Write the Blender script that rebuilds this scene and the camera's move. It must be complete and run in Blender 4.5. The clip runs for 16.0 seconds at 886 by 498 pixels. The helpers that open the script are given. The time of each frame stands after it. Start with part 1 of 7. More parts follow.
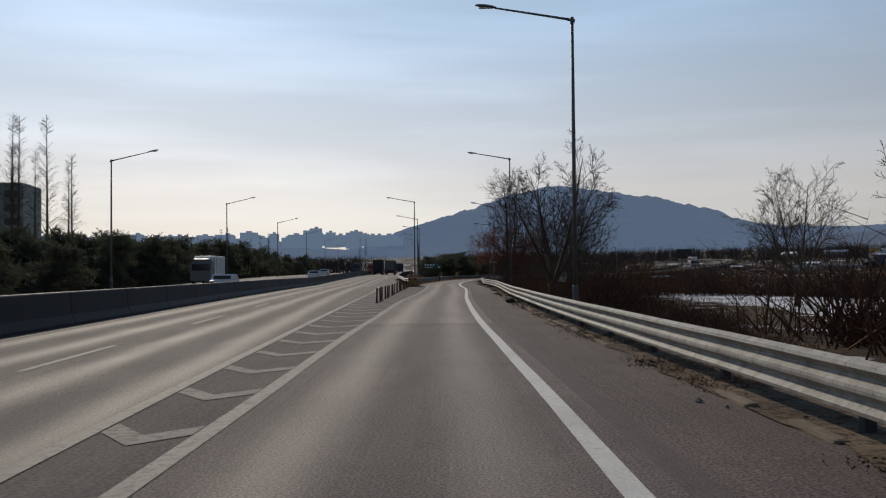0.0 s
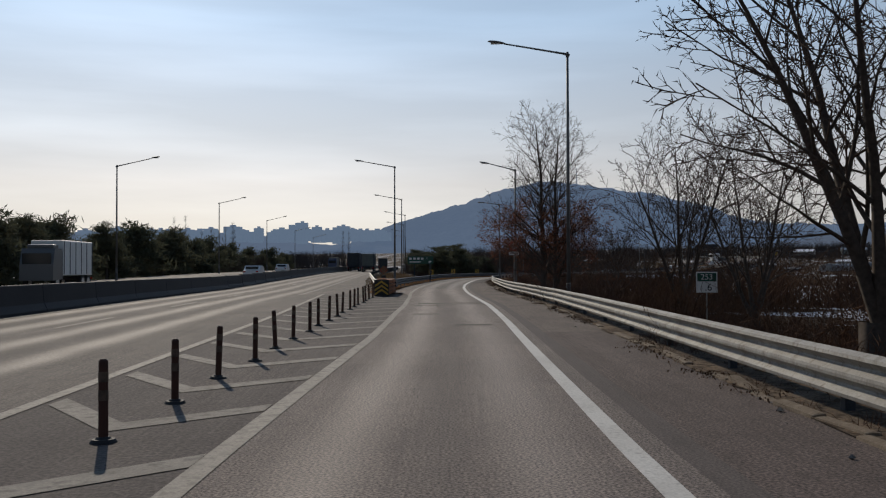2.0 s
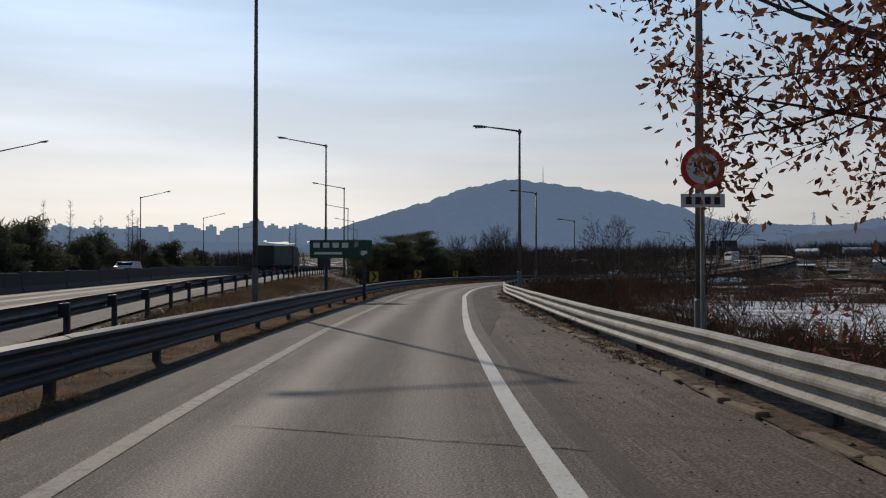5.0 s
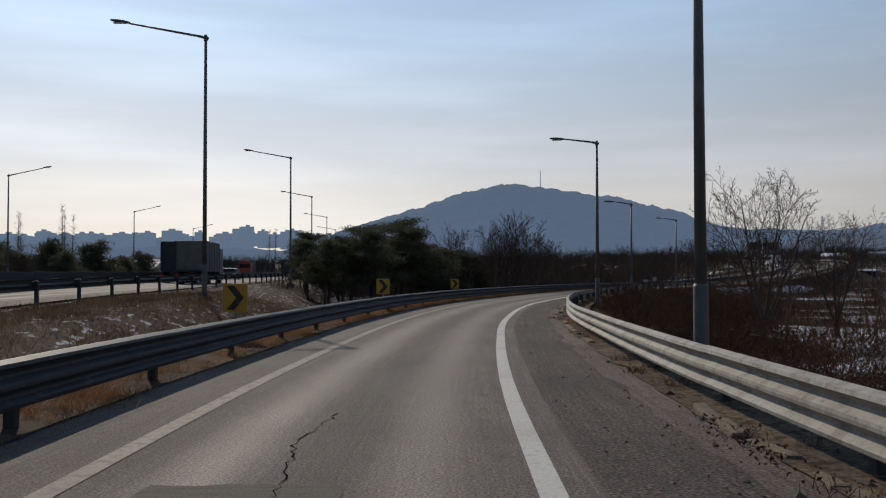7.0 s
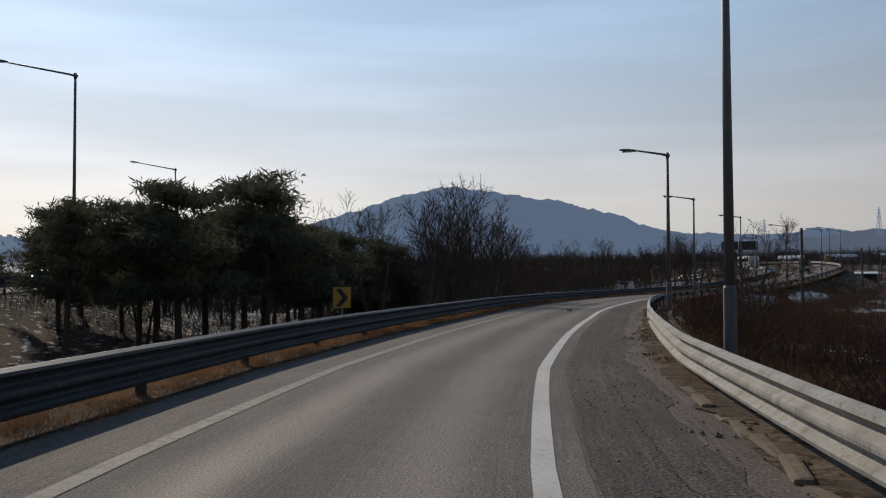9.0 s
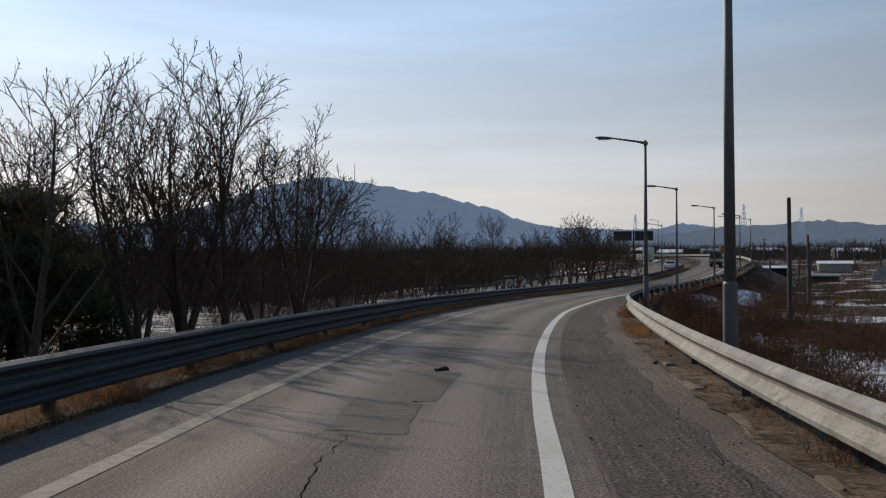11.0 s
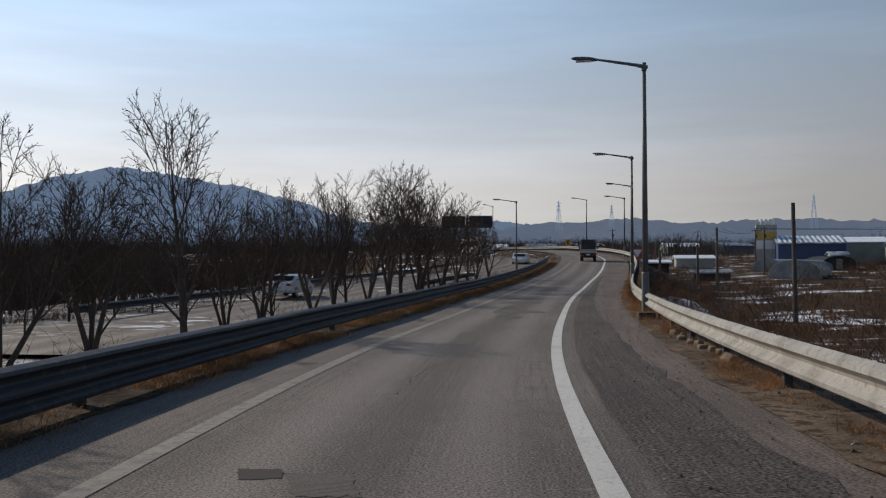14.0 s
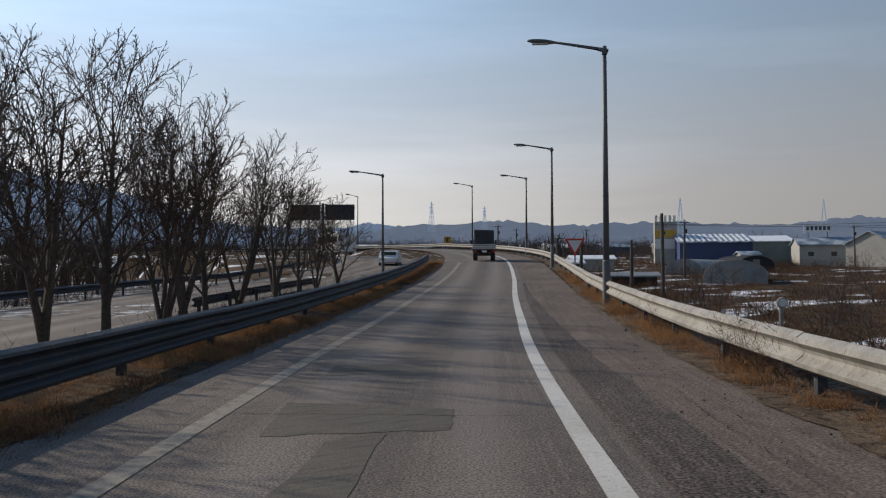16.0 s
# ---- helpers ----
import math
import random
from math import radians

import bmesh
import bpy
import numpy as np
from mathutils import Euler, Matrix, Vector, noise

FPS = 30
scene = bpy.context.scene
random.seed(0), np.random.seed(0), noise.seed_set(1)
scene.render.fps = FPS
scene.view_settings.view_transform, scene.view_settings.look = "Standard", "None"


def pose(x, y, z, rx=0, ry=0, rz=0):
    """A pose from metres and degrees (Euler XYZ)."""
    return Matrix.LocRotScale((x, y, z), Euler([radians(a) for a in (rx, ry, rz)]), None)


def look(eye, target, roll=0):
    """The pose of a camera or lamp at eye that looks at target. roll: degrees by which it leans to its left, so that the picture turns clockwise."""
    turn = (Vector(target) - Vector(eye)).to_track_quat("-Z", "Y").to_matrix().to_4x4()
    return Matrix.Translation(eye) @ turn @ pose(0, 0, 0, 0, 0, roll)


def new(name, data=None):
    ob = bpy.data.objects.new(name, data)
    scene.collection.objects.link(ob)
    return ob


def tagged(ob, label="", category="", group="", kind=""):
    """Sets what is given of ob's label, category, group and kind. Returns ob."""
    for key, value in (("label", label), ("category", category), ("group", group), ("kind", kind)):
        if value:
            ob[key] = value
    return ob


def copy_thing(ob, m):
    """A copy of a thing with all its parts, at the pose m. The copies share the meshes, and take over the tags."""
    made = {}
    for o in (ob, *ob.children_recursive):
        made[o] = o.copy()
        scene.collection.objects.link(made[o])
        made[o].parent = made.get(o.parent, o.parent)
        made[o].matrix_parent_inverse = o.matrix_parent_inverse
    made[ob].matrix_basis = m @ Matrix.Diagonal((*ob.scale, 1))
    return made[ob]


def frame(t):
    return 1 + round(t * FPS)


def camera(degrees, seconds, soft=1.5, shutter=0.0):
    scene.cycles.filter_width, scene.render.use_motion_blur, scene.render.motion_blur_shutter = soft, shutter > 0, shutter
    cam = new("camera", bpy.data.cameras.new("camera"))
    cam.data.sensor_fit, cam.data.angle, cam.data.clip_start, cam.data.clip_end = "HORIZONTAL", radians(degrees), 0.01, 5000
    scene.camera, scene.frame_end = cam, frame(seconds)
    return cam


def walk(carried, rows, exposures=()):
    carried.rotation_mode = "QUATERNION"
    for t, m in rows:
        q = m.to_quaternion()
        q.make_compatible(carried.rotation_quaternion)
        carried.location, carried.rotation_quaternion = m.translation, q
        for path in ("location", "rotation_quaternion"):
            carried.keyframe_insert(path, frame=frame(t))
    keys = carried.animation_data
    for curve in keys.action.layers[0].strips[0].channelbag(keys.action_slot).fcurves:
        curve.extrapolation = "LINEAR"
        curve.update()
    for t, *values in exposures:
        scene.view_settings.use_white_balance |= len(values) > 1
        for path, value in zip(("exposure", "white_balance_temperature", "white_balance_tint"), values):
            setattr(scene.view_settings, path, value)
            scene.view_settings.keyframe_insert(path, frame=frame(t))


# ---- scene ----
cam = camera(52.0, 16.0, soft=1.2)
PATH = [
    (0, (1.16, 1.06, 1.465), (1.219, 11.055, 1.718), -0.53),
    (0.5, (1.00, 11.70, 1.492), (1.091, 21.701, 1.723), -0.30),
    (1, (0.90, 22.34, 1.502), (1.033, 32.339, 1.729), -0.29),
    (1.5, (0.90, 32.96, 1.501), (1.052, 42.960, 1.703), -0.31),
    (2, (1.05, 43.57, 1.497), (1.226, 53.568, 1.711), -0.16),
    (2.5, (1.36, 54.16, 1.498), (1.543, 64.154, 1.733), 0.26),
    (3, (1.69, 64.63, 1.506), (1.910, 74.624, 1.707), 0.15),
    (3.5, (1.86, 74.85, 1.513), (2.203, 84.842, 1.745), -0.01),
    (4, (1.96, 84.83, 1.512), (2.470, 94.814, 1.775), -0.23),
    (4.5, (2.17, 94.67, 1.502), (2.761, 104.653, 1.761), -0.14),
    (5, (2.59, 104.45, 1.489), (3.181, 114.431, 1.711), -0.04),
    (5.5, (3.15, 114.15, 1.480), (3.757, 124.131, 1.657), -0.18),
    (6, (3.79, 123.71, 1.479), (4.414, 133.686, 1.648), -0.37),
    (6.5, (4.44, 133.03, 1.487), (5.066, 143.007, 1.709), -0.32),
    (7, (5.07, 142.05, 1.501), (5.711, 152.029, 1.796), -0.12),
    (7.5, (5.78, 150.78, 1.512), (6.476, 160.748, 1.812), -0.22),
    (8, (6.66, 159.25, 1.510), (7.518, 169.209, 1.813), -0.22),
    (8.5, (7.84, 167.46, 1.499), (8.939, 177.396, 1.817), -0.13),
    (9, (9.33, 175.36, 1.489), (10.629, 185.266, 1.833), -0.24),
    (9.5, (11.11, 182.93, 1.485), (12.697, 192.793, 1.886), -0.38),
    (10, (13.07, 190.22, 1.489), (15.049, 200.009, 1.919), -0.38),
    (10.5, (15.14, 197.28, 1.497), (17.483, 206.996, 1.866), -0.19),
    (11, (17.29, 204.18, 1.504), (19.936, 213.823, 1.771), 0.02),
    (11.5, (19.57, 210.98, 1.511), (22.570, 220.512, 1.771), -0.05),
    (12, (22.08, 217.75, 1.515), (25.353, 227.193, 1.728), -0.32),
    (12.5, (24.89, 224.54, 1.514), (28.433, 233.888, 1.719), -0.46),
    (13, (27.93, 231.30, 1.502), (31.790, 240.520, 1.722), -0.45),
    (13.5, (31.13, 237.95, 1.478), (35.330, 247.021, 1.688), 0.02),
    (14, (34.50, 244.48, 1.460), (39.029, 253.398, 1.696), -0.10),
    (14.5, (38.11, 250.90, 1.463), (42.972, 259.631, 1.661), -0.12),
    (15, (41.95, 257.15, 1.480), (47.128, 265.697, 1.733), -0.21),
    (15.5, (45.98, 263.26, 1.498), (51.444, 271.629, 1.727), -0.17),
    (16, (50.21, 269.25, 1.513), (55.938, 277.441, 1.776), -0.28),
]

walk(cam, [(t, look(eye, target, roll)) for t, eye, target, roll in PATH], exposures=[(0, -0.2), (3.5, -0.15), (4.5, -0.12), (7, -0.15), (8.5, -0.13), (11, 0.08), (12, 0.1), (14, 0.15), (15, 0.25), (16, 0.29)])

# ---- light ----
SUN_AZ, SUN_EL = radians(-18.5), radians(28)
sun_dir = Vector((math.sin(SUN_AZ) * math.cos(SUN_EL), math.cos(SUN_AZ) * math.cos(SUN_EL), math.sin(SUN_EL)))
world = bpy.data.worlds.new("world")
scene.world = world
world.use_nodes = True
wt = world.node_tree
sky = wt.nodes.new("ShaderNodeTexSky")
sky.sky_type, sky.sun_disc = "NISHITA", False
sky.sun_elevation, sky.sun_rotation = SUN_EL, SUN_AZ
sky.air_density, sky.dust_density, sky.ozone_density, sky.altitude = 1.0, 0.45, 1.5, 50
# a thin veil of high cloud evens the clear sky out
tc = wt.nodes.new("ShaderNodeTexCoord")
sep = wt.nodes.new("ShaderNodeSeparateXYZ")
ramp = wt.nodes.new("ShaderNodeValToRGB")
for pos, col in ((0.0, (6.0, 5.75, 5.65)), (0.09, (6.45, 6.1, 6.05)), (0.15, (5.6, 5.95, 6.5)), (0.26, (4.15, 5.45, 7.1)), (0.6, (1.5, 2.8, 5.0)), (1.0, (1.0, 1.8, 3.4))):
    el = ramp.color_ramp.elements.new(pos) if pos not in (0.0, 1.0) else ramp.color_ramp.elements[0 if pos == 0.0 else -1]
    el.color = (*[c / 8 for c in col], 1)
veil = wt.nodes.new("ShaderNodeMix")
veil.data_type = "RGBA"
veil.inputs[0].default_value = 0.86
gain = wt.nodes.new("ShaderNodeVectorMath")
gain.operation = "SCALE"
gain.inputs[3].default_value = 8.0
cloud, cmap, crange = wt.nodes.new("ShaderNodeTexNoise"), wt.nodes.new("ShaderNodeMapping"), wt.nodes.new("ShaderNodeMapRange")
cmap.inputs["Scale"].default_value = (1.0, 1.0, 9.0)
cloud.inputs["Scale"].default_value, cloud.inputs["Detail"].default_value = 1.5, 6
crange.inputs[1].default_value, crange.inputs[2].default_value, crange.inputs[3].default_value, crange.inputs[4].default_value = 0.46, 0.72, 0.97, 1.2
cmul = wt.nodes.new("ShaderNodeVectorMath")
cmul.operation = "SCALE"
wt.links.new(tc.outputs["Generated"], sep.inputs[0])
wt.links.new(sep.outputs[2], ramp.inputs[0])
wt.links.new(ramp.outputs[0], gain.inputs[0])
wt.links.new(tc.outputs["Generated"], cmap.inputs[0])
wt.links.new(cmap.outputs[0], cloud.inputs["Vector"])
wt.links.new(cloud.outputs[0], crange.inputs[0])
wt.links.new(sky.outputs[0], veil.inputs[6])
wt.links.new(gain.outputs[0], veil.inputs[7])
wt.links.new(veil.outputs[2], cmul.inputs[0])
# brighter towards the sun
side, srange, smul = wt.nodes.new("ShaderNodeVectorMath"), wt.nodes.new("ShaderNodeMapRange"), wt.nodes.new("ShaderNodeMath")
side.operation, smul.operation = "DOT_PRODUCT", "MULTIPLY"
side.inputs[1].default_value = sun_dir
sq, glow = wt.nodes.new("ShaderNodeMath"), wt.nodes.new("ShaderNodeMath")
sq.operation, sq.inputs[1].default_value = "POWER", 2.0
glow.operation, glow.inputs[1].default_value, glow.inputs[2].default_value = "MULTIPLY_ADD", 0.9, 0.45
wt.links.new(tc.outputs["Generated"], side.inputs[0])
wt.links.new(side.outputs["Value"], srange.inputs[0])
wt.links.new(srange.outputs[0], sq.inputs[0])
wt.links.new(sq.outputs[0], glow.inputs[0])
wt.links.new(glow.outputs[0], smul.inputs[0])
wt.links.new(crange.outputs[0], smul.inputs[1])
wt.links.new(smul.outputs[0], cmul.inputs[3])
wt.links.new(cmul.outputs[0], wt.nodes["Background"].inputs[0])
wt.nodes["Background"].inputs[1].default_value = 0.10
sun = new("sun", bpy.data.lights.new("sun", "SUN"))
sun.data.energy, sun.data.angle, sun.data.color = 3.0, radians(0.6), (1.0, 0.88, 0.72)
sun.matrix_world = look(sun_dir * 100, (0, 0, 0))


# ---- materials ----
def material(name, color, rough=0.8, metal=0.0, spots=(), grain=0.0, grain_scale=40.0, bump=0.0, coord="Object", spec=0.5, rnd=0.0):
    """spots: (scale, lo, hi, colour, strength[, stretch]) layers of noise mixed over the base colour."""
    m = bpy.data.materials.new(name)
    m.use_nodes = True
    nt = m.node_tree
    nd, ln = nt.nodes, nt.links
    bsdf = nd["Principled BSDF"]
    bsdf.inputs["Roughness"].default_value, bsdf.inputs["Metallic"].default_value = rough, metal
    bsdf.inputs["Specular IOR Level"].default_value = spec
    tc = nd.new("ShaderNodeTexCoord")
    rgb = nd.new("ShaderNodeRGB")
    rgb.outputs[0].default_value = (*color, 1)
    last = rgb.outputs[0]
    src = tc.outputs[coord]
    if rnd:
        info, mm = nd.new("ShaderNodeObjectInfo"), nd.new("ShaderNodeMapRange")
        mm.inputs[3].default_value, mm.inputs[4].default_value = 1 - rnd, 1 + rnd
        ln.new(info.outputs["Random"], mm.inputs[0])
        mul = nd.new("ShaderNodeMix")
        mul.data_type, mul.blend_type = "RGBA", "MULTIPLY"
        mul.inputs[0].default_value = 1
        ln.new(last, mul.inputs[6]), ln.new(mm.outputs[0], mul.inputs[7])
        last = mul.outputs[2]
    for spot in spots:
        scale, lo, hi, col, amount = spot[:5]
        n, r, mix = nd.new("ShaderNodeTexNoise"), nd.new("ShaderNodeMapRange"), nd.new("ShaderNodeMix")
        n.inputs["Scale"].default_value, n.inputs["Detail"].default_value = scale, 6
        mp = nd.new("ShaderNodeMapping")
        mp.inputs["Scale"].default_value = spot[5] if len(spot) > 5 else (1, 1, 1)
        mp.inputs["Location"].default_value = (scale * 3.1, scale * 1.7, 0.4)
        ln.new(src, mp.inputs[0]), ln.new(mp.outputs[0], n.inputs["Vector"])
        r.inputs[1].default_value, r.inputs[2].default_value, r.inputs[4].default_value = lo, hi, amount
        mix.data_type = "RGBA"
        mix.inputs[7].default_value = (*col, 1)
        ln.new(n.outputs[0], r.inputs[0]), ln.new(r.outputs[0], mix.inputs[0]), ln.new(last, mix.inputs[6])
        last = mix.outputs[2]
    if grain or bump:
        n = nd.new("ShaderNodeTexNoise")
        n.inputs["Scale"].default_value, n.inputs["Detail"].default_value = grain_scale, 4
        ln.new(src, n.inputs["Vector"])
        if grain:
            r, mul = nd.new("ShaderNodeMapRange"), nd.new("ShaderNodeMix")
            r.inputs[1].default_value, r.inputs[2].default_value = 0.3, 0.7
            r.inputs[3].default_value, r.inputs[4].default_value = 1 - grain, 1 + grain
            mul.data_type, mul.blend_type = "RGBA", "MULTIPLY"
            mul.inputs[0].default_value = 1
            ln.new(n.outputs[0], r.inputs[0]), ln.new(last, mul.inputs[6]), ln.new(r.outputs[0], mul.inputs[7])
            last = mul.outputs[2]
        if bump:
            b = nd.new("ShaderNodeBump")
            b.inputs["Strength"].default_value, b.inputs["Distance"].default_value = bump, 0.02
            ln.new(n.outputs[0], b.inputs["Height"]), ln.new(b.outputs[0], bsdf.inputs["Normal"])
    ln.new(last, bsdf.inputs["Base Color"])
    return m


def backlit(m, share):
    """Thin blades and leaves let part of the light through."""
    nt = m.node_tree
    bsdf, out = nt.nodes["Principled BSDF"], nt.nodes["Material Output"]
    thin, mix = nt.nodes.new("ShaderNodeBsdfTranslucent"), nt.nodes.new("ShaderNodeMixShader")
    nt.links.new(bsdf.inputs["Base Color"].links[0].from_socket, thin.inputs[0])
    mix.inputs[0].default_value = share
    nt.links.new(bsdf.outputs[0], mix.inputs[1]), nt.links.new(thin.outputs[0], mix.inputs[2])
    nt.links.new(mix.outputs[0], out.inputs[0])
    return m


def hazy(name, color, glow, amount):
    """Far things through thick air: own colour, the air's faint light painted as emission."""
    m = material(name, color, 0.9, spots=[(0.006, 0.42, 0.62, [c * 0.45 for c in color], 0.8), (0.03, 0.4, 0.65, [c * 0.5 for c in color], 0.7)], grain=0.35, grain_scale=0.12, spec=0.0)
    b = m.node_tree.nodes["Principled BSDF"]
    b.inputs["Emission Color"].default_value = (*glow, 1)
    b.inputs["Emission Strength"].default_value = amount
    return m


def road_material(name, base, dark, light, centre=None, rough=0.85, coarse=0.3, speckle=0.35, grain=26):
    """Worn paving in metres of UV (across, along): streaks, stains, stones; with centre, wheel tracks to both sides of it."""
    m = bpy.data.materials.new(name)
    m.use_nodes = True
    nt = m.node_tree
    nd, ln = nt.nodes, nt.links
    bsdf = nd["Principled BSDF"]
    bsdf.inputs["Roughness"].default_value, bsdf.inputs["Specular IOR Level"].default_value = rough, 0.3
    uv = nd.new("ShaderNodeTexCoord").outputs["UV"]

    def tex(scale, stretch, lo, hi, detail=5):
        mp, n, r = nd.new("ShaderNodeMapping"), nd.new("ShaderNodeTexNoise"), nd.new("ShaderNodeMapRange")
        mp.inputs["Scale"].default_value = (*stretch, 1)
        mp.inputs["Location"].default_value = (scale * 1.37, scale * 2.11, 0)
        n.inputs["Scale"].default_value, n.inputs["Detail"].default_value = scale, detail
        r.inputs[1].default_value, r.inputs[2].default_value = lo, hi
        ln.new(uv, mp.inputs[0]), ln.new(mp.outputs[0], n.inputs["Vector"]), ln.new(n.outputs[0], r.inputs[0])
        return r.outputs[0], n.outputs[0]

    def blend(a, col, fac, amount):
        mul, mix = nd.new("ShaderNodeMath"), nd.new("ShaderNodeMix")
        mul.operation = "MULTIPLY"
        mul.inputs[1].default_value = amount
        mix.data_type = "RGBA"
        mix.inputs[7].default_value = (*col, 1)
        ln.new(fac, mul.inputs[0]), ln.new(mul.outputs[0], mix.inputs[0]), ln.new(a, mix.inputs[6])
        return mix.outputs[2]

    base, dark, light = ([c[0] * 1.05, c[1] * 0.985, c[2] * 1.045] for c in (base, dark, light))
    rgb = nd.new("ShaderNodeRGB")
    rgb.outputs[0].default_value = (*base, 1)
    last = rgb.outputs[0]
    last = blend(last, dark, tex(0.5, (1, 0.35), 0.42, 0.72)[0], 0.6)
    last = blend(last, light, tex(0.9, (1.6, 0.12), 0.5, 0.75)[0], 0.65)
    last = blend(last, dark, tex(4.0, (1, 0.6), 0.5, 0.72)[0], 0.75)
    last = blend(last, light, tex(11.0, (1, 0.8), 0.56, 0.7)[0], 0.7)
    last = blend(last, dark, tex(7.0, (2.2, 0.05), 0.5, 0.68)[0], 0.55)
    last = blend(last, light, tex(9.0, (2.6, 0.035), 0.52, 0.7)[0], 0.5)
    last = blend(last, dark, tex(0.16, (0.5, 1.6), 0.5, 0.6)[0], 0.35)
    gloss = tex(1.3, (1.5, 0.25), 0.35, 2.2)[0]
    if centre is not None:
        sep = nd.new("ShaderNodeSeparateXYZ")
        ln.new(uv, sep.inputs[0])

        def band(x, w):
            sub, ab, r = nd.new("ShaderNodeMath"), nd.new("ShaderNodeMath"), nd.new("ShaderNodeMapRange")
            sub.operation, ab.operation = "SUBTRACT", "ABSOLUTE"
            sub.inputs[1].default_value = x
            r.interpolation_type = "SMOOTHSTEP"
            r.inputs[1].default_value, r.inputs[2].default_value, r.inputs[3].default_value, r.inputs[4].default_value = 0.0, w, 1.0, 0.0
            ln.new(sep.outputs[0], sub.inputs[0]), ln.new(sub.outputs[0], ab.inputs[0]), ln.new(ab.outputs[0], r.inputs[0])
            return r.outputs[0]

        for c in centre:
            for side in (-0.82, 0.82):
                b = band(c + side, 0.62)
                last = blend(last, light, b, 0.6)
                sub = nd.new("ShaderNodeMath")
                sub.operation, sub.use_clamp = "MULTIPLY_ADD", True
                sub.inputs[1].default_value = 0.55
                ln.new(b, sub.inputs[0]), ln.new(gloss, sub.inputs[2])
                gloss = sub.outputs[0]
            last = blend(last, dark, band(c, 0.5), 0.55)
    rr = nd.new("ShaderNodeMapRange")
    rr.inputs[3].default_value, rr.inputs[4].default_value = min(1.0, rough + 0.1), rough - 0.17
    ln.new(gloss, rr.inputs[0]), ln.new(rr.outputs[0], bsdf.inputs["Roughness"])
    fine, raw = tex(grain, (1, 1), 0.38, 0.62, 3)
    val, mul = nd.new("ShaderNodeMapRange"), nd.new("ShaderNodeMix")
    val.inputs[3].default_value, val.inputs[4].default_value = 1 - speckle, 1 + speckle
    mul.data_type, mul.blend_type = "RGBA", "MULTIPLY"
    mul.inputs[0].default_value = 1
    ln.new(fine, val.inputs[0]), ln.new(last, mul.inputs[6]), ln.new(val.outputs[0], mul.inputs[7])
    bump = nd.new("ShaderNodeBump")
    bump.inputs["Strength"].default_value, bump.inputs["Distance"].default_value = coarse, 0.012
    ln.new(raw, bump.inputs["Height"]), ln.new(bump.outputs[0], bsdf.inputs["Normal"])
    ln.new(mul.outputs[2], bsdf.inputs["Base Color"])
    return m


OLD_LANE = road_material("old_brown_grey_asphalt", (0.15, 0.128, 0.104), (0.098, 0.084, 0.07), (0.205, 0.175, 0.14), centre=(1.75,), speckle=0.65, coarse=0.4, grain=42)
DARK_LANE = road_material("dark_brown_grey_asphalt", (0.112, 0.094, 0.078), (0.075, 0.063, 0.053), (0.15, 0.127, 0.104), centre=(1.75,), speckle=0.55, coarse=0.4, grain=42)
MAIN_ASPHALT = road_material("worn_grey_asphalt", (0.112, 0.097, 0.077), (0.07, 0.061, 0.05), (0.155, 0.134, 0.105), centre=(1.7, 5.2), rough=0.85)
RAMP_CONCRETE = road_material("ramp_paving", (0.118, 0.104, 0.085), (0.072, 0.064, 0.054), (0.178, 0.155, 0.124), centre=(1.75,), speckle=0.6, coarse=0.2, grain=46)
SHOULDER = road_material("dark_shoulder_asphalt", (0.066, 0.055, 0.046), (0.028, 0.024, 0.021), (0.13, 0.108, 0.088), rough=0.95, coarse=0.7, speckle=0.85, grain=31)
OLD_SHOULDER = road_material("dusty_shoulder", (0.118, 0.096, 0.075), (0.06, 0.05, 0.041), (0.19, 0.155, 0.12), rough=0.92, coarse=0.5, speckle=0.5, grain=34)
BROWN_SHOULDER = road_material("brown_shoulder", (0.092, 0.072, 0.059), (0.06, 0.047, 0.039), (0.135, 0.106, 0.086), rough=0.94, coarse=0.5, speckle=0.6, grain=36)
SEAM = road_material("smooth_dark_band", (0.085, 0.073, 0.062), (0.065, 0.056, 0.048), (0.105, 0.09, 0.076), rough=0.92, coarse=0.2, speckle=0.35, grain=44)
GORE = road_material("gore_asphalt", (0.088, 0.076, 0.064), (0.06, 0.052, 0.045), (0.12, 0.104, 0.086), rough=0.95)
PAINT = material("worn_white_road_paint", (0.56, 0.535, 0.49), 0.7, spots=[(0.7, 0.5, 0.75, (0.36, 0.335, 0.295), 0.6), (14, 0.58, 0.72, (0.26, 0.24, 0.215), 0.6)], grain=0.15, coord="Object", spec=0.2)
FADED = material("faded_road_paint", (0.25, 0.225, 0.19), 0.8, spots=[(0.25, 0.42, 0.7, (0.19, 0.17, 0.145), 0.7), (8, 0.48, 0.66, (0.135, 0.12, 0.1), 0.75), (22, 0.55, 0.68, (0.12, 0.105, 0.09), 0.6)], grain=0.15, coord="Object", spec=0.2)
PATCH = material("dark_patch_asphalt", (0.094, 0.083, 0.07), 0.92, spots=[(1.1, 0.42, 0.66, (0.108, 0.095, 0.079), 0.9), (5, 0.5, 0.65, (0.055, 0.049, 0.043), 0.7, (0.3, 3, 1))], grain=0.35, grain_scale=60, bump=0.3, spec=0.25)
GHOST = material("ghost_of_road_paint", (0.21, 0.188, 0.16), 0.85, spots=[(0.8, 0.45, 0.66, (0.115, 0.102, 0.087), 0.85), (7, 0.5, 0.64, (0.1, 0.09, 0.078), 0.8)], grain=0.2, spec=0.2)
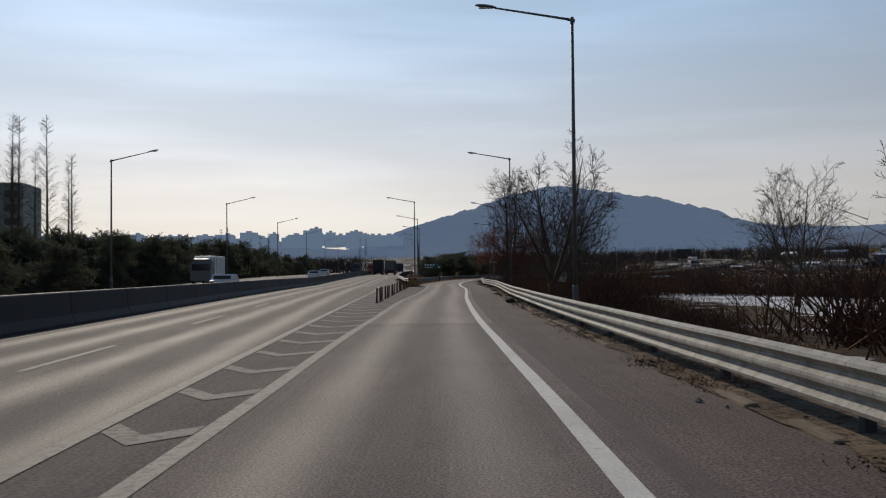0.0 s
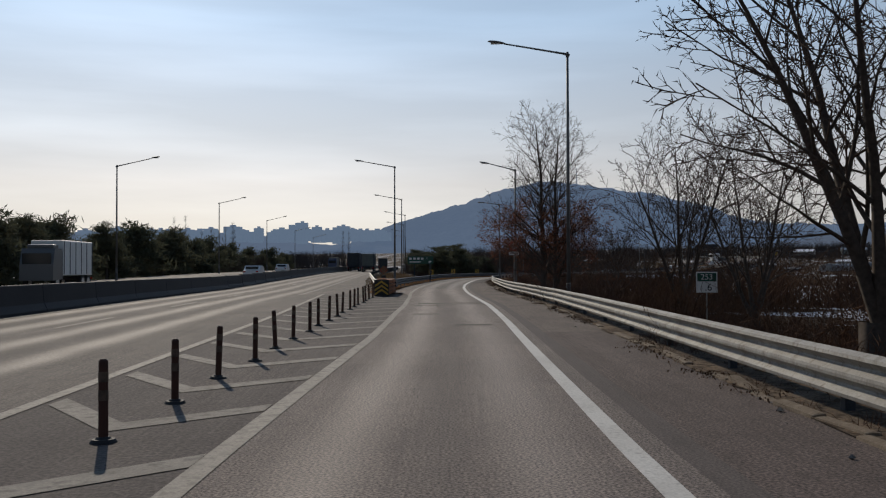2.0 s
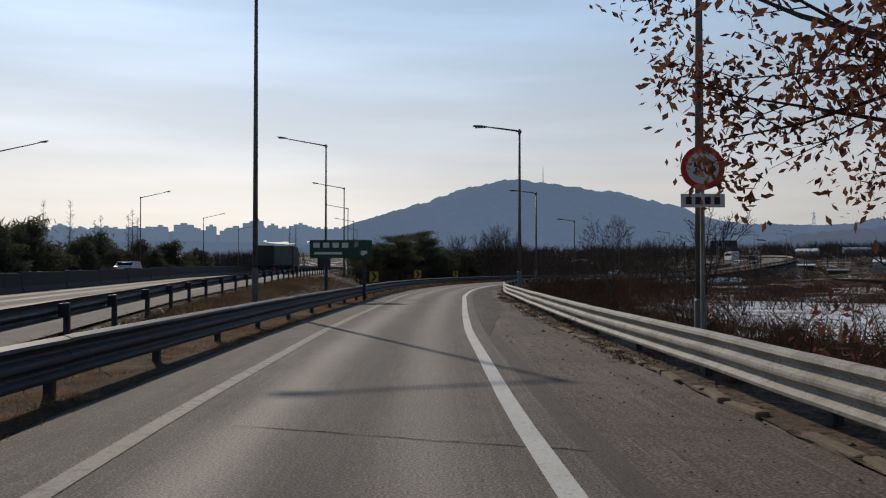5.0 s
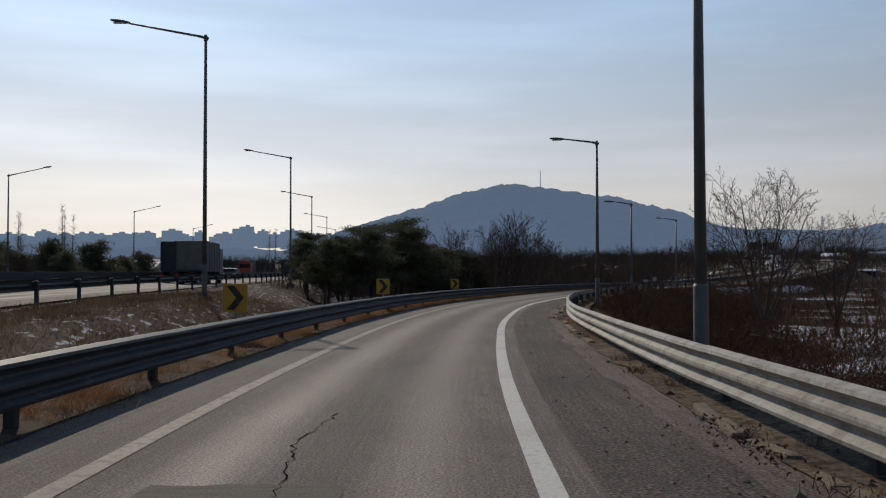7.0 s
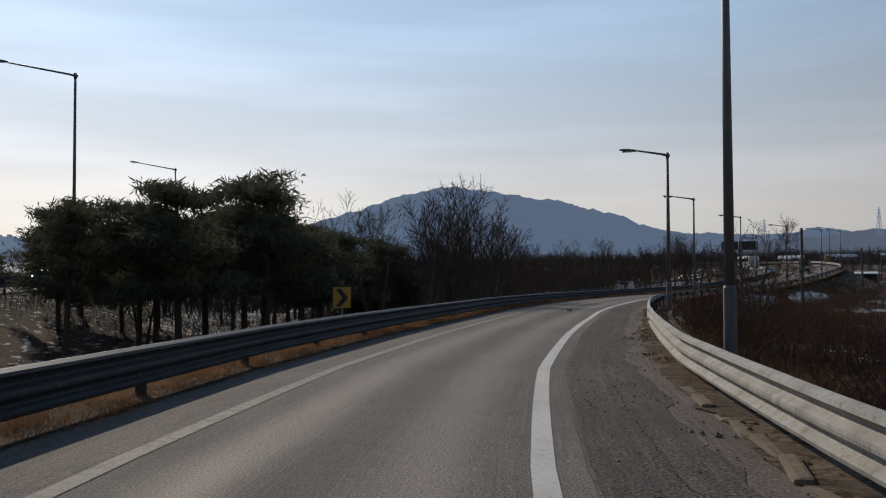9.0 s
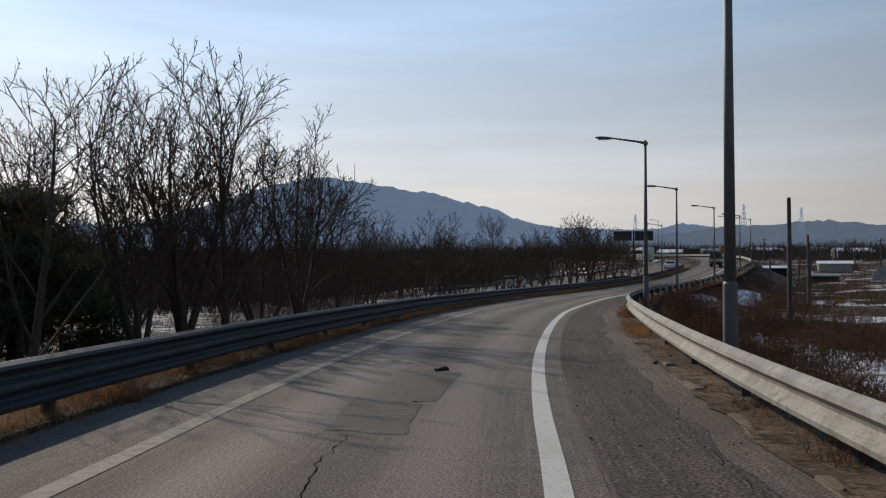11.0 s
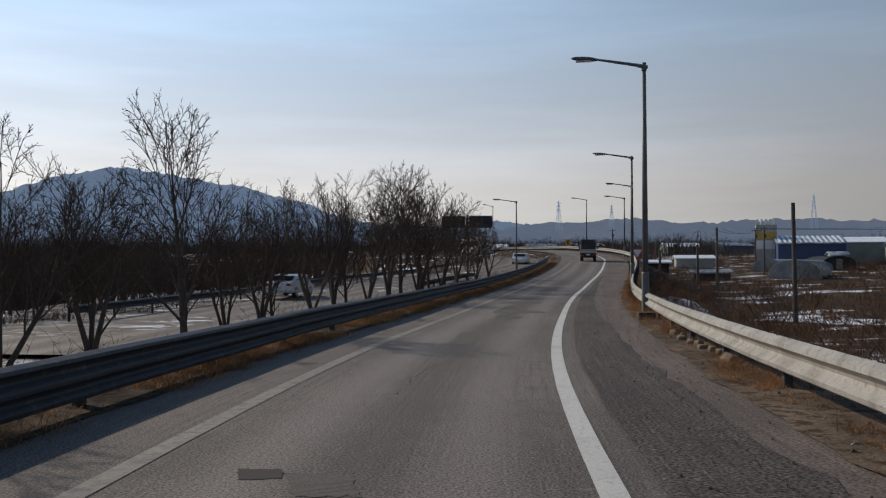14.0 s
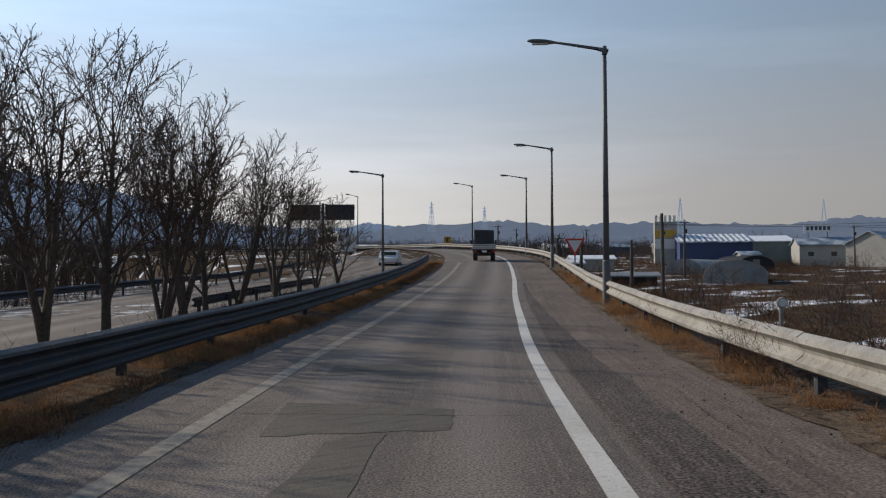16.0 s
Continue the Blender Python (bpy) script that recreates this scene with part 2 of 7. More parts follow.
RUSSET = backlit(material("russet_dead_grass", (0.13, 0.072, 0.042), 0.95, spots=[(0.12, 0.4, 0.62, (0.07, 0.045, 0.032), 0.85), (1.2, 0.5, 0.7, (0.22, 0.135, 0.07), 0.6)], spec=0.05), 0.45)
SLOPE = backlit(material("matted_slope_grass", (0.15, 0.1, 0.06), 0.95, spots=[(0.35, 0.42, 0.62, (0.06, 0.042, 0.028), 0.9), (1.6, 0.5, 0.7, (0.3, 0.2, 0.11), 0.6)], spec=0.05), 0.3)
DUFF = material("dark_matted_soil", (0.07, 0.05, 0.034), 0.95, spots=[(1.2, 0.45, 0.65, (0.13, 0.085, 0.05), 0.8), (6, 0.48, 0.62, (0.03, 0.022, 0.016), 0.85)], grain=0.3, grain_scale=30, bump=0.8, spec=0.05)
CRACK = material("crack_filler", (0.012, 0.011, 0.01), 1.0, grain=0.3, spec=0.0)
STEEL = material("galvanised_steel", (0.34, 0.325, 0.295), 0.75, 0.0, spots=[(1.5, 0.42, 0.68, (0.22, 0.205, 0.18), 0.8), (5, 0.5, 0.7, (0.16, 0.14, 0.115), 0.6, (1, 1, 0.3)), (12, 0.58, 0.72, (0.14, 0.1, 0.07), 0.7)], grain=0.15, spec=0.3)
# base darkened and blued to carry the inner rail's shade; other parts share it
STEEL_DARK = material("weathered_steel_darkened_for_shade", (0.05, 0.058, 0.07), 0.6, 0.1, spots=[(1.5, 0.45, 0.7, (0.038, 0.04, 0.043), 0.7), (9, 0.6, 0.75, (0.22, 0.15, 0.1), 0.6)], grain=0.12, spec=0.2)
LAMP_STEEL = material("lamp_pole_steel", (0.14, 0.145, 0.145), 0.6, 0.2, spots=[(2, 0.45, 0.7, (0.09, 0.09, 0.09), 0.6)], grain=0.08)
LENS = material("lamp_lens", (0.7, 0.7, 0.65), 0.2)
CONCRETE = material("weathered_concrete", (0.19, 0.175, 0.15), 0.85, spots=[(0.7, 0.45, 0.7, (0.1, 0.092, 0.082), 0.8), (6, 0.55, 0.75, (0.07, 0.065, 0.06), 0.6)], grain=0.15, bump=0.3, spec=0.2)
KERBSTONE = material("earth_stained_kerb", (0.19, 0.15, 0.11), 0.9, spots=[(1.3, 0.42, 0.66, (0.09, 0.068, 0.05), 0.85), (7, 0.5, 0.68, (0.26, 0.21, 0.16), 0.6)], grain=0.2, bump=0.5, spec=0.1)
# near-black base carries the shade on the barrier's side away from the sun
SCREEN = material("barrier_panel_darkened_for_shade", (0.017, 0.019, 0.025), 0.7, spots=[(0.5, 0.45, 0.7, (0.024, 0.026, 0.032), 0.7)], grain=0.15, spec=0.2)
BARK = material("grey_brown_bark", (0.095, 0.078, 0.066), 0.95, spots=[(3, 0.45, 0.7, (0.085, 0.073, 0.062), 0.6)], grain=0.25, grain_scale=12, rnd=0.2, spec=0.05)
TWIG = material("twigs", (0.08, 0.058, 0.047), 0.95, spots=[(0.8, 0.45, 0.7, (0.115, 0.082, 0.065), 0.6)], spec=0.05)
DRYLEAF = backlit(material("withered_brown_leaves", (0.16, 0.07, 0.048), 0.85, spots=[(2, 0.4, 0.65, (0.22, 0.105, 0.06), 0.7)], spec=0.05), 0.3)
NEEDLE = backlit(material("pine_needles", (0.09, 0.1, 0.068), 0.85, spots=[(1.2, 0.4, 0.65, (0.11, 0.1, 0.06), 0.7), (0.5, 0.55, 0.7, (0.08, 0.055, 0.03), 0.4)], spec=0.05), 0.3)
GRASS = backlit(material("dry_grass", (0.36, 0.185, 0.085), 0.9, spots=[(1.5, 0.4, 0.65, (0.12, 0.064, 0.034), 0.9), (0.4, 0.5, 0.7, (0.44, 0.27, 0.135), 0.6)], spec=0.05), 0.35)
BRUSH = material("dead_brush", (0.085, 0.052, 0.037), 0.95, spots=[(0.25, 0.45, 0.65, (0.17, 0.088, 0.047), 0.75)], spec=0.05)
LITTER = material("soil_and_leaf_litter", (0.1, 0.075, 0.055), 0.95, spots=[(0.9, 0.45, 0.65, (0.2, 0.15, 0.105), 0.8), (6, 0.48, 0.62, (0.04, 0.028, 0.02), 0.85), (16, 0.55, 0.68, (0.22, 0.15, 0.09), 0.7)], grain=0.3, grain_scale=30, bump=0.8, spec=0.05)
GROUND = material("winter_field_with_snow", (0.065, 0.042, 0.026), 0.95, spots=[(0.18, 0.42, 0.6, (0.038, 0.028, 0.02), 0.8), (0.7, 0.5, 0.65, (0.12, 0.068, 0.032), 0.7), (0.09, 0.56, 0.61, (0.78, 0.8, 0.84), 0.95, (1, 2.2, 1)), (0.6, 0.55, 0.62, (0.1, 0.08, 0.06), 0.8)], grain=0.25, grain_scale=8, bump=0.6, spec=0.05)
VERGE = material("verge_earth", (0.042, 0.028, 0.018), 0.95, spots=[(0.3, 0.42, 0.62, (0.025, 0.018, 0.012), 0.8), (1.6, 0.47, 0.65, (0.1, 0.06, 0.029), 0.8), (7, 0.47, 0.62, (0.022, 0.016, 0.011), 0.85), (15, 0.55, 0.68, (0.15, 0.095, 0.05), 0.6), (3.2, 0.59, 0.64, (0.55, 0.55, 0.57), 0.75, (1.2, 0.4, 1))], grain=0.3, grain_scale=12, bump=0.8, spec=0.05)
SNOWFIELD = material("snow_covered_stubble", (0.66, 0.68, 0.72), 0.8, spots=[(0.25, 0.45, 0.62, (0.2, 0.15, 0.1), 0.75, (1, 2.5, 1)), (1.6, 0.52, 0.62, (0.12, 0.09, 0.06), 0.85)], grain=0.15, grain_scale=9, bump=0.5, spec=0.2)
THAWED = material("half_thawed_snow", (0.7, 0.71, 0.74), 0.8, spots=[(0.3, 0.4, 0.56, (0.085, 0.06, 0.042), 0.95, (1, 2.5, 1)), (1.7, 0.46, 0.56, (0.07, 0.05, 0.035), 0.95), (0.12, 0.45, 0.6, (0.06, 0.045, 0.032), 0.8)], grain=0.2, grain_scale=9, bump=0.5, spec=0.2)
SNOW = material("old_snow", (0.78, 0.8, 0.84), 0.7, spots=[(1.2, 0.55, 0.7, (0.5, 0.48, 0.45), 0.6)], grain=0.06, bump=0.4, grain_scale=6, spec=0.2)
# post and band colours are darkened for the shaded side of the posts
POST_BODY = material("orange_post_darkened_for_shade", (0.075, 0.038, 0.028), 0.7, spots=[(3, 0.45, 0.65, (0.035, 0.027, 0.024), 0.8)], spec=0.15)
POST_BAND = material("reflective_band_darkened_for_shade", (0.12, 0.085, 0.065), 0.6, spots=[(9, 0.42, 0.62, (0.05, 0.038, 0.03), 0.8)], spec=0.15)
DEAD = material("rotting_leaves", (0.12, 0.074, 0.05), 0.95, spots=[(3, 0.45, 0.65, (0.035, 0.024, 0.018), 0.8), (9, 0.5, 0.65, (0.15, 0.09, 0.055), 0.6)], spec=0.05)
RUBBER = material("black_rubber", (0.025, 0.025, 0.025), 0.8, grain=0.1)
ORANGE = material("sun_bleached_orange_plastic", (0.33, 0.125, 0.05), 0.9, spots=[(2, 0.45, 0.65, (0.16, 0.075, 0.04), 0.85), (8, 0.55, 0.7, (0.1, 0.06, 0.04), 0.7)], grain=0.08, spec=0.2)
YELLOW = material("yellow_sign_sheet", (0.5, 0.29, 0.03), 0.5, grain=0.05)
BLACK = material("black_sign_sheet", (0.02, 0.02, 0.02), 0.5, grain=0.05)
WHITE = material("white_sign_sheet", (0.75, 0.75, 0.72), 0.5, spots=[(3, 0.55, 0.75, (0.5, 0.48, 0.45), 0.5)])
RED = material("red_sign_sheet", (0.6, 0.04, 0.03), 0.5)
GREEN = material("green_sign_sheet", (0.01, 0.07, 0.045), 0.5)
TAR = material("dark_tarpaulin", (0.03, 0.035, 0.04), 0.7, spots=[(1.5, 0.4, 0.7, (0.05, 0.055, 0.06), 0.7)], bump=0.3, grain_scale=5)
CANVAS = material("grey_green_canvas", (0.15, 0.16, 0.14), 0.8, spots=[(1.5, 0.4, 0.7, (0.1, 0.11, 0.1), 0.7)], bump=0.3, grain_scale=5)
TRUCK_BLUE = material("blue_truck_paint", (0.03, 0.05, 0.11), 0.35, spec=0.5)
ALU = material("aluminium_side_panel", (0.5, 0.5, 0.5), 0.4, 0.6, spots=[(2, 0.5, 0.7, (0.35, 0.34, 0.33), 0.6)])
CAR_WHITE = material("white_car_paint", (0.7, 0.7, 0.7), 0.25)
CAR_RED = material("red_truck_paint", (0.35, 0.04, 0.02), 0.35)
CAR_GREY = material("grey_car_paint", (0.12, 0.125, 0.13), 0.3, 0.3)
GLASS = material("dark_vehicle_glass", (0.02, 0.025, 0.03), 0.08)
TAIL = material("red_tail_lamp", (0.45, 0.02, 0.015), 0.25)
# haze on hills and skyline is bluish emission built into these four materials
HILL = hazy("wooded_hill_haze_glow", (0.034, 0.036, 0.036), (0.18, 0.255, 0.39), 0.54)
HILL_FAR = hazy("far_hill_haze_glow", (0.014, 0.016, 0.018), (0.2, 0.27, 0.4), 0.55)
HILL_EAST = hazy("brown_hill_haze_glow", (0.045, 0.04, 0.04), (0.19, 0.25, 0.36), 0.42)
CITY = hazy("skyline_haze_glow", (0.04, 0.04, 0.04), (0.22, 0.31, 0.45), 0.55)
WOODS = material("distant_bare_woods", (0.07, 0.062, 0.06), 0.95, spots=[(0.02, 0.45, 0.65, (0.05, 0.045, 0.045), 0.8)], spec=0.05)


# ---- mesh helpers ----
def mesh_of(name, verts, faces, mat, uvs=None, smooth=False):
    me = bpy.data.meshes.new(name)
    me.from_pydata([tuple(v) for v in verts], [], [tuple(f) for f in faces])
    if uvs is not None:
        layer = me.uv_layers.new(name="UVMap")
        idx = np.empty(len(me.loops), dtype=np.int32)
        me.loops.foreach_get("vertex_index", idx)
        layer.data.foreach_set("uv", np.asarray(uvs, dtype=np.float32)[idx].ravel())
    if smooth:
        me.shade_smooth()
    me.materials.append(mat)
    return me


def put(name, me, parent=None, label="", at=None):
    ob = new(name, me)
    if at is not None:
        ob.matrix_basis = at
    ob.parent = parent
    return tagged(ob, label=label)


def part(name, bm, mat, parent=None, label="", at=None, smooth=False):
    me = bpy.data.meshes.new(name)
    bm.to_mesh(me)
    bm.free()
    if smooth:
        me.shade_smooth()
    me.materials.append(mat)
    return put(name, me, parent, label, at)


def thing(name, at, label, category, group="", kind=""):
    ob = new(name)
    ob.empty_display_size = 0.2
    ob.matrix_basis = at
    return tagged(ob, label=label, category=category, group=group, kind=kind)


def box(bm, c, size, rz=0.0, bevel=0.0):
    r = bmesh.ops.create_cube(bm, size=1.0, matrix=Matrix.Translation(c) @ Matrix.Rotation(rz, 4, "Z") @ Matrix.Diagonal((*size, 1)))
    if bevel:
        edges = {e for v in r["verts"] for e in v.link_edges}
        bmesh.ops.bevel(bm, geom=list(edges), offset=bevel, segments=2, affect="EDGES", profile=0.6)
    return bm


def boxes(*items, bevel=0.0):
    bm = bmesh.new()
    for c, size in items:
        box(bm, c, size, bevel=bevel)
    return bm


def tube(bm, a, b, r0, r1, n=8, caps=True):
    a, b = Vector(a), Vector(b)
    q = (b - a).to_track_quat("Z", "Y").to_matrix().to_4x4()
    bmesh.ops.create_cone(bm, cap_ends=caps, segments=n, radius1=r0, radius2=r1, depth=(b - a).length, matrix=Matrix.Translation((a + b) / 2) @ q)
    return bm


def prism(pts, depth, axis="y"):
    """An extruded polygon: pts in x, z, its thickness along y from 0 to depth."""
    bm = bmesh.new()
    a = [bm.verts.new((x, 0, z)) for x, z in pts]
    b = [bm.verts.new((x, depth, z)) for x, z in pts]
    bm.faces.new(a), bm.faces.new(b[::-1])
    for i in range(len(pts)):
        j = (i + 1) % len(pts)
        bm.faces.new((a[j], a[i], b[i], b[j]))
    bmesh.ops.recalc_face_normals(bm, faces=bm.faces)
    return bm


# ---- plan: curves of the roads ----
def curve_of(points, step=1.0):
    p = np.array(points, float)
    d = np.r_[0, np.cumsum(np.hypot(*np.diff(p, axis=0).T))]
    m = np.gradient(p, d, axis=0)
    out = []
    for i in range(len(p) - 1):
        h = d[i + 1] - d[i]
        for u in np.arange(0, 1, step / h / 2):
            out.append((2 * u**3 - 3 * u**2 + 1) * p[i] + (u**3 - 2 * u**2 + u) * h * m[i] + (-2 * u**3 + 3 * u**2) * p[i + 1] + (u**3 - u**2) * h * m[i + 1])
    out = np.array(out + [p[-1]])
    e = np.r_[0, np.cumsum(np.hypot(*np.diff(out, axis=0).T))]
    g = np.arange(0, e[-1], step)
    return np.stack([np.interp(g, e, out[:, 0]), np.interp(g, e, out[:, 1])], 1)


RAMP = [(1.9, -59), (1.5, -25), (1.16, 1.06), (0.89, 26.06), (1.26, 51.05), (1.87, 76.04), (2.42, 101.04), (3.61, 121), (4.99, 140.95), (6.28, 155.9), (8.41, 170.74), (11.74, 185.36), (15.9, 199.77), (20.65, 214), (26.36, 227.87), (32.87, 241.38), (40.24, 254.44), (50.17, 269.2), (59.3, 281.9), (68.7, 293.9), (78.2, 305.6), (87.5, 317.4), (96.7, 329.7), (105.2, 343), (112.3, 357), (116.6, 373), (117.2, 390), (113.5, 406), (106, 421)]
ramp_xy = curve_of(RAMP)
S0 = 60.1
ramp_s = np.arange(len(ramp_xy)) * 1.0 - S0


def heading(xy):
    g = np.gradient(xy, axis=0)
    return g / np.hypot(g[:, 0], g[:, 1])[:, None]


ramp_dir = heading(ramp_xy)


def ramp_z(s):
    s = np.asarray(s, float)
    z = 0.00045 * np.clip(s - 272, 0, 68) ** 2 + 0.045 * np.clip(s - 340, 0, 60) + 0.015 * np.clip(s - 400, 0, 100)
    return z


def right_line(s):
    return np.interp(s, [-60, 5, 11, 20, 30, 50, 68, 80, 90, 103, 113, 125, 147, 163, 174, 182, 190, 200, 211, 220, 240, 250, 262, 275, 286, 300, 420], [1.33, 1.35, 1.46, 1.52, 1.5, 1.46, 1.6, 1.6, 1.4, 1.08, 0.74, 0.55, 0.67, 0.57, 0.32, 0.05, -0.08, 0.12, 0.48, 0.46, 0.53, 0.82, 0.93, 1.02, 1.17, 1.4, 1.75])


def left_line(s):
    return right_line(s) - np.interp(s, [0, 20, 30, 45, 62, 73, 86, 90, 100], [3.45, 3.4, 3.28, 3.38, 3.26, 3.44, 3.42, 3.38, 3.5])


def on(s, l, z=0.0):
    """The place at s metres along the ramp and l metres to its right."""
    x, y = np.interp(s, ramp_s, ramp_xy[:, 0]), np.interp(s, ramp_s, ramp_xy[:, 1])
    dx, dy = np.interp(s, ramp_s, ramp_dir[:, 0]), np.interp(s, ramp_s, ramp_dir[:, 1])
    return np.array([x + l * dy, y - l * dx, float(ramp_z(s)) + z])


def turn_at(s):
    """The heading, as a turn about z from +y, at s."""
    dx, dy = np.interp(s, ramp_s, ramp_dir[:, 0]), np.interp(s, ramp_s, ramp_dir[:, 1])
    return math.degrees(math.atan2(-dx, dy))


# the main road leaves the ramp to the left
def main_z(y):
    return np.interp(y, [0, 110, 180, 260, 420, 2000], [0, 0, 0.75, 1.1, 1.6, 4])


def median_x(y):
    return np.interp(y, [-60, 23, 56, 86, 110, 140, 225, 420, 900], [-4.3, -9.5, -11.6, -13.2, -14.0, -14.6, -15.6, -19, -30])


def on_main(y, l, z=0.0):
    """l metres to the right of the main road's median barrier."""
    return np.array([float(median_x(y)) + l, y, float(main_z(y)) + z])


LEFT_ROAD = [(19, 247), (28, 261), (38, 276), (52, 297), (68, 317), (83, 332), (95, 345), (102.5, 358), (106.5, 373), (107, 388), (104, 403), (97.5, 416)]
left_xy = curve_of(LEFT_ROAD)
left_dir = heading(left_xy)
left_q = np.arange(len(left_xy)) * 1.0


def left_z(q):
    return np.interp(q, [0, 25, 60, 100, 120, 145, 205], [-1.0, -0.9, -0.4, 0.9, 2.1, 3.5, 5.0])


def strip(name, rows, mat, kind="structure", label="", category="", parent=None, u0=None):
    """A band from rows of places, each row from its left edge to its right one; UV in metres."""
    rows = np.array(rows)
    n, k = rows.shape[:2]
    d = np.r_[0, np.cumsum(np.linalg.norm(np.diff(rows[:, 0], axis=0), axis=1))]
    across = np.c_[np.zeros(n), np.cumsum(np.linalg.norm(np.diff(rows, axis=1), axis=2), axis=1)] + (np.zeros(n) if u0 is None else np.array(u0))[:, None]
    uv = np.stack([across, np.repeat(d[:, None], k, 1)], -1).reshape(-1, 2)
    faces = [(i * k + j, i * k + j + 1, (i + 1) * k + j + 1, (i + 1) * k + j) for i in range(n - 1) for j in range(k - 1)]
    ob = put(name, mesh_of(name, rows.reshape(-1, 3), faces, mat, uv), parent)
    return tagged(ob, label=label, category=category, kind="" if parent else kind)


def ramp_strip(name, s0, s1, la, lb, z, mat, label, category, step=2.0, k=2, parent=None, u0=None):
    ss = np.arange(s0, s1 + 0.01, step)
    return strip(name, [[on(s, a, z) for a in np.linspace(la(s), lb(s), k)] for s in ss], mat, label=label, category=category, parent=parent, u0=None if u0 is None else [u0(s) for s in ss])


# ---- ground ----
def near_curve(xy, pts):
    d = ((pts[:, None, :] - xy[None, ::3, :]) ** 2).sum(-1)
    return d.argmin(1) * 3


def ground_height(pts):
    """The ground's height under points x, y."""
    pts = np.asarray(pts, float)
    u = pts @ np.array([0.574, 0.819])
    field = -1.2 + 0.03 * np.clip(u - 285, 0, 1500) - 0.4 * np.clip((pts[:, 0] - 12) / 30, 0, 1)
    z, fixed = field.copy(), np.zeros(len(pts), bool)
    i = near_curve(ramp_xy, pts)
    e = pts - ramp_xy[i]
    l = e[:, 0] * ramp_dir[i, 1] - e[:, 1] * ramp_dir[i, 0]
    s = ramp_s[i]
    out_r, out_l = l - (right_line(s) + 3.3), (left_line(s) - 2.6) - l
    out = np.clip(np.maximum(out_r, out_l), 0, None)
    zr = ramp_z(s) - 0.07
    z = np.clip(z, zr - 0.42 * out, zr + 0.25 * out)
    y = pts[:, 1]
    lm = pts[:, 0] - median_x(y)
    om = np.clip(np.maximum(lm - 12.0, -20.5 - lm), 0, None)
    zm = main_z(y) - 0.07
    m = (y < 900) & (om < 60)
    wr, wm = 1 / (out + 0.05) ** 2, 1 / (om + 0.05) ** 2
    zmm = np.clip(field, zm - 0.42 * om, zm + 0.25 * om)
    near = m & (y < 330)
    z[near] = ((z * wr + zmm * wm) / (wr + wm))[near]
    far = m & (y >= 330)
    z[far] = zmm[far]
    j = near_curve(left_xy, pts)
    ol = np.hypot(*(pts - left_xy[j]).T) - 5.0
    zl = left_z(left_q[j]) - 0.07
    inl = (ol < 12) & (out > 0.0) & (om > 3)
    wl, wr = 1 / (np.clip(ol, 0, None) + 0.05) ** 2, 1 / (out + 0.05) ** 2
    z[inl] = ((zl * wl + z * wr) / (wl + wr))[inl]
    return z


def ground_at(x, y):
    return float(ground_height(np.array([[x, y]]))[0])


gx = np.r_[-4000, -2500, -1500, -900, -550, -350, -240, -160, -110, np.arange(-80, 170, 2.5), 185, 210, 250, 310, 400, 560, 800, 1200, 1900, 2800, 4000]
gy = np.r_[-600, -250, -120, np.arange(-60, 430, 2.5), 445, 470, 510, 570, 650, 780, 1000, 1400, 2000, 2900, 4200]
gv = np.array([(x, y) for y in gy for x in gx])
gz = ground_height(gv)
rough = np.array([noise.noise((x * 0.08, y * 0.08, 0)) for x, y in gv])
i_near = near_curve(ramp_xy, gv)
away = np.clip((np.hypot(*(gv - ramp_xy[i_near]).T) - 9) / 12, 0, 1) * np.clip((np.abs(gv[:, 0] + 14) - 18) / 6, 0, 1)
gz = gz + rough * 0.35 * away
nx = len(gx)
gfaces = [(a * nx + b, a * nx + b + 1, (a + 1) * nx + b + 1, (a + 1) * nx + b) for a in range(len(gy) - 1) for b in range(nx - 1)]
ground = put("ground", mesh_of("ground", np.c_[gv, gz], gfaces, GROUND, smooth=True))
ground.data.materials.append(VERGE)
ground.data.materials.append(SNOWFIELD)
ground.data.materials.append(THAWED)
fc = (np.c_[gv].reshape(len(gy), nx, 2)[:-1, :-1] + np.c_[gv].reshape(len(gy), nx, 2)[1:, 1:]).reshape(-1, 2) / 2
i_fc = near_curve(ramp_xy, fc)
lf = np.hypot(*(fc - ramp_xy[i_fc]).T)
lm_f = fc[:, 0] - median_x(fc[:, 1])
which = np.zeros(len(fc), dtype=np.int32)
which[((fc[:, 0] > 24) & (fc[:, 0] < 66) & (fc[:, 1] > 30) & (fc[:, 1] < 100)) | ((fc[:, 0] > 20) & (fc[:, 0] < 110) & (fc[:, 1] > 118) & (fc[:, 1] < 186) & (lf > 11))] = 2
s_fc = ramp_s[i_fc]
l_fc = (fc - ramp_xy[i_fc])[:, 0] * ramp_dir[i_fc, 1] - (fc - ramp_xy[i_fc])[:, 1] * ramp_dir[i_fc, 0]
patchy = np.array([noise.noise((x * 0.09, y * 0.09, 12.0)) for x, y in fc])
which[(s_fc > 185) & (s_fc < 275) & (l_fc > 5.5) & (l_fc < 40) & (patchy > 0.05)] = 2
keep = which == 2
which[(s_fc > 205) & (s_fc < 345) & (l_fc < -7) & (l_fc > -60)] = 3
which[(lf < 5.5) | ((lf < 10.5) & (l_fc > 0)) | ((lf < 10.5) & (s_fc < 205)) | ((lm_f > -24) & (lm_f < 15) & (fc[:, 1] < 420)) | ((lm_f > 0) & (fc[:, 1] > 95) & (fc[:, 1] < 222) & (fc[:, 0] < 12))] = 1
which[keep & (s_fc > 185) & (l_fc > 5.5)] = 2
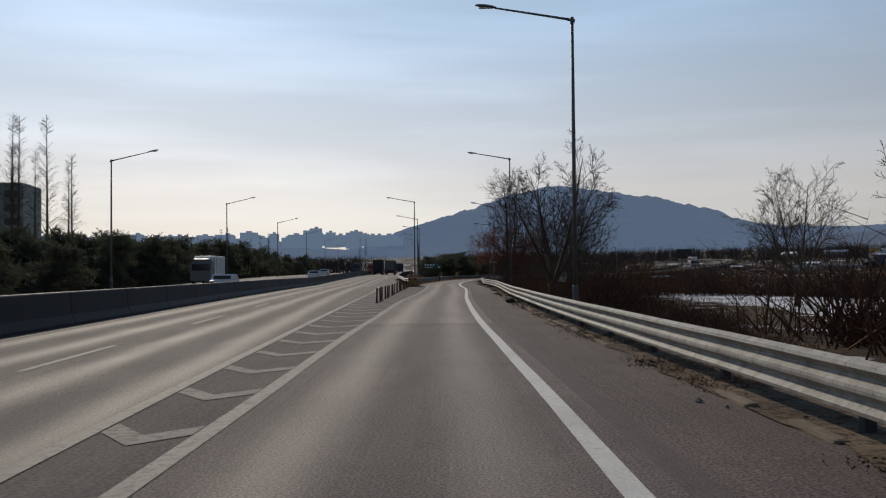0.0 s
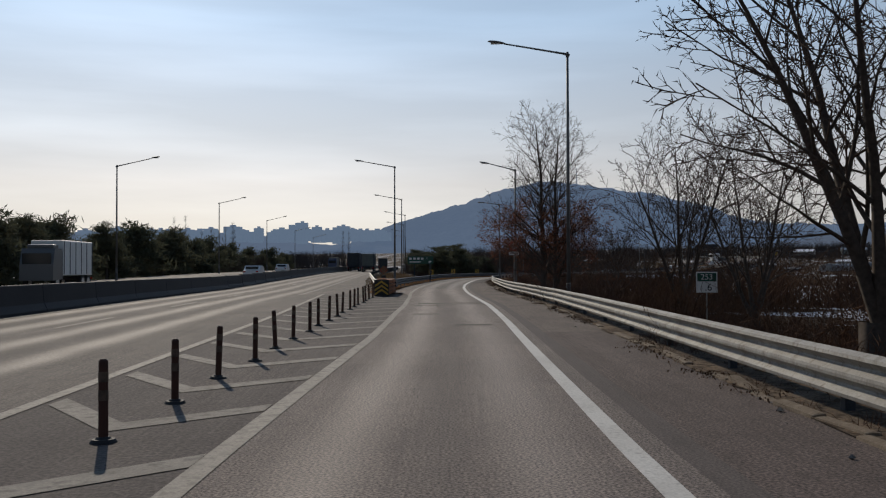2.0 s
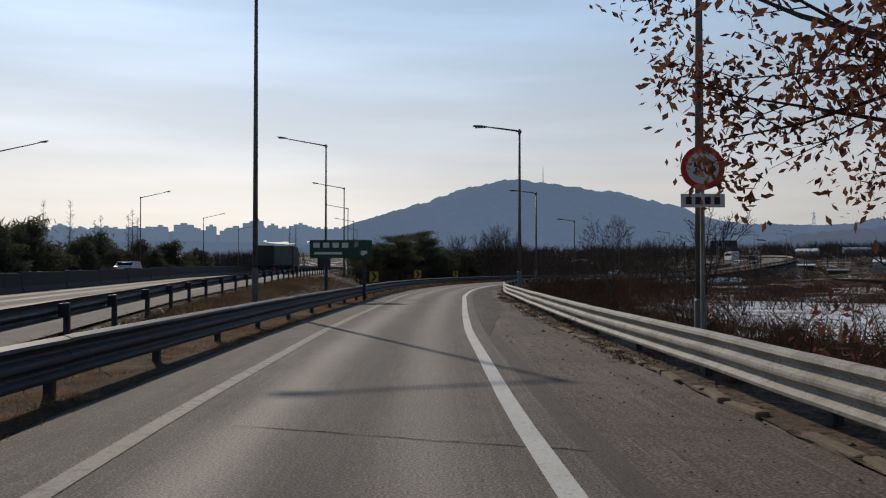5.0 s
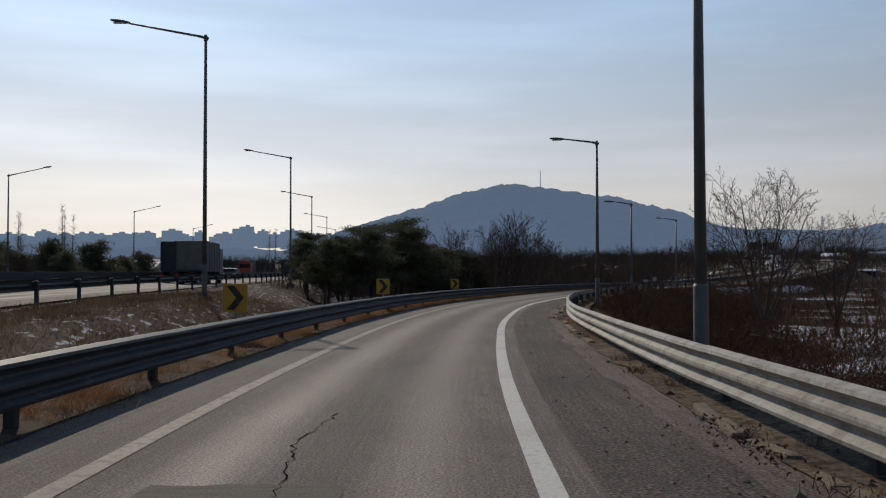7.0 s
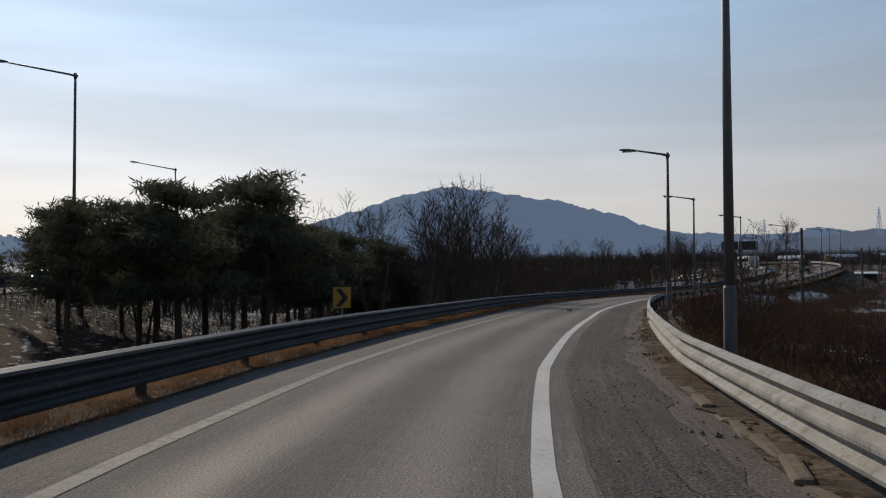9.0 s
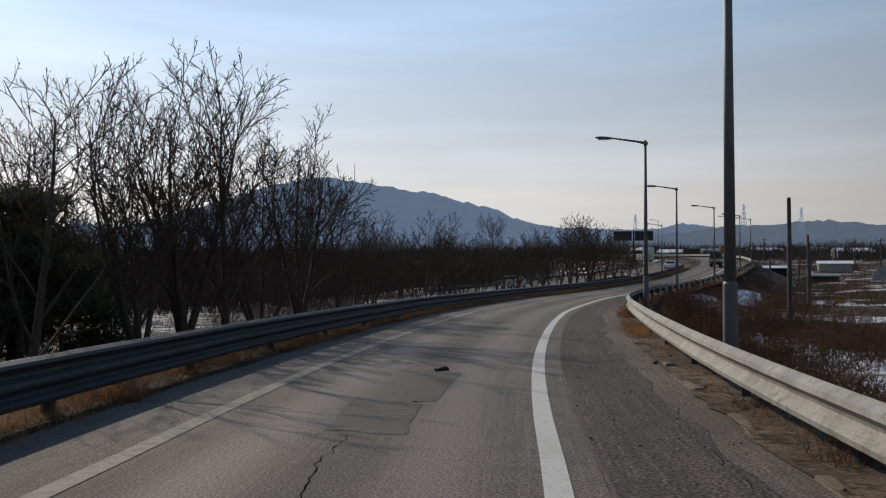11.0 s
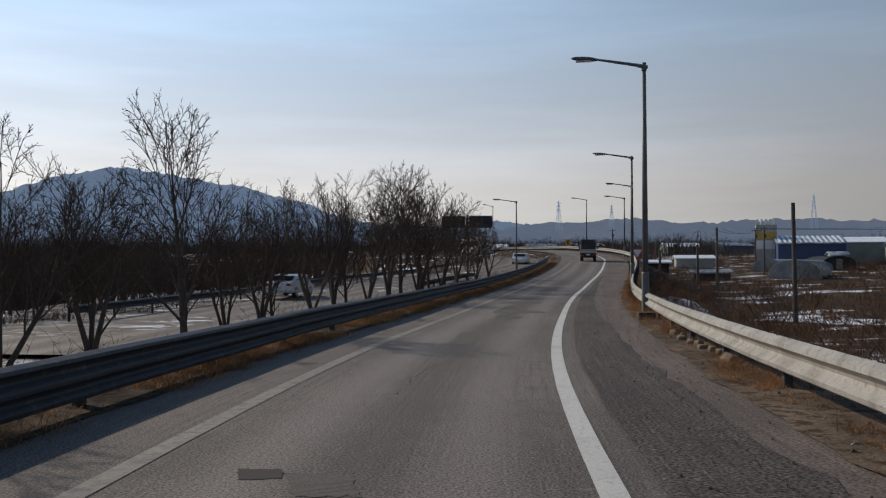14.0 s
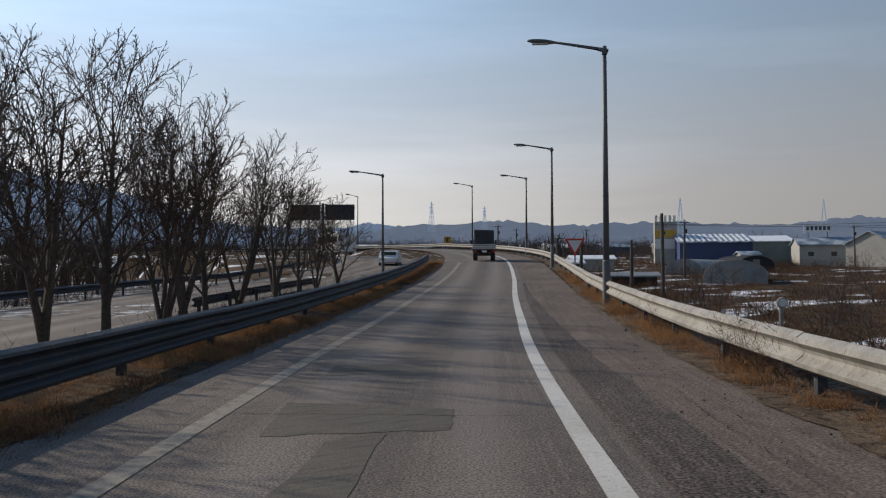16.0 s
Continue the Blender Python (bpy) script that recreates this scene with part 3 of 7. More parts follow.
ground.data.polygons.foreach_set("material_index", which)
tagged(ground, "brown winter fields and verges with patches of old snow", "ground", kind="structure")

# ---- roads ----
def lane_left(s):
    """How far the paving reaches beyond the left line."""
    return float(np.interp(s, [-60, 95, 101, 150, 345], [0.0, 0.1, 1.25, 1.35, 1.35]))


for s0, s1, mat, words in ((-58, 26, DARK_LANE, "dark brown-grey asphalt at the start of the slip road"), (26, 108, OLD_LANE, "brown-grey worn asphalt lane of the slip road"), (108, 470, RAMP_CONCRETE, "grey worn slip road lane sweeping round a long bend")):
    ramp_strip("road", s0, s1, lambda s: left_line(s) - lane_left(s), lambda s: right_line(s) + 0.35, 0.0, mat, words, "road", k=5, u0=lambda s: -lane_left(s))
for s0, s1, mat, words in ((-58, 64, BROWN_SHOULDER, "dark brown asphalt shoulder beside the slip road"), (64, 470, OLD_SHOULDER, "dusty cracked asphalt shoulder beside the slip road")):
    ramp_strip("shoulder", s0, s1, lambda s: right_line(s) + 0.35, lambda s: right_line(s) + 2.35, -0.004, mat, words, "road shoulder", k=4)
ramp_strip("shoulder_seam", -58, 124, lambda s: right_line(s) + 0.34, lambda s: right_line(s) + 0.62 + 0.05 * noise.noise((s * 0.5, 2.0, 0)), 0.002, SEAM, "smooth darker asphalt band beside the edge line", "road shoulder")
ramp_strip("shoulder_resurfacing", 124, 320, lambda s: right_line(s) + 0.38, lambda s: right_line(s) + 0.45 + (1.05 + 0.16 * noise.noise((s * 0.7, 8.0, 0)) + 0.14 * noise.noise((s * 0.2, 3.0, 0)) + 0.1 * noise.noise((s * 2.3, 1.0, 0))) * min(1, (s - 124) / 14, (321 - s) / 60), 0.003, SHOULDER, "dark coarse asphalt strip along the shoulder", "road shoulder", k=3, step=0.5)
ramp_strip("edge_line", -58, 470, lambda s: right_line(s) - 0.1, lambda s: right_line(s) + 0.1, 0.006, PAINT, "solid white edge line of the slip road", "road marking")
ramp_strip("lane_line", -58, 345, lambda s: left_line(s) - 0.1, lambda s: left_line(s) + 0.1, 0.006, FADED, "faded white left edge line of the slip road", "road marking")


def gore_x(y):
    return float(np.interp(y, [-60, 9, 26, 66, 73, 91, 98], [0.2, -2.08, -2.6, -3.64, -3.85, -4.75, -5.1]))


def gore_line(s):
    """The main road's right edge line, beside the ramp."""
    p = on(s, 0)
    return gore_x(p[1]) - p[0]


ramp_strip("gore", -58, 96, lambda s: gore_line(s) - 0.1, lambda s: left_line(s), -0.002, GORE, "asphalt wedge between main road and slip road", "road", k=3)
ramp_strip("gore_line", -58, 96, lambda s: gore_line(s) - 0.09, lambda s: gore_line(s) + 0.09, 0.006, FADED, "faded white line along the gore", "road marking")
yy = np.r_[np.arange(-60, 120, 2.0), np.arange(120, 900, 6.0)]
strip("main_road", [[on_main(y, a, -0.001) for a in np.linspace(0.3, float(np.interp(y, [96, 98, 140, 200], [7.2, 11.2, 9.1, 8.9])) if y > 96 else gore_x(y) - 0.1 - float(median_x(y)), 5)] for y in yy], MAIN_ASPHALT, label="sunlit grey two-lane main road", category="road")
strip("far_carriageway", [[on_main(y, a, -0.001) for a in np.linspace(-20, -0.3, 5)] for y in yy], MAIN_ASPHALT, label="opposite carriageway of the main road", category="road")
for y in range(-50, 330, 13):
    strip("lane_dash", [[on_main(a, 3.68, 0.006), on_main(a, 3.82, 0.006)] for a in (y, y + 5)], FADED, label="faded white lane dash on the main road", category="road marking")
strip("main_edge_line", [[on_main(y, 7.16, 0.006), on_main(y, 7.34, 0.006)] for y in np.arange(96, 500, 6.0)], FADED, label="white edge line of the main road", category="road marking")
strip("main_median_line", [[on_main(y, 0.55, 0.006), on_main(y, 0.7, 0.006)] for y in yy], FADED, label="faded line beside the median barrier", category="road marking")


def left_row(q, la, lb, z=0.0, k=2):
    i = int(min(q, len(left_xy) - 1))
    x, y = left_xy[i]
    dx, dy = left_dir[i]
    return [np.array([x + l * dy, y - l * dx, float(left_z(q)) + z]) for l in np.linspace(la, lb, k)]


strip("left_road", [left_row(q, -4.2, 4.2, 0, 4) for q in range(30, len(left_xy), 2)], MAIN_ASPHALT, label="lower curving two-lane road behind the roadside trees", category="road")
for la in (-3.6, 3.45):
    strip("left_road_line", [left_row(q, la, la + 0.15, 0.006) for q in range(34, len(left_xy), 2)], FADED, label="white edge line of the lower road", category="road marking")


# ---- guard rails ----
W_PROFILE = [(-0.005, 0.0), (-0.09, 0.035), (-0.1, 0.075), (-0.015, 0.13), (0.0, 0.16), (-0.015, 0.19), (-0.1, 0.245), (-0.09, 0.285), (-0.005, 0.33)]


THREE_WAVES = [(-0.005, 0.0), (-0.085, 0.03), (-0.095, 0.065), (-0.015, 0.115), (0.0, 0.14), (-0.015, 0.165), (-0.09, 0.205), (-0.095, 0.235), (-0.09, 0.265), (-0.015, 0.305), (0.0, 0.33), (-0.015, 0.355), (-0.095, 0.405), (-0.085, 0.44), (-0.005, 0.47)]


def w_beam(name, places, side, z0, mat, parent, waves=W_PROFILE):
    """One length of corrugated beam along places; side +1: it faces to the left of its way."""
    p = np.array(places)
    d = heading(p[:, :2])
    prof = waves + [(x + 0.012, z) for x, z in waves[::-1]]
    verts, k = [], len(prof)
    for (x, y, z), (dx, dy) in zip(p, d):
        for o, h in prof:
            verts.append((x + side * o * dy, y - side * o * dx, z + z0 + h * 1.06))
    faces = [(i * k + j, i * k + (j + 1) % k, (i + 1) * k + (j + 1) % k, (i + 1) * k + j) for i in range(len(p) - 1) for j in range(k)]
    faces += [tuple(range(k))[::-1], tuple((len(p) - 1) * k + j for j in range(k))]
    return put(name, mesh_of(name, verts, faces, mat), parent)


def guard_rail(s_list, place, side, z0, mat, label, post_deep=1.0, waves=W_PROFILE):
    """Corrugated beams of 4 m on posts and spacer blocks. place(s): the rail's line on the ground."""
    rail = thing("guard_rail", Matrix(), label, "guard rail", kind="structure")
    bm = boxes(((0, 0, z0 / 2 - post_deep / 2 + 0.16), (0.11, 0.13, z0 + post_deep + 0.3)), bevel=0.012)
    post_me = bpy.data.meshes.new("post")
    bm.to_mesh(post_me), bm.free()
    post_me.materials.append(STEEL_DARK)
    bm = boxes(((0, 0, z0 + 0.17), (0.1, 0.12, 0.26)), bevel=0.01)
    block_me = bpy.data.meshes.new("spacer_block")
    bm.to_mesh(block_me), bm.free()
    block_me.materials.append(STEEL_DARK)
    for a, b in zip(s_list[:-1], s_list[1:]):
        pts = [place(v) for v in np.linspace(a, b + 0.12, 5)]
        w_beam("beam", pts, side, z0 + random.uniform(-0.006, 0.006), mat, rail, waves)
        p, q = place(a), place(a + 0.3)
        rz = math.degrees(math.atan2(-(q[0] - p[0]), q[1] - p[1]))
        off = Matrix.Rotation(radians(rz), 4, "Z")
        put("post", post_me, rail, at=pose(p[0], p[1], p[2], random.uniform(-1, 1), random.uniform(-1, 1), rz) @ Matrix.Translation((0.17 * side, 0, 0)))
        put("spacer_block", block_me, rail, at=pose(p[0], p[1], p[2], 0, 0, rz) @ Matrix.Translation((0.07 * side, 0, 0)))
    return rail


def rail_off(s):
    """How far the outer guard rail stands from the edge line."""
    return float(np.interp(s, [-60, 14, 60, 90, 101, 115, 147, 158, 174, 182, 200, 211, 220, 230, 250, 262, 276, 290, 330], [2.35, 2.35, 2.52, 2.7, 2.65, 2.8, 2.36, 2.33, 2.2, 2.25, 2.3, 2.25, 2.38, 2.45, 2.35, 2.6, 2.7, 2.75, 3.0]))


def right_rail(s):
    return on(s, right_line(s) + rail_off(s), np.interp(s, [145, 172, 210, 225, 255, 285], [0, -0.08, -0.06, 0, 0, 0.06]))


def left_rail(s):
    return on(s, left_line(s) - np.interp(s, [95, 104, 115, 148, 212, 262, 285, 345], [1.3, 1.72, 1.65, 1.4, 1.62, 1.62, 2.0, 2.2]), -np.interp(s, [150, 176, 213, 235, 250, 261, 275], [0, 0.03, 0.05, 0.09, 0.12, 0.1, 0.03]))


guard_rail(np.arange(-20, 205, 4.0), right_rail, 1, 0.18, STEEL, "sunlit galvanised guard rail of three waves beside the slip road", waves=THREE_WAVES)
guard_rail(np.arange(204, 452, 4.0), right_rail, 1, 0.24, STEEL, "pale galvanised guard rail of two waves round the bend", waves=[(x, z * 1.2) for x, z in W_PROFILE])
guard_rail(np.arange(98, 346, 4.0), left_rail, -1, 0.22, STEEL_DARK, "dull galvanised guard rail on the inner side, darkened for shade", waves=THREE_WAVES)
# takes the same shade-darkened steel, as do the lower road's rails
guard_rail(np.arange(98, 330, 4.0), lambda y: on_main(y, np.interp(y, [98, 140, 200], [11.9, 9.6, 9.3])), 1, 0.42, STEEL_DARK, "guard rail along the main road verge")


def left_rail_b(q):
    return left_row(q, 4.9, 4.9)[0]


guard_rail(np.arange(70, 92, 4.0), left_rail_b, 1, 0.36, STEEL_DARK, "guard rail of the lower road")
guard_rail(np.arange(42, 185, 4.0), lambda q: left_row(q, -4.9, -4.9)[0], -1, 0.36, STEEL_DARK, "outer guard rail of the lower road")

# ---- median barrier ----
barrier = thing("median_barrier", Matrix(), "concrete median barrier with a steel top rail, darkened for shade", "barrier", kind="structure")
for y in np.arange(-56, 420, 6.0):
    a, b = on_main(y, 0), on_main(y + 5.98, 0)
    rz = math.atan2(-(b[0] - a[0]), b[1] - a[1])
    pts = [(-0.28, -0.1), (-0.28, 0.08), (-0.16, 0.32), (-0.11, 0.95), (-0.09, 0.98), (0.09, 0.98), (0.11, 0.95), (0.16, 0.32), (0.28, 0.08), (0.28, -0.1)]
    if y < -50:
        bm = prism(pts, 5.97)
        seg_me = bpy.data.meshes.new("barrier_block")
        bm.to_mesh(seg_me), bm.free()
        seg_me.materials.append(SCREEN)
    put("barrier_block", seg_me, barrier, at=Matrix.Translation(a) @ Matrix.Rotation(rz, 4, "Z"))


# ---- street lamps ----
def street_lamp(place, top, arm, reach_turn, base_z=None, rise=0.35, label="tall grey steel street lamp with one long arm", group="street lamps"):
    """A tapered pole to the height top, with a slim arm of that reach turned by reach_turn degrees from +x."""
    x, y = place[0], place[1]
    z = ground_at(x, y) if base_z is None else base_z
    h = top - z
    lamp = thing("street_lamp", pose(x, y, z, 0, 0, reach_turn), label, "street lamp", group)
    part("base_plate", boxes(((0, 0, -0.25), (0.42, 0.42, 0.6)), bevel=0.02), CONCRETE, lamp, "concrete footing")
    bm = bmesh.new()
    tube(bm, (0, 0, 0), (0, 0, 1.4), 0.125, 0.12, 12, caps=False)
    tube(bm, (0, 0, 1.4), (0, 0, 1.44), 0.12, 0.1, 12, caps=False)
    tube(bm, (0, 0, 1.4), (0, 0, h), 0.1, 0.062, 12)
    part("pole", bm, LAMP_STEEL, lamp, smooth=True)
    part("hatch", boxes(((0, -0.12, 0.75), (0.11, 0.03, 0.42)), bevel=0.01), STEEL_DARK, lamp)
    bm = bmesh.new()
    tube(bm, (-0.12, 0, h - 0.14), (0.22, 0, h - 0.06), 0.07, 0.066, 10)
    tube(bm, (0.2, 0, h - 0.06), (arm - 0.75, 0, h + rise * 0.85), 0.055, 0.04, 8)
    tube(bm, (0, 0, h - 0.25), (0, 0, h + 0.02), 0.085, 0.07, 10)
    part("arm", bm, LAMP_STEEL, lamp, smooth=True)
    bm = bmesh.new()
    r = bmesh.ops.create_uvsphere(bm, u_segments=14, v_segments=8, radius=0.5, matrix=Matrix.Translation((arm - 0.35, 0, h + rise)) @ Matrix.Rotation(-math.atan2(rise, arm), 4, "Y") @ Matrix.Diagonal((0.95, 0.3, 0.15, 1)))
    head = part("lamp_head", bm, LAMP_STEEL, lamp, "flat cobra lamp head", smooth=True)
    part("lens", boxes(((arm - 0.3, 0, h + rise - 0.075), (0.5, 0.2, 0.03)), bevel=0.012), LENS, lamp)
    return lamp


# the ramp's lamps: place along it, offset to its right, height of the corner, reach
for x, y, top, arm, turn in [(6.95, 39.3, 12.2, 4.0, 178), (8.3, 90, 12.6, 4.0, 178), (8.7, 122, 10.1, 3.0, 178)]:
    street_lamp((x, y), top, arm, turn, rise=0.55)
for s, l, top, arm in [(155.6, 3.72, 9.5, 2.6), (192, 3.25, 8.9, 2.5), (220, 3.6, 7.6, 2.2), (249.6, 3.65, 7.9, 2.3), (278.6, 3.7, 8.2, 2.25), (306.3, 4.2, 8.55, 2.3), (335.4, 4.1, 9.4, 2.3), (363, 4.6, 10.45, 2.4), (391, 4.8, 12.5, 2.4), (424, 5.6, 13.8, 2.4)]:
    street_lamp(on(s, l), top, arm, turn_at(s) + 180, rise=0.2, label="grey steel street lamp behind the slip road's guard rail")
for x, y in ((-2.3, 138), (-2.82, 182.5), (-3.3, 223.6), (-4.6, 263.5), (-5.3, 306), (-6.1, 350)):
    street_lamp((x, y), 12.15, 4.1, 178, rise=0.6, label="tall street lamp on the main road's verge")
for y in (33, 82.4, 133.8, 185, 236, 288, 340):
    street_lamp((-28 - 0.031 * (y - 82), y), 11.8, 4.1, 2, rise=0.8, label="tall street lamp beyond the opposite carriageway")
for x, y, top in ((84.3, 325.6, 8.7),):
    street_lamp((x, y), top, 2.4, turn_at(343) + 180, rise=0.2, label="grey street lamp between slip road and lower road")

# ---- mountain and far distance ----
def ridge(name, spine, mat, label, depth=500, seed=1.0, step=13, wob=9):
    """A wooded ridge: spine of (x, y, height, base height), falling off to both sides."""
    sp = np.array(spine, float)
    d = np.r_[0, np.cumsum(np.hypot(*np.diff(sp[:, :2], axis=0).T))]
    g = np.arange(0, d[-1], step)
    x, y, h, b = (np.interp(g, d, sp[:, k]) for k in range(4))
    ker = np.array([0.1, 0.2, 0.4, 0.2, 0.1])
    h = np.convolve(np.pad(h, 2, mode="edge"), ker, "valid")
    dirs = heading(np.c_[x, y])
    offs = np.r_[np.linspace(-1, 1, 21)]
    verts = []
    for i in range(len(g)):
        for o in offs:
            f = (1 - abs(o)) ** 1.15
            px, py = x[i] + o * depth * dirs[i, 1], y[i] - o * depth * dirs[i, 0]
            n = noise.fractal((px * 0.006, py * 0.006, seed), 1.0, 2.0, 5) * wob * (0.25 + f) + noise.noise((px * 0.05, py * 0.05, seed)) * 3.5 + noise.noise((px * 0.17, py * 0.17, seed)) * 2.6
            verts.append((px, py, b[i] + (h[i] - b[i]) * f + n * min(1, f * 4 + 0.2)))
    k = len(offs)
    faces = [(i * k + j, i * k + j + 1, (i + 1) * k + j + 1, (i + 1) * k + j) for i in range(len(g) - 1) for j in range(k - 1)]
    ob = put(name, mesh_of(name, verts, faces, mat, smooth=True))
    return tagged(ob, label, "hill", kind="structure")


ridge("mountain", [(-230, 1760, 24, -10), (-146, 1760, 53, -10), (-80, 1760, 79, -10), (-14, 1760, 100, -10), (75, 1760, 127, -10), (120, 1760, 142, -10), (180, 1760, 156, -10), (235, 1760, 168, -10), (279, 1760, 165, -10), (335, 1760, 158, -10), (385, 1760, 149, -10), (430, 1760, 140, -10), (470, 1760, 128, -10), (540, 1760, 119, -10), (575, 1760, 107, -10), (612, 1760, 95, -10), (670, 1760, 89, -10), (760, 1760, 87, -10), (830, 1760, 85, -10), (880, 1760, 91, -10), (920, 1760, 100, -10), (1000, 1760, 89, -10), (1060, 1760, 83, -10), (1200, 1760, 97, -10), (1350, 1760, 87, -10)], HILL, "wooded mountain beyond the valley with painted blue haze", wob=5, step=5)


# ---- vegetation ----
def sticks(segs, sides=4):
    """Tapered sticks (a, b, r0, r1) as verts and faces, by numpy."""
    a, b = np.array([s[0] for s in segs]), np.array([s[1] for s in segs])
    r0, r1 = np.array([s[2] for s in segs]), np.array([s[3] for s in segs])
    d = b - a
    d /= np.linalg.norm(d, axis=1)[:, None] + 1e-9
    ref = np.where(np.abs(d[:, 2:3]) < 0.9, np.array([[0, 0, 1.0]]), np.array([[1.0, 0, 0]]))
    u = np.cross(d, ref)
    u /= np.linalg.norm(u, axis=1)[:, None]
    v = np.cross(d, u)
    verts, n = [], len(segs)
    ring = [(math.cos(2 * math.pi * k / sides), math.sin(2 * math.pi * k / sides)) for k in range(sides)]
    for base, r in ((a, r0), (b, r1)):
        for c, s in ring:
            verts.append(base + (u * c + v * s) * r[:, None])
    verts = np.stack(verts, 1).reshape(-1, 3)
    w = 2 * sides
    faces = [(i * w + k, i * w + (k + 1) % sides, i * w + sides + (k + 1) % sides, i * w + sides + k) for i in range(n) for k in range(sides)]
    return verts, faces


def spikes(segs):
    """Fine twigs (a, b, r) as three-sided points, by numpy: verts and faces."""
    a, b = np.array([s[0] for s in segs]), np.array([s[1] for s in segs])
    r = np.array([s[2] for s in segs])[:, None]
    d = b - a
    d /= np.linalg.norm(d, axis=1)[:, None] + 1e-9
    u = np.cross(d, np.where(np.abs(d[:, 2:3]) < 0.9, np.array([[0, 0, 1.0]]), np.array([[1.0, 0, 0]])))
    u /= np.linalg.norm(u, axis=1)[:, None]
    v = np.cross(d, u)
    verts = np.stack([a + u * r, a + (v * 0.87 - u * 0.5) * r, a - (v * 0.87 + u * 0.5) * r, b], 1).reshape(-1, 3)
    return verts, [(4 * i + j, 4 * i + k, 4 * i + 3) for i in range(len(segs)) for j, k in ((0, 1), (1, 2), (2, 0))]


def grow(rng, height, spread, stems=1, kids=(9, 6, 5, 2), first=0.22, up=0.3, lean=0.3, wave=1.0, reach=1.0, fork=0.0):
    """Limbs of a bare tree from z = 0: thick and thin sticks, fine twigs, and the tips."""
    thick, thin, fine, tips = [], [], [], []
    ratio = [0.62, 0.55, 0.5, 0.55]

    def limb(p, d, length, r, level):
        steps = (7, 5, 3, 1, 1)[level]
        q, pts = np.array(p), [np.array(p)]
        for k in range(steps):
            d = d + rng.normal(0, (0.05, 0.07, 0.08, 0.06, 0.06)[level] * wave, 3) + np.array([0, 0, up * (0.05 if level == 0 else 0.1)])
            d /= np.linalg.norm(d)
            e = q + d * length / steps
            ra, rb = r * (1 - 0.86 * k / steps), r * (1 - 0.86 * (k + 1) / steps)
            if level < 2:
                thick.append((q, e, max(ra, 0.014), max(rb, 0.011)))
            elif level == 2:
                thin.append((q, e, max(ra, 0.0105), max(rb, 0.0075)))
            else:
                fine.append((q, e, max(ra, 0.0105)))
            q = e
            pts.append(e)
        tips.append(q)
        if level >= len(kids) or kids[level] == 0:
            return
        n = max(1, int(round(kids[level] * rng.uniform(0.8, 1.2))))
        turn0 = rng.uniform(0, 6.28)
        for c in range(n):
            lo = first if level == 0 else 0.15
            f = lo + (0.98 - lo) * (c + rng.uniform(0.1, 0.9)) / n
            g = f * steps
            i = min(int(g), steps - 1)
            base = pts[i] + (pts[i + 1] - pts[i]) * (g - i)
            way = pts[i + 1] - pts[i]
            way /= np.linalg.norm(way)
            a = np.cross(way, [0.3, 0.2, 1.0] if abs(way[2]) < 0.95 else [1.0, 0, 0])
            a /= np.linalg.norm(a)
            b = np.cross(way, a)
            turn = turn0 + c * 2.4 + rng.normal(0, 0.3)
            side = a * math.cos(turn) + b * math.sin(turn)
            nd = way * rng.uniform(0.75, 1.0) + side * rng.uniform(0.7, 1.15) * spread + np.array([0, 0, up * 0.2])
            nd /= np.linalg.norm(nd)
            limb(base, nd, length * ratio[level] * (reach if level == 0 else 1.0) * rng.uniform(0.7, 1.15) * (1.12 - 0.6 * f), r * (1 - 0.82 * f) * (rng.uniform(0.38, 0.55) if level == 0 else rng.uniform(0.5, 0.75)), level + 1)

    if fork:
        r = height * 0.012 * stems ** 0.5
        thick.append((np.array([0, 0, -0.3]), np.array([0, 0, fork * 0.5]), r * 1.25, r * 1.02))
        thick.append((np.array([0, 0, fork * 0.5]), np.array([0, 0, fork]), r * 1.02, r))
    turn = rng.uniform(0, 6.28)
    for k in range(stems):
        ln = rng.uniform(0.4, 1.2) * lean if stems > 1 else 0.05
        a = turn + 6.28 * k / stems + rng.normal(0, 0.3)
        d = np.array([math.cos(a) * ln, math.sin(a) * ln, 1.0])
        off = np.array([math.cos(a), math.sin(a)]) * (0.16 if stems > 1 else 0)
        limb(np.array([0.0, 0.0, fork - 0.05]) if fork else np.array([off[0], off[1], -0.25]), d / np.linalg.norm(d), height * (rng.uniform(0.72, 0.98) if stems > 1 else 0.95), height * (0.012 if stems > 3 else 0.0155 if stems > 1 else 0.0175), 0)
    return thick, thin, fine, tips


def flecks(rng, centres, size, n, spread, flat=1.0, slim=0.45):
    """Small leaf quads round centres: verts, faces."""
    c = np.repeat(np.array(centres), n, axis=0)
    c = c + rng.normal(0, 1, c.shape) * np.array([spread, spread, spread * flat])
    a = rng.normal(0, 1, c.shape)
    a /= np.linalg.norm(a, axis=1)[:, None]
    b = np.cross(a, rng.normal(0, 1, c.shape))
    b /= np.linalg.norm(b, axis=1)[:, None]
    s = size * rng.uniform(0.6, 1.4, (len(c), 1))
    verts = np.stack([c - a * s, c + b * s * slim, c + a * s, c - b * s * slim], 1).reshape(-1, 3)
    return verts, [(4 * i, 4 * i + 1, 4 * i + 2, 4 * i + 3) for i in range(len(c))]


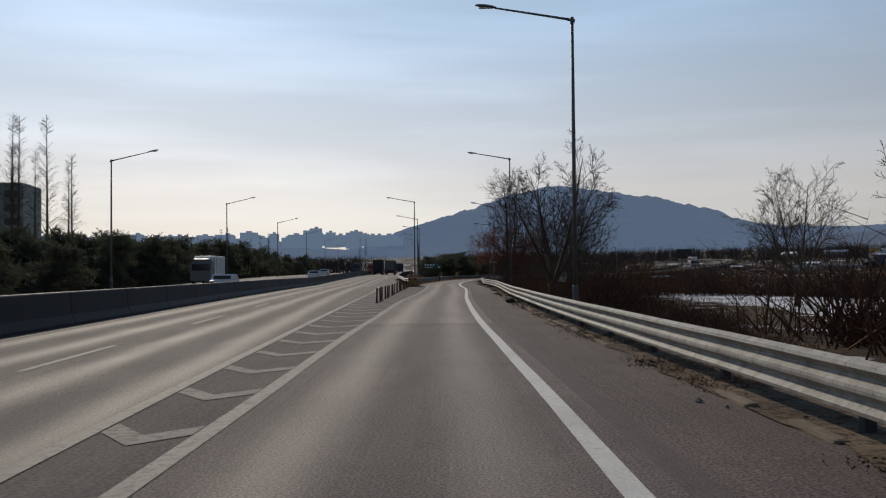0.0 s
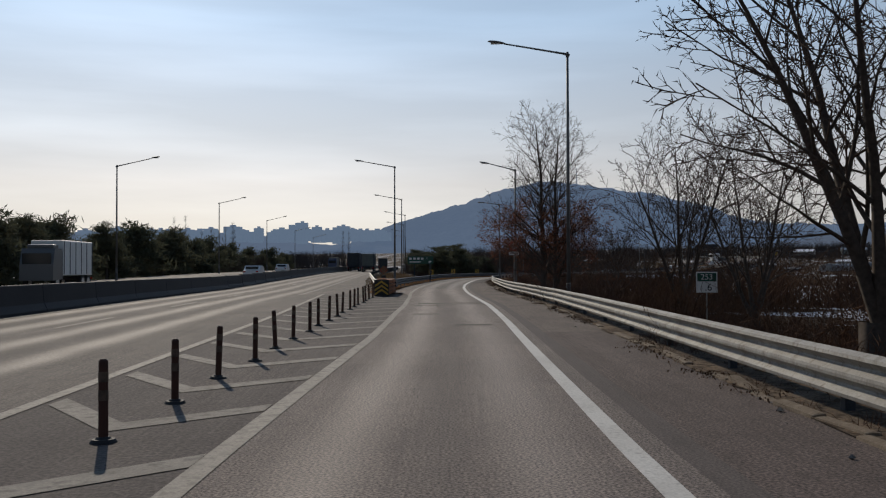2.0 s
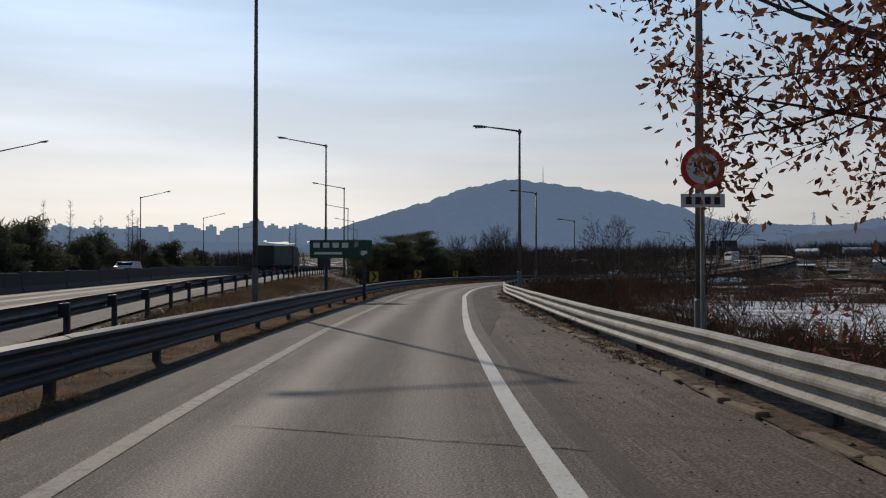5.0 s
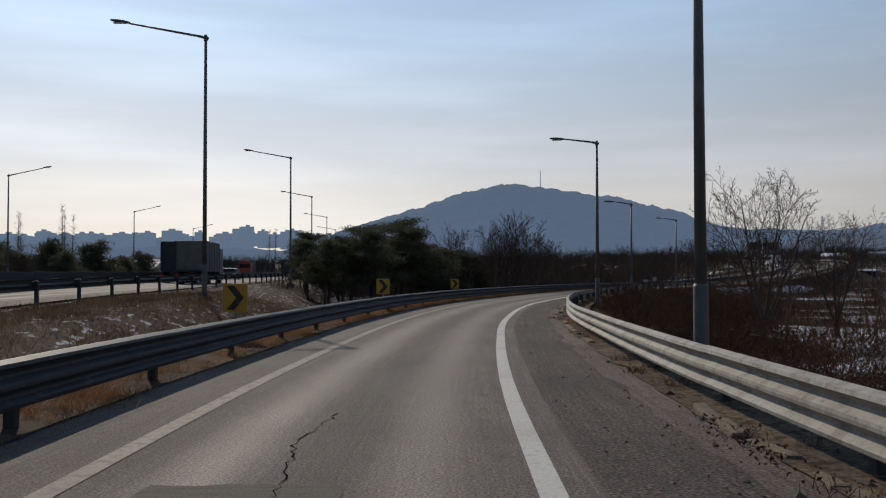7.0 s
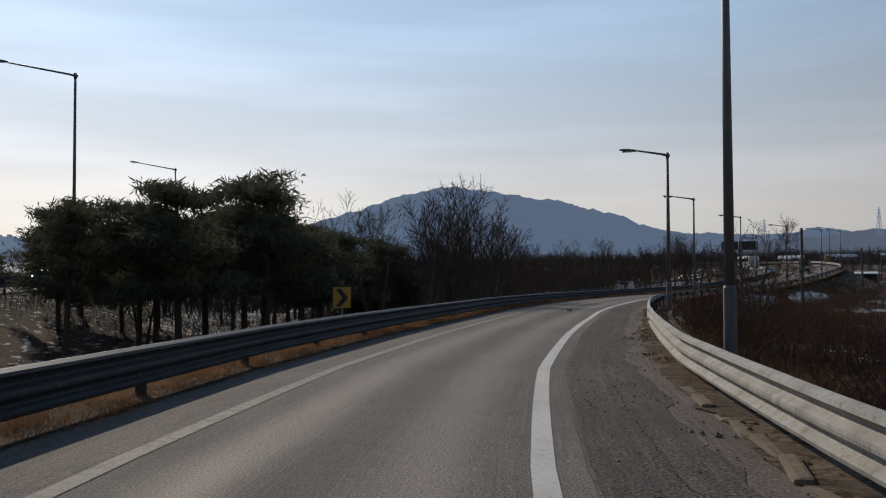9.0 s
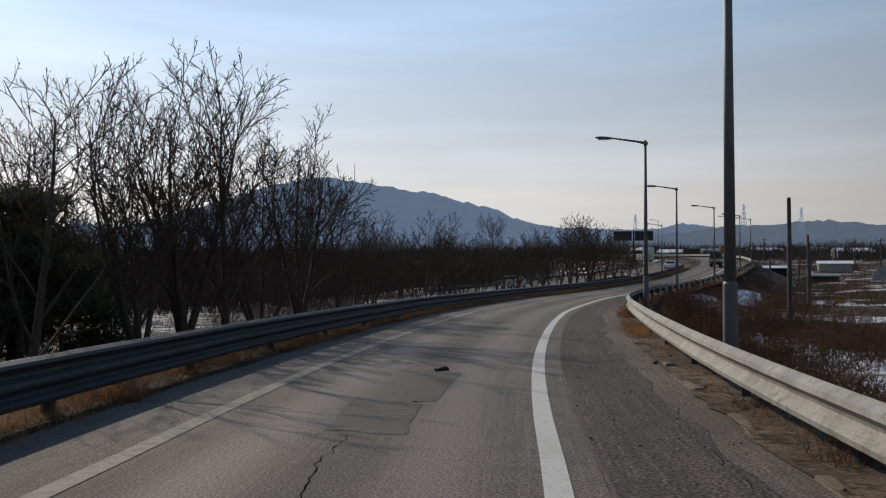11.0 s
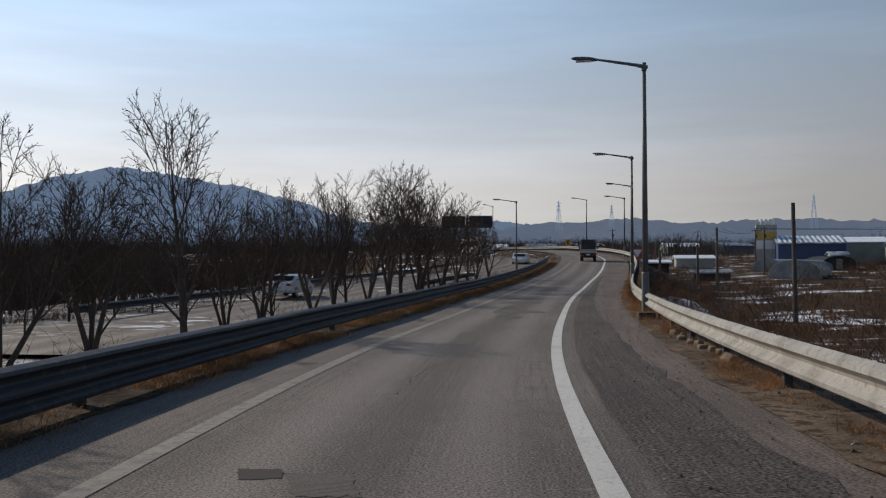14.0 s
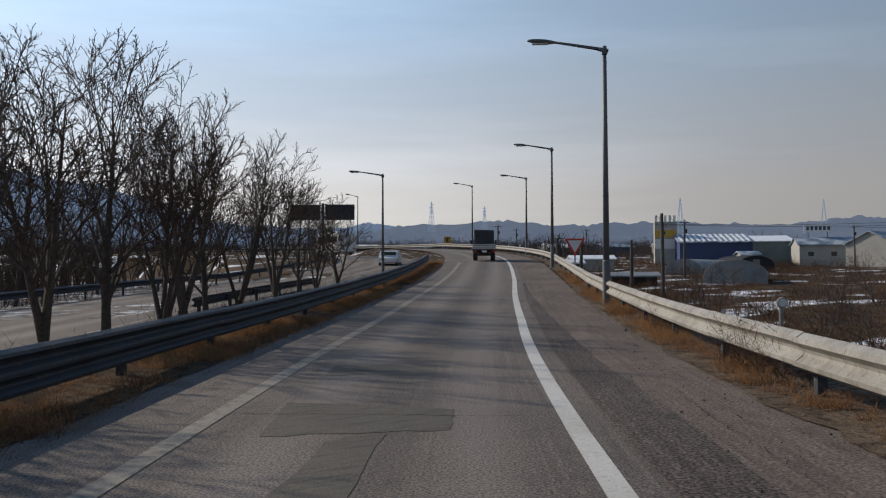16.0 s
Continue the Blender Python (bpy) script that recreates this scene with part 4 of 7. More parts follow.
def bare_tree(seed, height, spread, label, stems=1, kids=(9, 6, 5, 2), leaves=0, up=0.3, first=0.22, lean=0.3, wave=1.0, reach=1.0, fork=0.0, true=False):
    rng = np.random.default_rng(seed)
    thick, thin, fine, tips = grow(rng, height, spread, stems, kids, first, up, lean, wave, reach, fork)
    if true:
        f = height / np.percentile([t[2] for t in tips], 99.5)
        thick, thin = [[(a * f, b * f, r0, r1) for a, b, r0, r1 in g] for g in (thick, thin)]
        fine, tips = [(a * f, b * f, r) for a, b, r in fine], [t * f for t in tips]
    tree = thing("bare_tree", Matrix(), label, "tree")
    put("trunk", mesh_of("trunk", *sticks(thick, 5), BARK, smooth=True), tree, "bare trunk and limbs")
    v1, f1 = sticks(thin, 3)
    v2, f2 = spikes(fine)
    put("crown", mesh_of("crown", np.vstack([v1, v2]), f1 + [tuple(i + len(v1) for i in f) for f in f2], TWIG), tree, "fine bare twigs")
    if leaves:
        low = [t for t in tips + [s[1] for s in thin] if height * 0.05 < t[2] < height * (0.33 + 0.22 * rng.random()) and noise.noise((t[0] * 0.55, t[1] * 0.55, t[2] * 0.9 + seed)) > -0.02]
        put("leaves", mesh_of("leaves", *flecks(rng, low, 0.062, leaves, 0.19), DRYLEAF), tree, "withered brown leaves that still hang")
    return tree


def slender_tree(seed, height, label):
    """A straight tapering trunk with many short, thin, upswept branches."""
    rng = np.random.default_rng(seed)
    tree = thing("slender_bare_tree", Matrix(), label, "tree")
    top = np.array([rng.normal(0, 0.15), rng.normal(0, 0.15), height])
    thick = [(top * f, top * (f + 0.1), height * 0.011 * (1 - f * 0.95), height * 0.011 * (1 - (f + 0.1) * 0.95)) for f in np.arange(0, 0.99, 0.1)]
    thin = []
    for _ in range(150):
        f = rng.uniform(0.1, 0.98)
        p = top * f
        a = rng.uniform(0, 2 * math.pi)
        ln = height * 0.085 * (1.15 - f) * rng.uniform(0.6, 1.2) + 0.25
        q = p + np.array([math.cos(a), math.sin(a), rng.uniform(0.5, 1.1)]) * ln
        thin.append((p, q, 0.026, 0.01))
        for _ in range(4):
            g = p + (q - p) * rng.uniform(0.25, 0.95)
            thin.append((g, g + np.array([math.cos(a) + rng.normal(0, 0.7), math.sin(a) + rng.normal(0, 0.7), rng.uniform(0.2, 1.2)]) * ln * 0.33, 0.012, 0.006))
    put("trunk", mesh_of("trunk", *sticks(thick, 7), BARK, smooth=True), tree, "straight bare trunk")
    put("crown", mesh_of("crown", *sticks(thin, 3), TWIG), tree, "short upswept bare branches")
    return tree


def pine(seed, height, width, label):
    rng = np.random.default_rng(seed)
    tree = thing("pine_tree", Matrix(), label, "tree")
    segs, clumps = [], []
    top = np.array([rng.normal(0, 0.2), rng.normal(0, 0.2), height * 0.93])
    segs.append((np.array([0, 0, -0.3]), top * 0.55, height * 0.022, height * 0.016))
    segs.append((top * 0.55, top, height * 0.016, height * 0.006))
    for k in range(26):
        f = rng.uniform(0.33, 0.97)
        p = top * f
        ang = rng.uniform(0, 2 * math.pi)
        reach = width * (1.1 - 0.7 * f) * rng.uniform(0.6, 1.1)
        q = p + np.array([math.cos(ang) * reach, math.sin(ang) * reach, rng.uniform(0.0, 0.12) * height])
        segs.append((p, q, height * 0.007, height * 0.003))
        for g in (0.55, 0.8, 1.0):
            clumps.append(p + (q - p) * g + rng.normal(0, 0.12, 3))
    clumps += [top, top + (0, 0, 0.25)]
    put("trunk", mesh_of("trunk", *sticks(segs, 6), BARK), tree, "crooked dark trunk and limbs")
    put("crown", mesh_of("crown", *flecks(rng, clumps, 0.2, 84, 0.4, 0.3, 0.14), NEEDLE), tree, "dark evergreen needle clumps")
    return tree


def broad_pine(seed, height, width, label):
    """A broad evergreen whose needle clumps hang down nearly to the ground."""
    rng = np.random.default_rng(seed)
    tree = thing("pine_tree", Matrix(), label, "tree")
    top = np.array([rng.normal(0, 0.3), rng.normal(0, 0.3), height * 0.95])
    segs, clumps = [(np.array([0, 0, -0.3]), top, height * 0.024, height * 0.006)], []
    for k in range(44):
        f = rng.uniform(0.08, 0.97)
        p = top * f
        a = rng.uniform(0, 2 * math.pi)
        reach = width * (1.0 - f ** 2.2 * 0.72) * rng.uniform(0.5, 1.05)
        q = p + np.array([math.cos(a) * reach, math.sin(a) * reach, rng.uniform(-0.02, 0.1) * height])
        segs.append((p, q, height * 0.007, height * 0.003))
        clumps += [p + (q - p) * g + rng.normal(0, 0.2, 3) for g in (0.4, 0.65, 0.85, 1.0)]
    put("trunk", mesh_of("trunk", *sticks(segs, 5), BARK), tree, "dark trunk and limbs")
    put("crown", mesh_of("crown", *flecks(rng, clumps, 0.32, 26, 0.45, 0.45, 0.18), NEEDLE), tree, "dense dark evergreen needle clumps")
    return tree


def plant(tree, spots, rng, lo=0.9, hi=1.12, group=""):
    """The tree itself at the first spot (x, y[, scale]), copies at the rest."""
    for n, spot in enumerate(spots):
        k = spot[2] if len(spot) > 2 else rng.uniform(lo, hi)
        turn = rng.uniform(0, 360)
        m = pose(spot[0], spot[1], ground_at(spot[0], spot[1]) - 0.05, 0, 0, spot[3] if len(spot) > 3 else turn)
        ob = tree if n == 0 else copy_thing(tree, m)
        ob.matrix_basis = m @ Matrix.Diagonal((k, k, k, 1))
        if group:
            ob["group"] = group


rng = np.random.default_rng(7)
# big bare trees behind the right guard rail
plant(bare_tree(11, 10.2, 0.85, "large bare spreading tree behind the guard rail", stems=6, kids=(9, 7, 6, 3), lean=0.62, first=0.15, up=0.22, reach=0.85, fork=1.9, true=True), [(8.4, 58.2, 1.08, 135)], rng)
plant(bare_tree(12, 9.5, 0.85, "bare spreading tree in the roadside thicket", stems=4, kids=(10, 7, 6, 2), lean=0.5, first=0.2, fork=1.2, true=True), [(12.2, 83.0, 1.0), (27.7, 68, 1.1), (17.5, 27, 0.9), (20.9, 179.2, 0.78), (26.5, 184, 0.62), (24, 205, 0.5), (13.0, 76.5, 0.85)], rng)
plant(bare_tree(13, 14.5, 0.95, "tall tree with brown leaves still on its lower limbs", kids=(24, 8, 5, 2), leaves=24, first=0.1, up=0.16, reach=0.72), [(9.6, 111.0, 1.0, 40), (10.6, 110.2, 0.92, 200)], rng, group="leafed trees behind the guard rail")
plant(bare_tree(14, 5.5, 0.8, "small dead tree hung with withered vines", kids=(14, 6, 5, 2), leaves=4), [(19.9, 53.2, 1.0), (11.5, 96, 0.8), (10.5, 128, 0.7), (11.2, 92, 0.85), (8.6, 101, 0.55)], rng)
# tall slender trees beyond the far carriageway
plant(slender_tree(21, 22, "tall slender bare redwood with short upswept branches"), [(-50, 112), (-53, 117), (-51.5, 124), (-55, 128), (-54, 137), (-57, 146), (-58, 121), (-61, 134), (-56, 110), (-63, 120), (-66, 128), (-60, 330, 0.8), (-63, 345, 0.75), (-67, 352, 0.8), (-72, 340, 0.7), (-75, 330, 0.9), (-70, 300, 0.8), (-64, 318, 0.7), (-40, 520, 0.9), (-45, 540, 0.9)], rng, group="row of slender trees")
# pines
p1, p2 = pine(31, 7.5, 2.6, "dark broad pine with layered needle clumps"), pine(32, 6.4, 3.0, "low spreading dark pine")
plant(p1, [(-38, 112, 1.1), (-37, 131), (-38, 155), (-39, 182), (-40, 212), (2.5, 214, 0.75), (6.5, 219, 0.75), (10.5, 229, 0.72)], rng, group="dark pines")
plant(p2, [(0.8, 207, 0.78), (4.4, 207.5, 0.95), (-0.8, 212, 0.72), (7.2, 210.5, 1.0), (2.6, 210, 0.88), (6, 214.5, 1.12), (9.3, 214, 0.75), (0.5, 217, 0.8), (4, 218, 1.08), (8.2, 224, 0.8), (12.4, 233, 0.8), (9, 236, 0.9), (13.2, 228.5, 0.75), (6.4, 230), (1, 223, 0.9), (4.4, 226, 0.9), (7.6, 219, 0.85), (10.2, 224.5, 0.8), (-1.5, 218, 0.8)], rng, group="dark pines")
belt = [(-36.5 - 0.03 * (y - 90) - 5.0 * (k % 3) + rng.uniform(-1, 1), y + rng.uniform(-2, 2), rng.uniform(0.8, 1.5)) for k, y in enumerate(np.arange(78, 330, 5.2))] + [(13.6, 232.6, 0.6), (11.8, 230.6, 0.56), (11.2, 234, 0.6)]
plant(broad_pine(33, 6.2, 3.6, "broad dark evergreen beyond the opposite carriageway"), belt, rng, group="belt of evergreens")
# bare trees on the inner side of the bend
near1 = bare_tree(41, 7.6, 0.66, "bare roadside tree with several dark stems", stems=4, kids=(10, 7, 5, 2), first=0.2, up=0.3, lean=0.45, fork=0.5, true=True)
near2 = bare_tree(42, 7.6, 0.7, "bare roadside tree with upright forking limbs", stems=3, kids=(11, 8, 5, 2), first=0.2, up=0.28, lean=0.36, fork=0.9, true=True)
near3 = bare_tree(43, 7.6, 0.75, "bare roadside tree with one trunk and a fan of limbs", kids=(15, 8, 5, 3), first=0.16, up=0.36, true=True)
b1 = bare_tree(44, 7.0, 0.75, "slim bare tree in the woods inside the bend", stems=2, kids=(9, 6, 4, 0), first=0.22, up=0.3, lean=0.2)
b2 = bare_tree(45, 7.4, 0.8, "slim bare tree with upright limbs in the woods", kids=(13, 6, 4, 0), first=0.22, up=0.3)
rows, inner1, inner2 = ([], [], [(11.9, 234.3, 1.0)]), [(11.6, 216.5, 0.8)], [(14.6, 221, 0.8)]
# the row behind the inner guard rail: place along it, height in metres
for n, (s, h) in enumerate([(225.5, 7.2), (228, 8.0), (231, 8.8), (233.5, 7.2), (236.5, 8.0), (240.5, 6.6), (244, 5.2), (247, 5.0), (250, 4.6), (255, 5.8), (259.5, 5.2), (262, 4.8), (264.5, 5.4), (266.5, 4.6), (271.5, 6.6), (275.5, 4.8), (278.5, 5.0), (280, 4.4), (285.5, 5.6), (288.5, 6.3), (290.5, 5.4), (294, 6.2), (297, 7.4), (300.5, 8.8), (303.5, 7.8), (306.5, 8.2), (309, 7.2), (312.5, 7.4), (317, 7.0), (321, 6.4), (325.5, 5.8), (330, 5.4)]):
    p = on(s, -8.6 - rng.uniform(0, 0.9))
    rows[n % 3].append((p[0], p[1], h / (7.2 if s < 296 else 7.8)))
for n, s in enumerate(np.arange(224, 322, 3.1)):
    p = on(s + rng.uniform(-1, 1), -rng.uniform(11, 14))
    if np.hypot(*(left_xy - p[:2]).T).min() > 5.6:
        rows[n % 3].append((p[0], p[1], rng.uniform(0.5, 0.68) * float(np.interp(s, [232, 246, 285, 300], [1.1, 0.95, 0.95, 1.1]))))


def clear_of_roads(p, lo=7.0):
    d = np.hypot(*(left_xy - p[:2]).T).min()
    e = np.hypot(*(ramp_xy - p[:2]).T).min()
    m = p[0] - on_main(p[1], 0)[0]
    return d > lo and e > lo + 1.5 and not -22 < m < 14


for n, s in enumerate(np.arange(240, 300, 0.6)):
    p = on(s, -rng.uniform(9.5, 16.5))
    if clear_of_roads(p, 5.2):
        (inner1, inner2)[n % 2].append((p[0], p[1], rng.uniform(0.5, 0.72)))
for _ in range(110):
    p = on(rng.uniform(205, 350), -rng.uniform(11, 46))
    if clear_of_roads(p):
        (inner1 if rng.random() < 0.5 else inner2).append((p[0], p[1], rng.uniform(0.55, 0.92)))
for _ in range(110):
    p = on(rng.uniform(235, 400), -rng.uniform(22, 75))
    if clear_of_roads(p):
        (inner1 if rng.random() < 0.5 else inner2).append((p[0], p[1], rng.uniform(0.6, 0.95)))
for _ in range(20):
    p = np.array([rng.uniform(20, 90), rng.uniform(150, 215), 0])
    if clear_of_roads(p, 9):
        (inner1 if rng.random() < 0.5 else inner2).append((p[0], p[1], rng.uniform(0.45, 0.7)))
bush = [(on(s, l)[0], on(s, l)[1], k) for s, l, k in ((297, 9, 0.42), (301, 12, 0.36), (309, 8, 0.4), (288, 15, 0.36), (280, 22, 0.45), (272, 26, 0.38), (292, 24, 0.4), (316, 14, 0.4), (326, 18, 0.5), (305, 28, 0.42), (333, 12, 0.4), (318, 34, 0.5), (262, 24, 0.4), (252, 18, 0.34), (243, 14, 0.4), (230, 15, 0.36), (214, 12, 0.45), (205, 16, 0.5), (340, 26, 0.55), (296, 45, 0.5), (310, 60, 0.6), (330, 55, 0.6), (345, 48, 0.6), (322, 75, 0.6))]
plant(bare_tree(46, 7.0, 0.9, "small bare bush-like tree in the snowy field", stems=3, kids=(9, 6, 4, 0), first=0.15, up=0.15, lean=0.5), bush, rng, group="small bare trees in the fields")
plant(b1, inner1, rng, group="bare trees inside the bend")
plant(b2, inner2, rng, group="bare trees inside the bend")
for tree, spots in zip((near1, near2, near3), rows):
    plant(tree, spots, rng, group="row of bare trees behind the inner guard rail")


def scatter_sticks(name, spots, mat, label, category, seed, per=18, lean=0.5, thin=0.012, sub=2):
    """Brush: bundles of thin leaning stems with side twigs at (x, y, height, radius)."""
    g = np.random.default_rng(seed)
    segs = []
    zs = ground_height(np.array([(a, b) for a, b, *_ in spots]))
    for (x, y, h, r), z in zip(spots, zs):
        for _ in range(per):
            a = np.array([x + g.normal(0, r * 0.5), y + g.normal(0, r * 0.5), z - 0.1])
            d = np.array([g.normal(0, lean), g.normal(0, lean), 1.0])
            b = a + d * h * g.uniform(0.45, 1.0)
            segs.append((a, b, thin * (0.7 + 0.25 * h)))
            for _ in range(sub):
                f = g.uniform(0.3, 0.95)
                c = a + (b - a) * f
                e = c + np.array([g.normal(0, 0.5), g.normal(0, 0.5), g.uniform(0.1, 0.8)]) * h * 0.3
                segs.append((c, e, thin * 0.65))
    ob = put(name, mesh_of(name, *spikes(segs), mat))
    return tagged(ob, label, category, kind="stuff")


def blades(name, spots, mat, label, seed, per=30, width=0.0045):
    """Tufts of dry grass: thin bent blades at (x, y, z, height, radius)."""
    g = np.random.default_rng(seed)
    c = np.repeat(np.array([(x, y, z) for x, y, z, *_ in spots]), per, axis=0)
    h = np.repeat(np.array([s[3] for s in spots]), per) * g.uniform(0.4, 1.15, len(c))
    r = np.repeat(np.array([s[4] for s in spots]), per)
    c = c + np.c_[g.normal(0, 1, (len(c), 2)) * r[:, None] * 0.5, np.zeros(len(c))]
    ang = g.uniform(0, 2 * math.pi, len(c))
    w = np.c_[np.cos(ang), np.sin(ang), np.zeros(len(c))] * width
    bend = np.c_[g.normal(0, 1.1, (len(c), 2)), np.ones(len(c))] * h[:, None]
    mid = c + bend * np.array([0.4, 0.4, 0.62])
    tip = c + bend
    verts = np.stack([c - w, c + w, mid + w * 0.7, mid - w * 0.7, tip], 1).reshape(-1, 3)
    faces = []
    for i in range(len(c)):
        o = 5 * i
        faces += [(o, o + 1, o + 2, o + 3), (o + 3, o + 2, o + 4)]
    ob = put(name, mesh_of(name, verts, faces, mat))
    return tagged(ob, label, "grass", kind="stuff")


def spread(n, fn, seed):
    g = np.random.default_rng(seed)
    return [fn(g) for _ in range(n)]


def right_brush(g):
    s = g.uniform(20, 178)
    l = right_line(s) + 3.6 + min(abs(g.normal(0, 5.0)), np.interp(s, [20, 45, 62, 96, 104, 150], [3.5, 6.5, 8.5, 8.5, 7, 10]))
    p = on(s, l)
    h = np.interp(s, [20, 40, 90, 110, 178], [1.6, 3.2, 3.4, 2.3, 1.5]) * g.uniform(0.3, 1.0) * (0.75 + 0.9 * noise.noise((p[0] * 0.16, p[1] * 0.16, 2.0))) * min(1, 0.45 + (l - right_line(s) - 3.6) * 0.2)
    return p[0], p[1], max(h, 0.3), 0.9


scatter_sticks("roadside_brush", spread(2000, right_brush, 51), BRUSH, "dense dark brown dead brush behind the guard rail", "brush", 52, per=16, thin=0.015, sub=3)


def far_right_brush(g):
    while True:
        s = g.uniform(0, 200)
        p = on(s, right_line(s) + g.uniform(12, 62))
        if not (p[0] < 44 and 40 < p[1] < 100) and not (p[0] > 20 and p[1] > 118 and g.random() < 0.93):
            return p[0], p[1], g.uniform(2.0, 5.4) * (1 if s < 110 else 0.5), 1.8


scatter_sticks("thicket", spread(1500, far_right_brush, 53), BRUSH, "dark winter thicket below the embankment", "brush", 54, per=16, thin=0.03)


def bend_brush(g):
    s = g.uniform(172, 262) if g.random() < 0.75 else g.uniform(262, 335)
    l = right_line(s) + 3.9 + abs(g.normal(0, 4.5))
    p = on(s, l)
    h = g.uniform(0.4, 1.7) * max(0.15, 0.6 + 1.6 * noise.noise((p[0] * 0.17, p[1] * 0.17, 4.0))) * (1.5 if s < 262 else 0.85)
    return p[0], p[1], max(h, 0.15), 0.8


scatter_sticks("embankment_scrub", spread(1900, bend_brush, 55), BRUSH, "dark dead scrub on the embankment behind the guard rail", "brush", 56, per=16, thin=0.013, sub=3)


def undergrowth(g):
    s = g.uniform(205, 335)
    p = on(s, -g.uniform(6.6, 24))
    return p[0], p[1], g.uniform(0.4, 2.0) * max(0.3, 0.7 + noise.noise((p[0] * 0.15, p[1] * 0.15, 8.0))), 0.9


scatter_sticks("undergrowth", [q for q in spread(3400, undergrowth, 255) if np.hypot(*(left_xy[30:] - np.array(q[:2])).T).min() > 5.6], TWIG, "thin leafless undergrowth below the roadside trees", "brush", 256, per=9, thin=0.009, sub=3, lean=0.4)


def field_brush(g):
    s = g.uniform(180, 262)
    p = on(s, right_line(s) + 9 + 26 * g.random())
    return p[0], p[1], g.uniform(0.6, 2.2) * max(0.1, 0.4 + 1.5 * noise.noise((p[0] * 0.12, p[1] * 0.12, 6.0))) + 0.15, 1.3


scatter_sticks("field_brush", spread(700, field_brush, 155), BRUSH, "dark tangled brush below the embankment", "brush", 156, per=18, thin=0.016, sub=3)


def field_scrub(g):
    while True:
        p = np.array([g.uniform(45, 230), g.uniform(225, 420), 0])
        if np.hypot(*(ramp_xy - p[:2]).T).min() > 8 and p[0] > np.interp(p[1], [225, 270, 330, 420], [36, 62, 112, 135]) and noise.noise((p[0] * 0.05, p[1] * 0.05, 9.0)) > -0.12:
            return p[0], p[1], g.uniform(0.3, 1.5) * (1 + (p[1] - 225) / 250), 1.2


scatter_sticks("field_scrub", spread(1300, field_scrub, 91), BRUSH, "brown dead scrub scattered over the fields", "brush", 92, per=15, thin=0.022)
blades("field_grass", [(x, y, ground_at(x, y) - 0.03, 0.25 + 0.3 * h, 0.9) for x, y, h, r in spread(850, field_scrub, 93)], RUSSET, "patches of russet grass in the fields", 94, per=34, width=0.03)


def woods_spot(g):
    while True:
        r = g.random()
        if r < 0.5:
            s, l = g.uniform(200, 345), -g.uniform(26, 75)
            p = on(s, l)
        elif r < 0.75:
            p = np.array([g.uniform(20, 260), g.uniform(430, 620), 0])
        else:
            p = np.array([g.uniform(-30, 30), g.uniform(260, 420), 0])
        d = np.hypot(*(left_xy - p[:2]).T).min()
        e = np.hypot(*(ramp_xy - p[:2]).T).min()
        m = p[0] - on_main(p[1], 0)[0]
        if d > 6.5 and e > 12 and not -22 < m < 13:
            return p[0], p[1], g.uniform(2.2, 7.2) * (0.85 + 0.6 * noise.noise((p[0] * 0.1, p[1] * 0.1, 5.0))), 1.6


scatter_sticks("bare_woods", spread(2700, woods_spot, 57), TWIG, "dense bare winter woods inside the bend", "woods", 58, per=8, lean=0.26, thin=0.026, sub=6)


def far_woods(g):
    a = radians(g.uniform(-38, 82))
    d = 300 + 600 * g.random() ** 1.6
    return 30 + d * math.sin(a), 200 + d * math.cos(a), g.uniform(5, 10), 5.0


def plain_woods(g):
    a = radians(g.uniform(28, 84))
    d = 300 + 700 * g.random() ** 1.4
    return 50 + d * math.sin(a), 269 + d * math.cos(a), g.uniform(4, 10) * (0.6 + noise.noise((a * 9, d * 0.02, 3.0))), 6.0


scatter_sticks("plain_woods", [(x, y, max(h, 1.5), r) for x, y, h, r in spread(1700, plain_woods, 95)], WOODS, "bare copses across the far plain", "woods", 96, per=12, lean=0.3, thin=0.1, sub=3)
far_spots = [q for q in spread(2300, far_woods, 59) if not -24 < q[0] - on_main(q[1], 0)[0] < 16 and not (q[0] > 100 and q[1] < 560)]
scatter_sticks("distant_woods", far_spots, WOODS, "distant bare woods at the edge of the plain", "woods", 60, per=12, lean=0.3, thin=0.09, sub=3)


def verge(n, s0, s1, lo, hi, h0, h1, seed, line, zo=0.0, thick=0.0):
    g = np.random.default_rng(seed)
    out = []
    for _ in range(n):
        s = g.uniform(s0, s1)
        l = g.uniform(lo, hi)
        if noise.noise((s * 0.25, lo, seed)) + 0.9 * noise.noise((s * 0.9, l * 2.2, seed + 0.5)) < g.uniform(-0.25, 0.5) - thick:
            continue
        p = on(s, line(s) + l, zo - 0.03)
        out.append((p[0], p[1], p[2], g.uniform(h0, h1), g.uniform(0.12, 0.32)))
    return out


def rail_line(s):
    return right_line(s) + rail_off(s)


blades("verge_grass", verge(1900, 160, 330, -0.15, 0.7, 0.05, 0.2, 61, rail_line) + verge(1500, 226, 330, -0.4, 0.2, 0.1, 0.34, 161, rail_line), GRASS, "dry straw-coloured grass along the guard rail", 62)
blades("verge_grass", verge(1100, 0, 165, -0.45, 0.7, 0.06, 0.25, 63, rail_line), BRUSH, "sparse dead weeds along the guard rail", 64)
blades("verge_grass", verge(2600, 100, 150, -2.8, -1.25, 0.04, 0.13, 165, left_line, thick=0.3) + verge(9000, 150, 345, -3.0, -1.25, 0.06, 0.27, 65, left_line, thick=0.3), GRASS, "dry grass strip under the inner guard rail", 66)
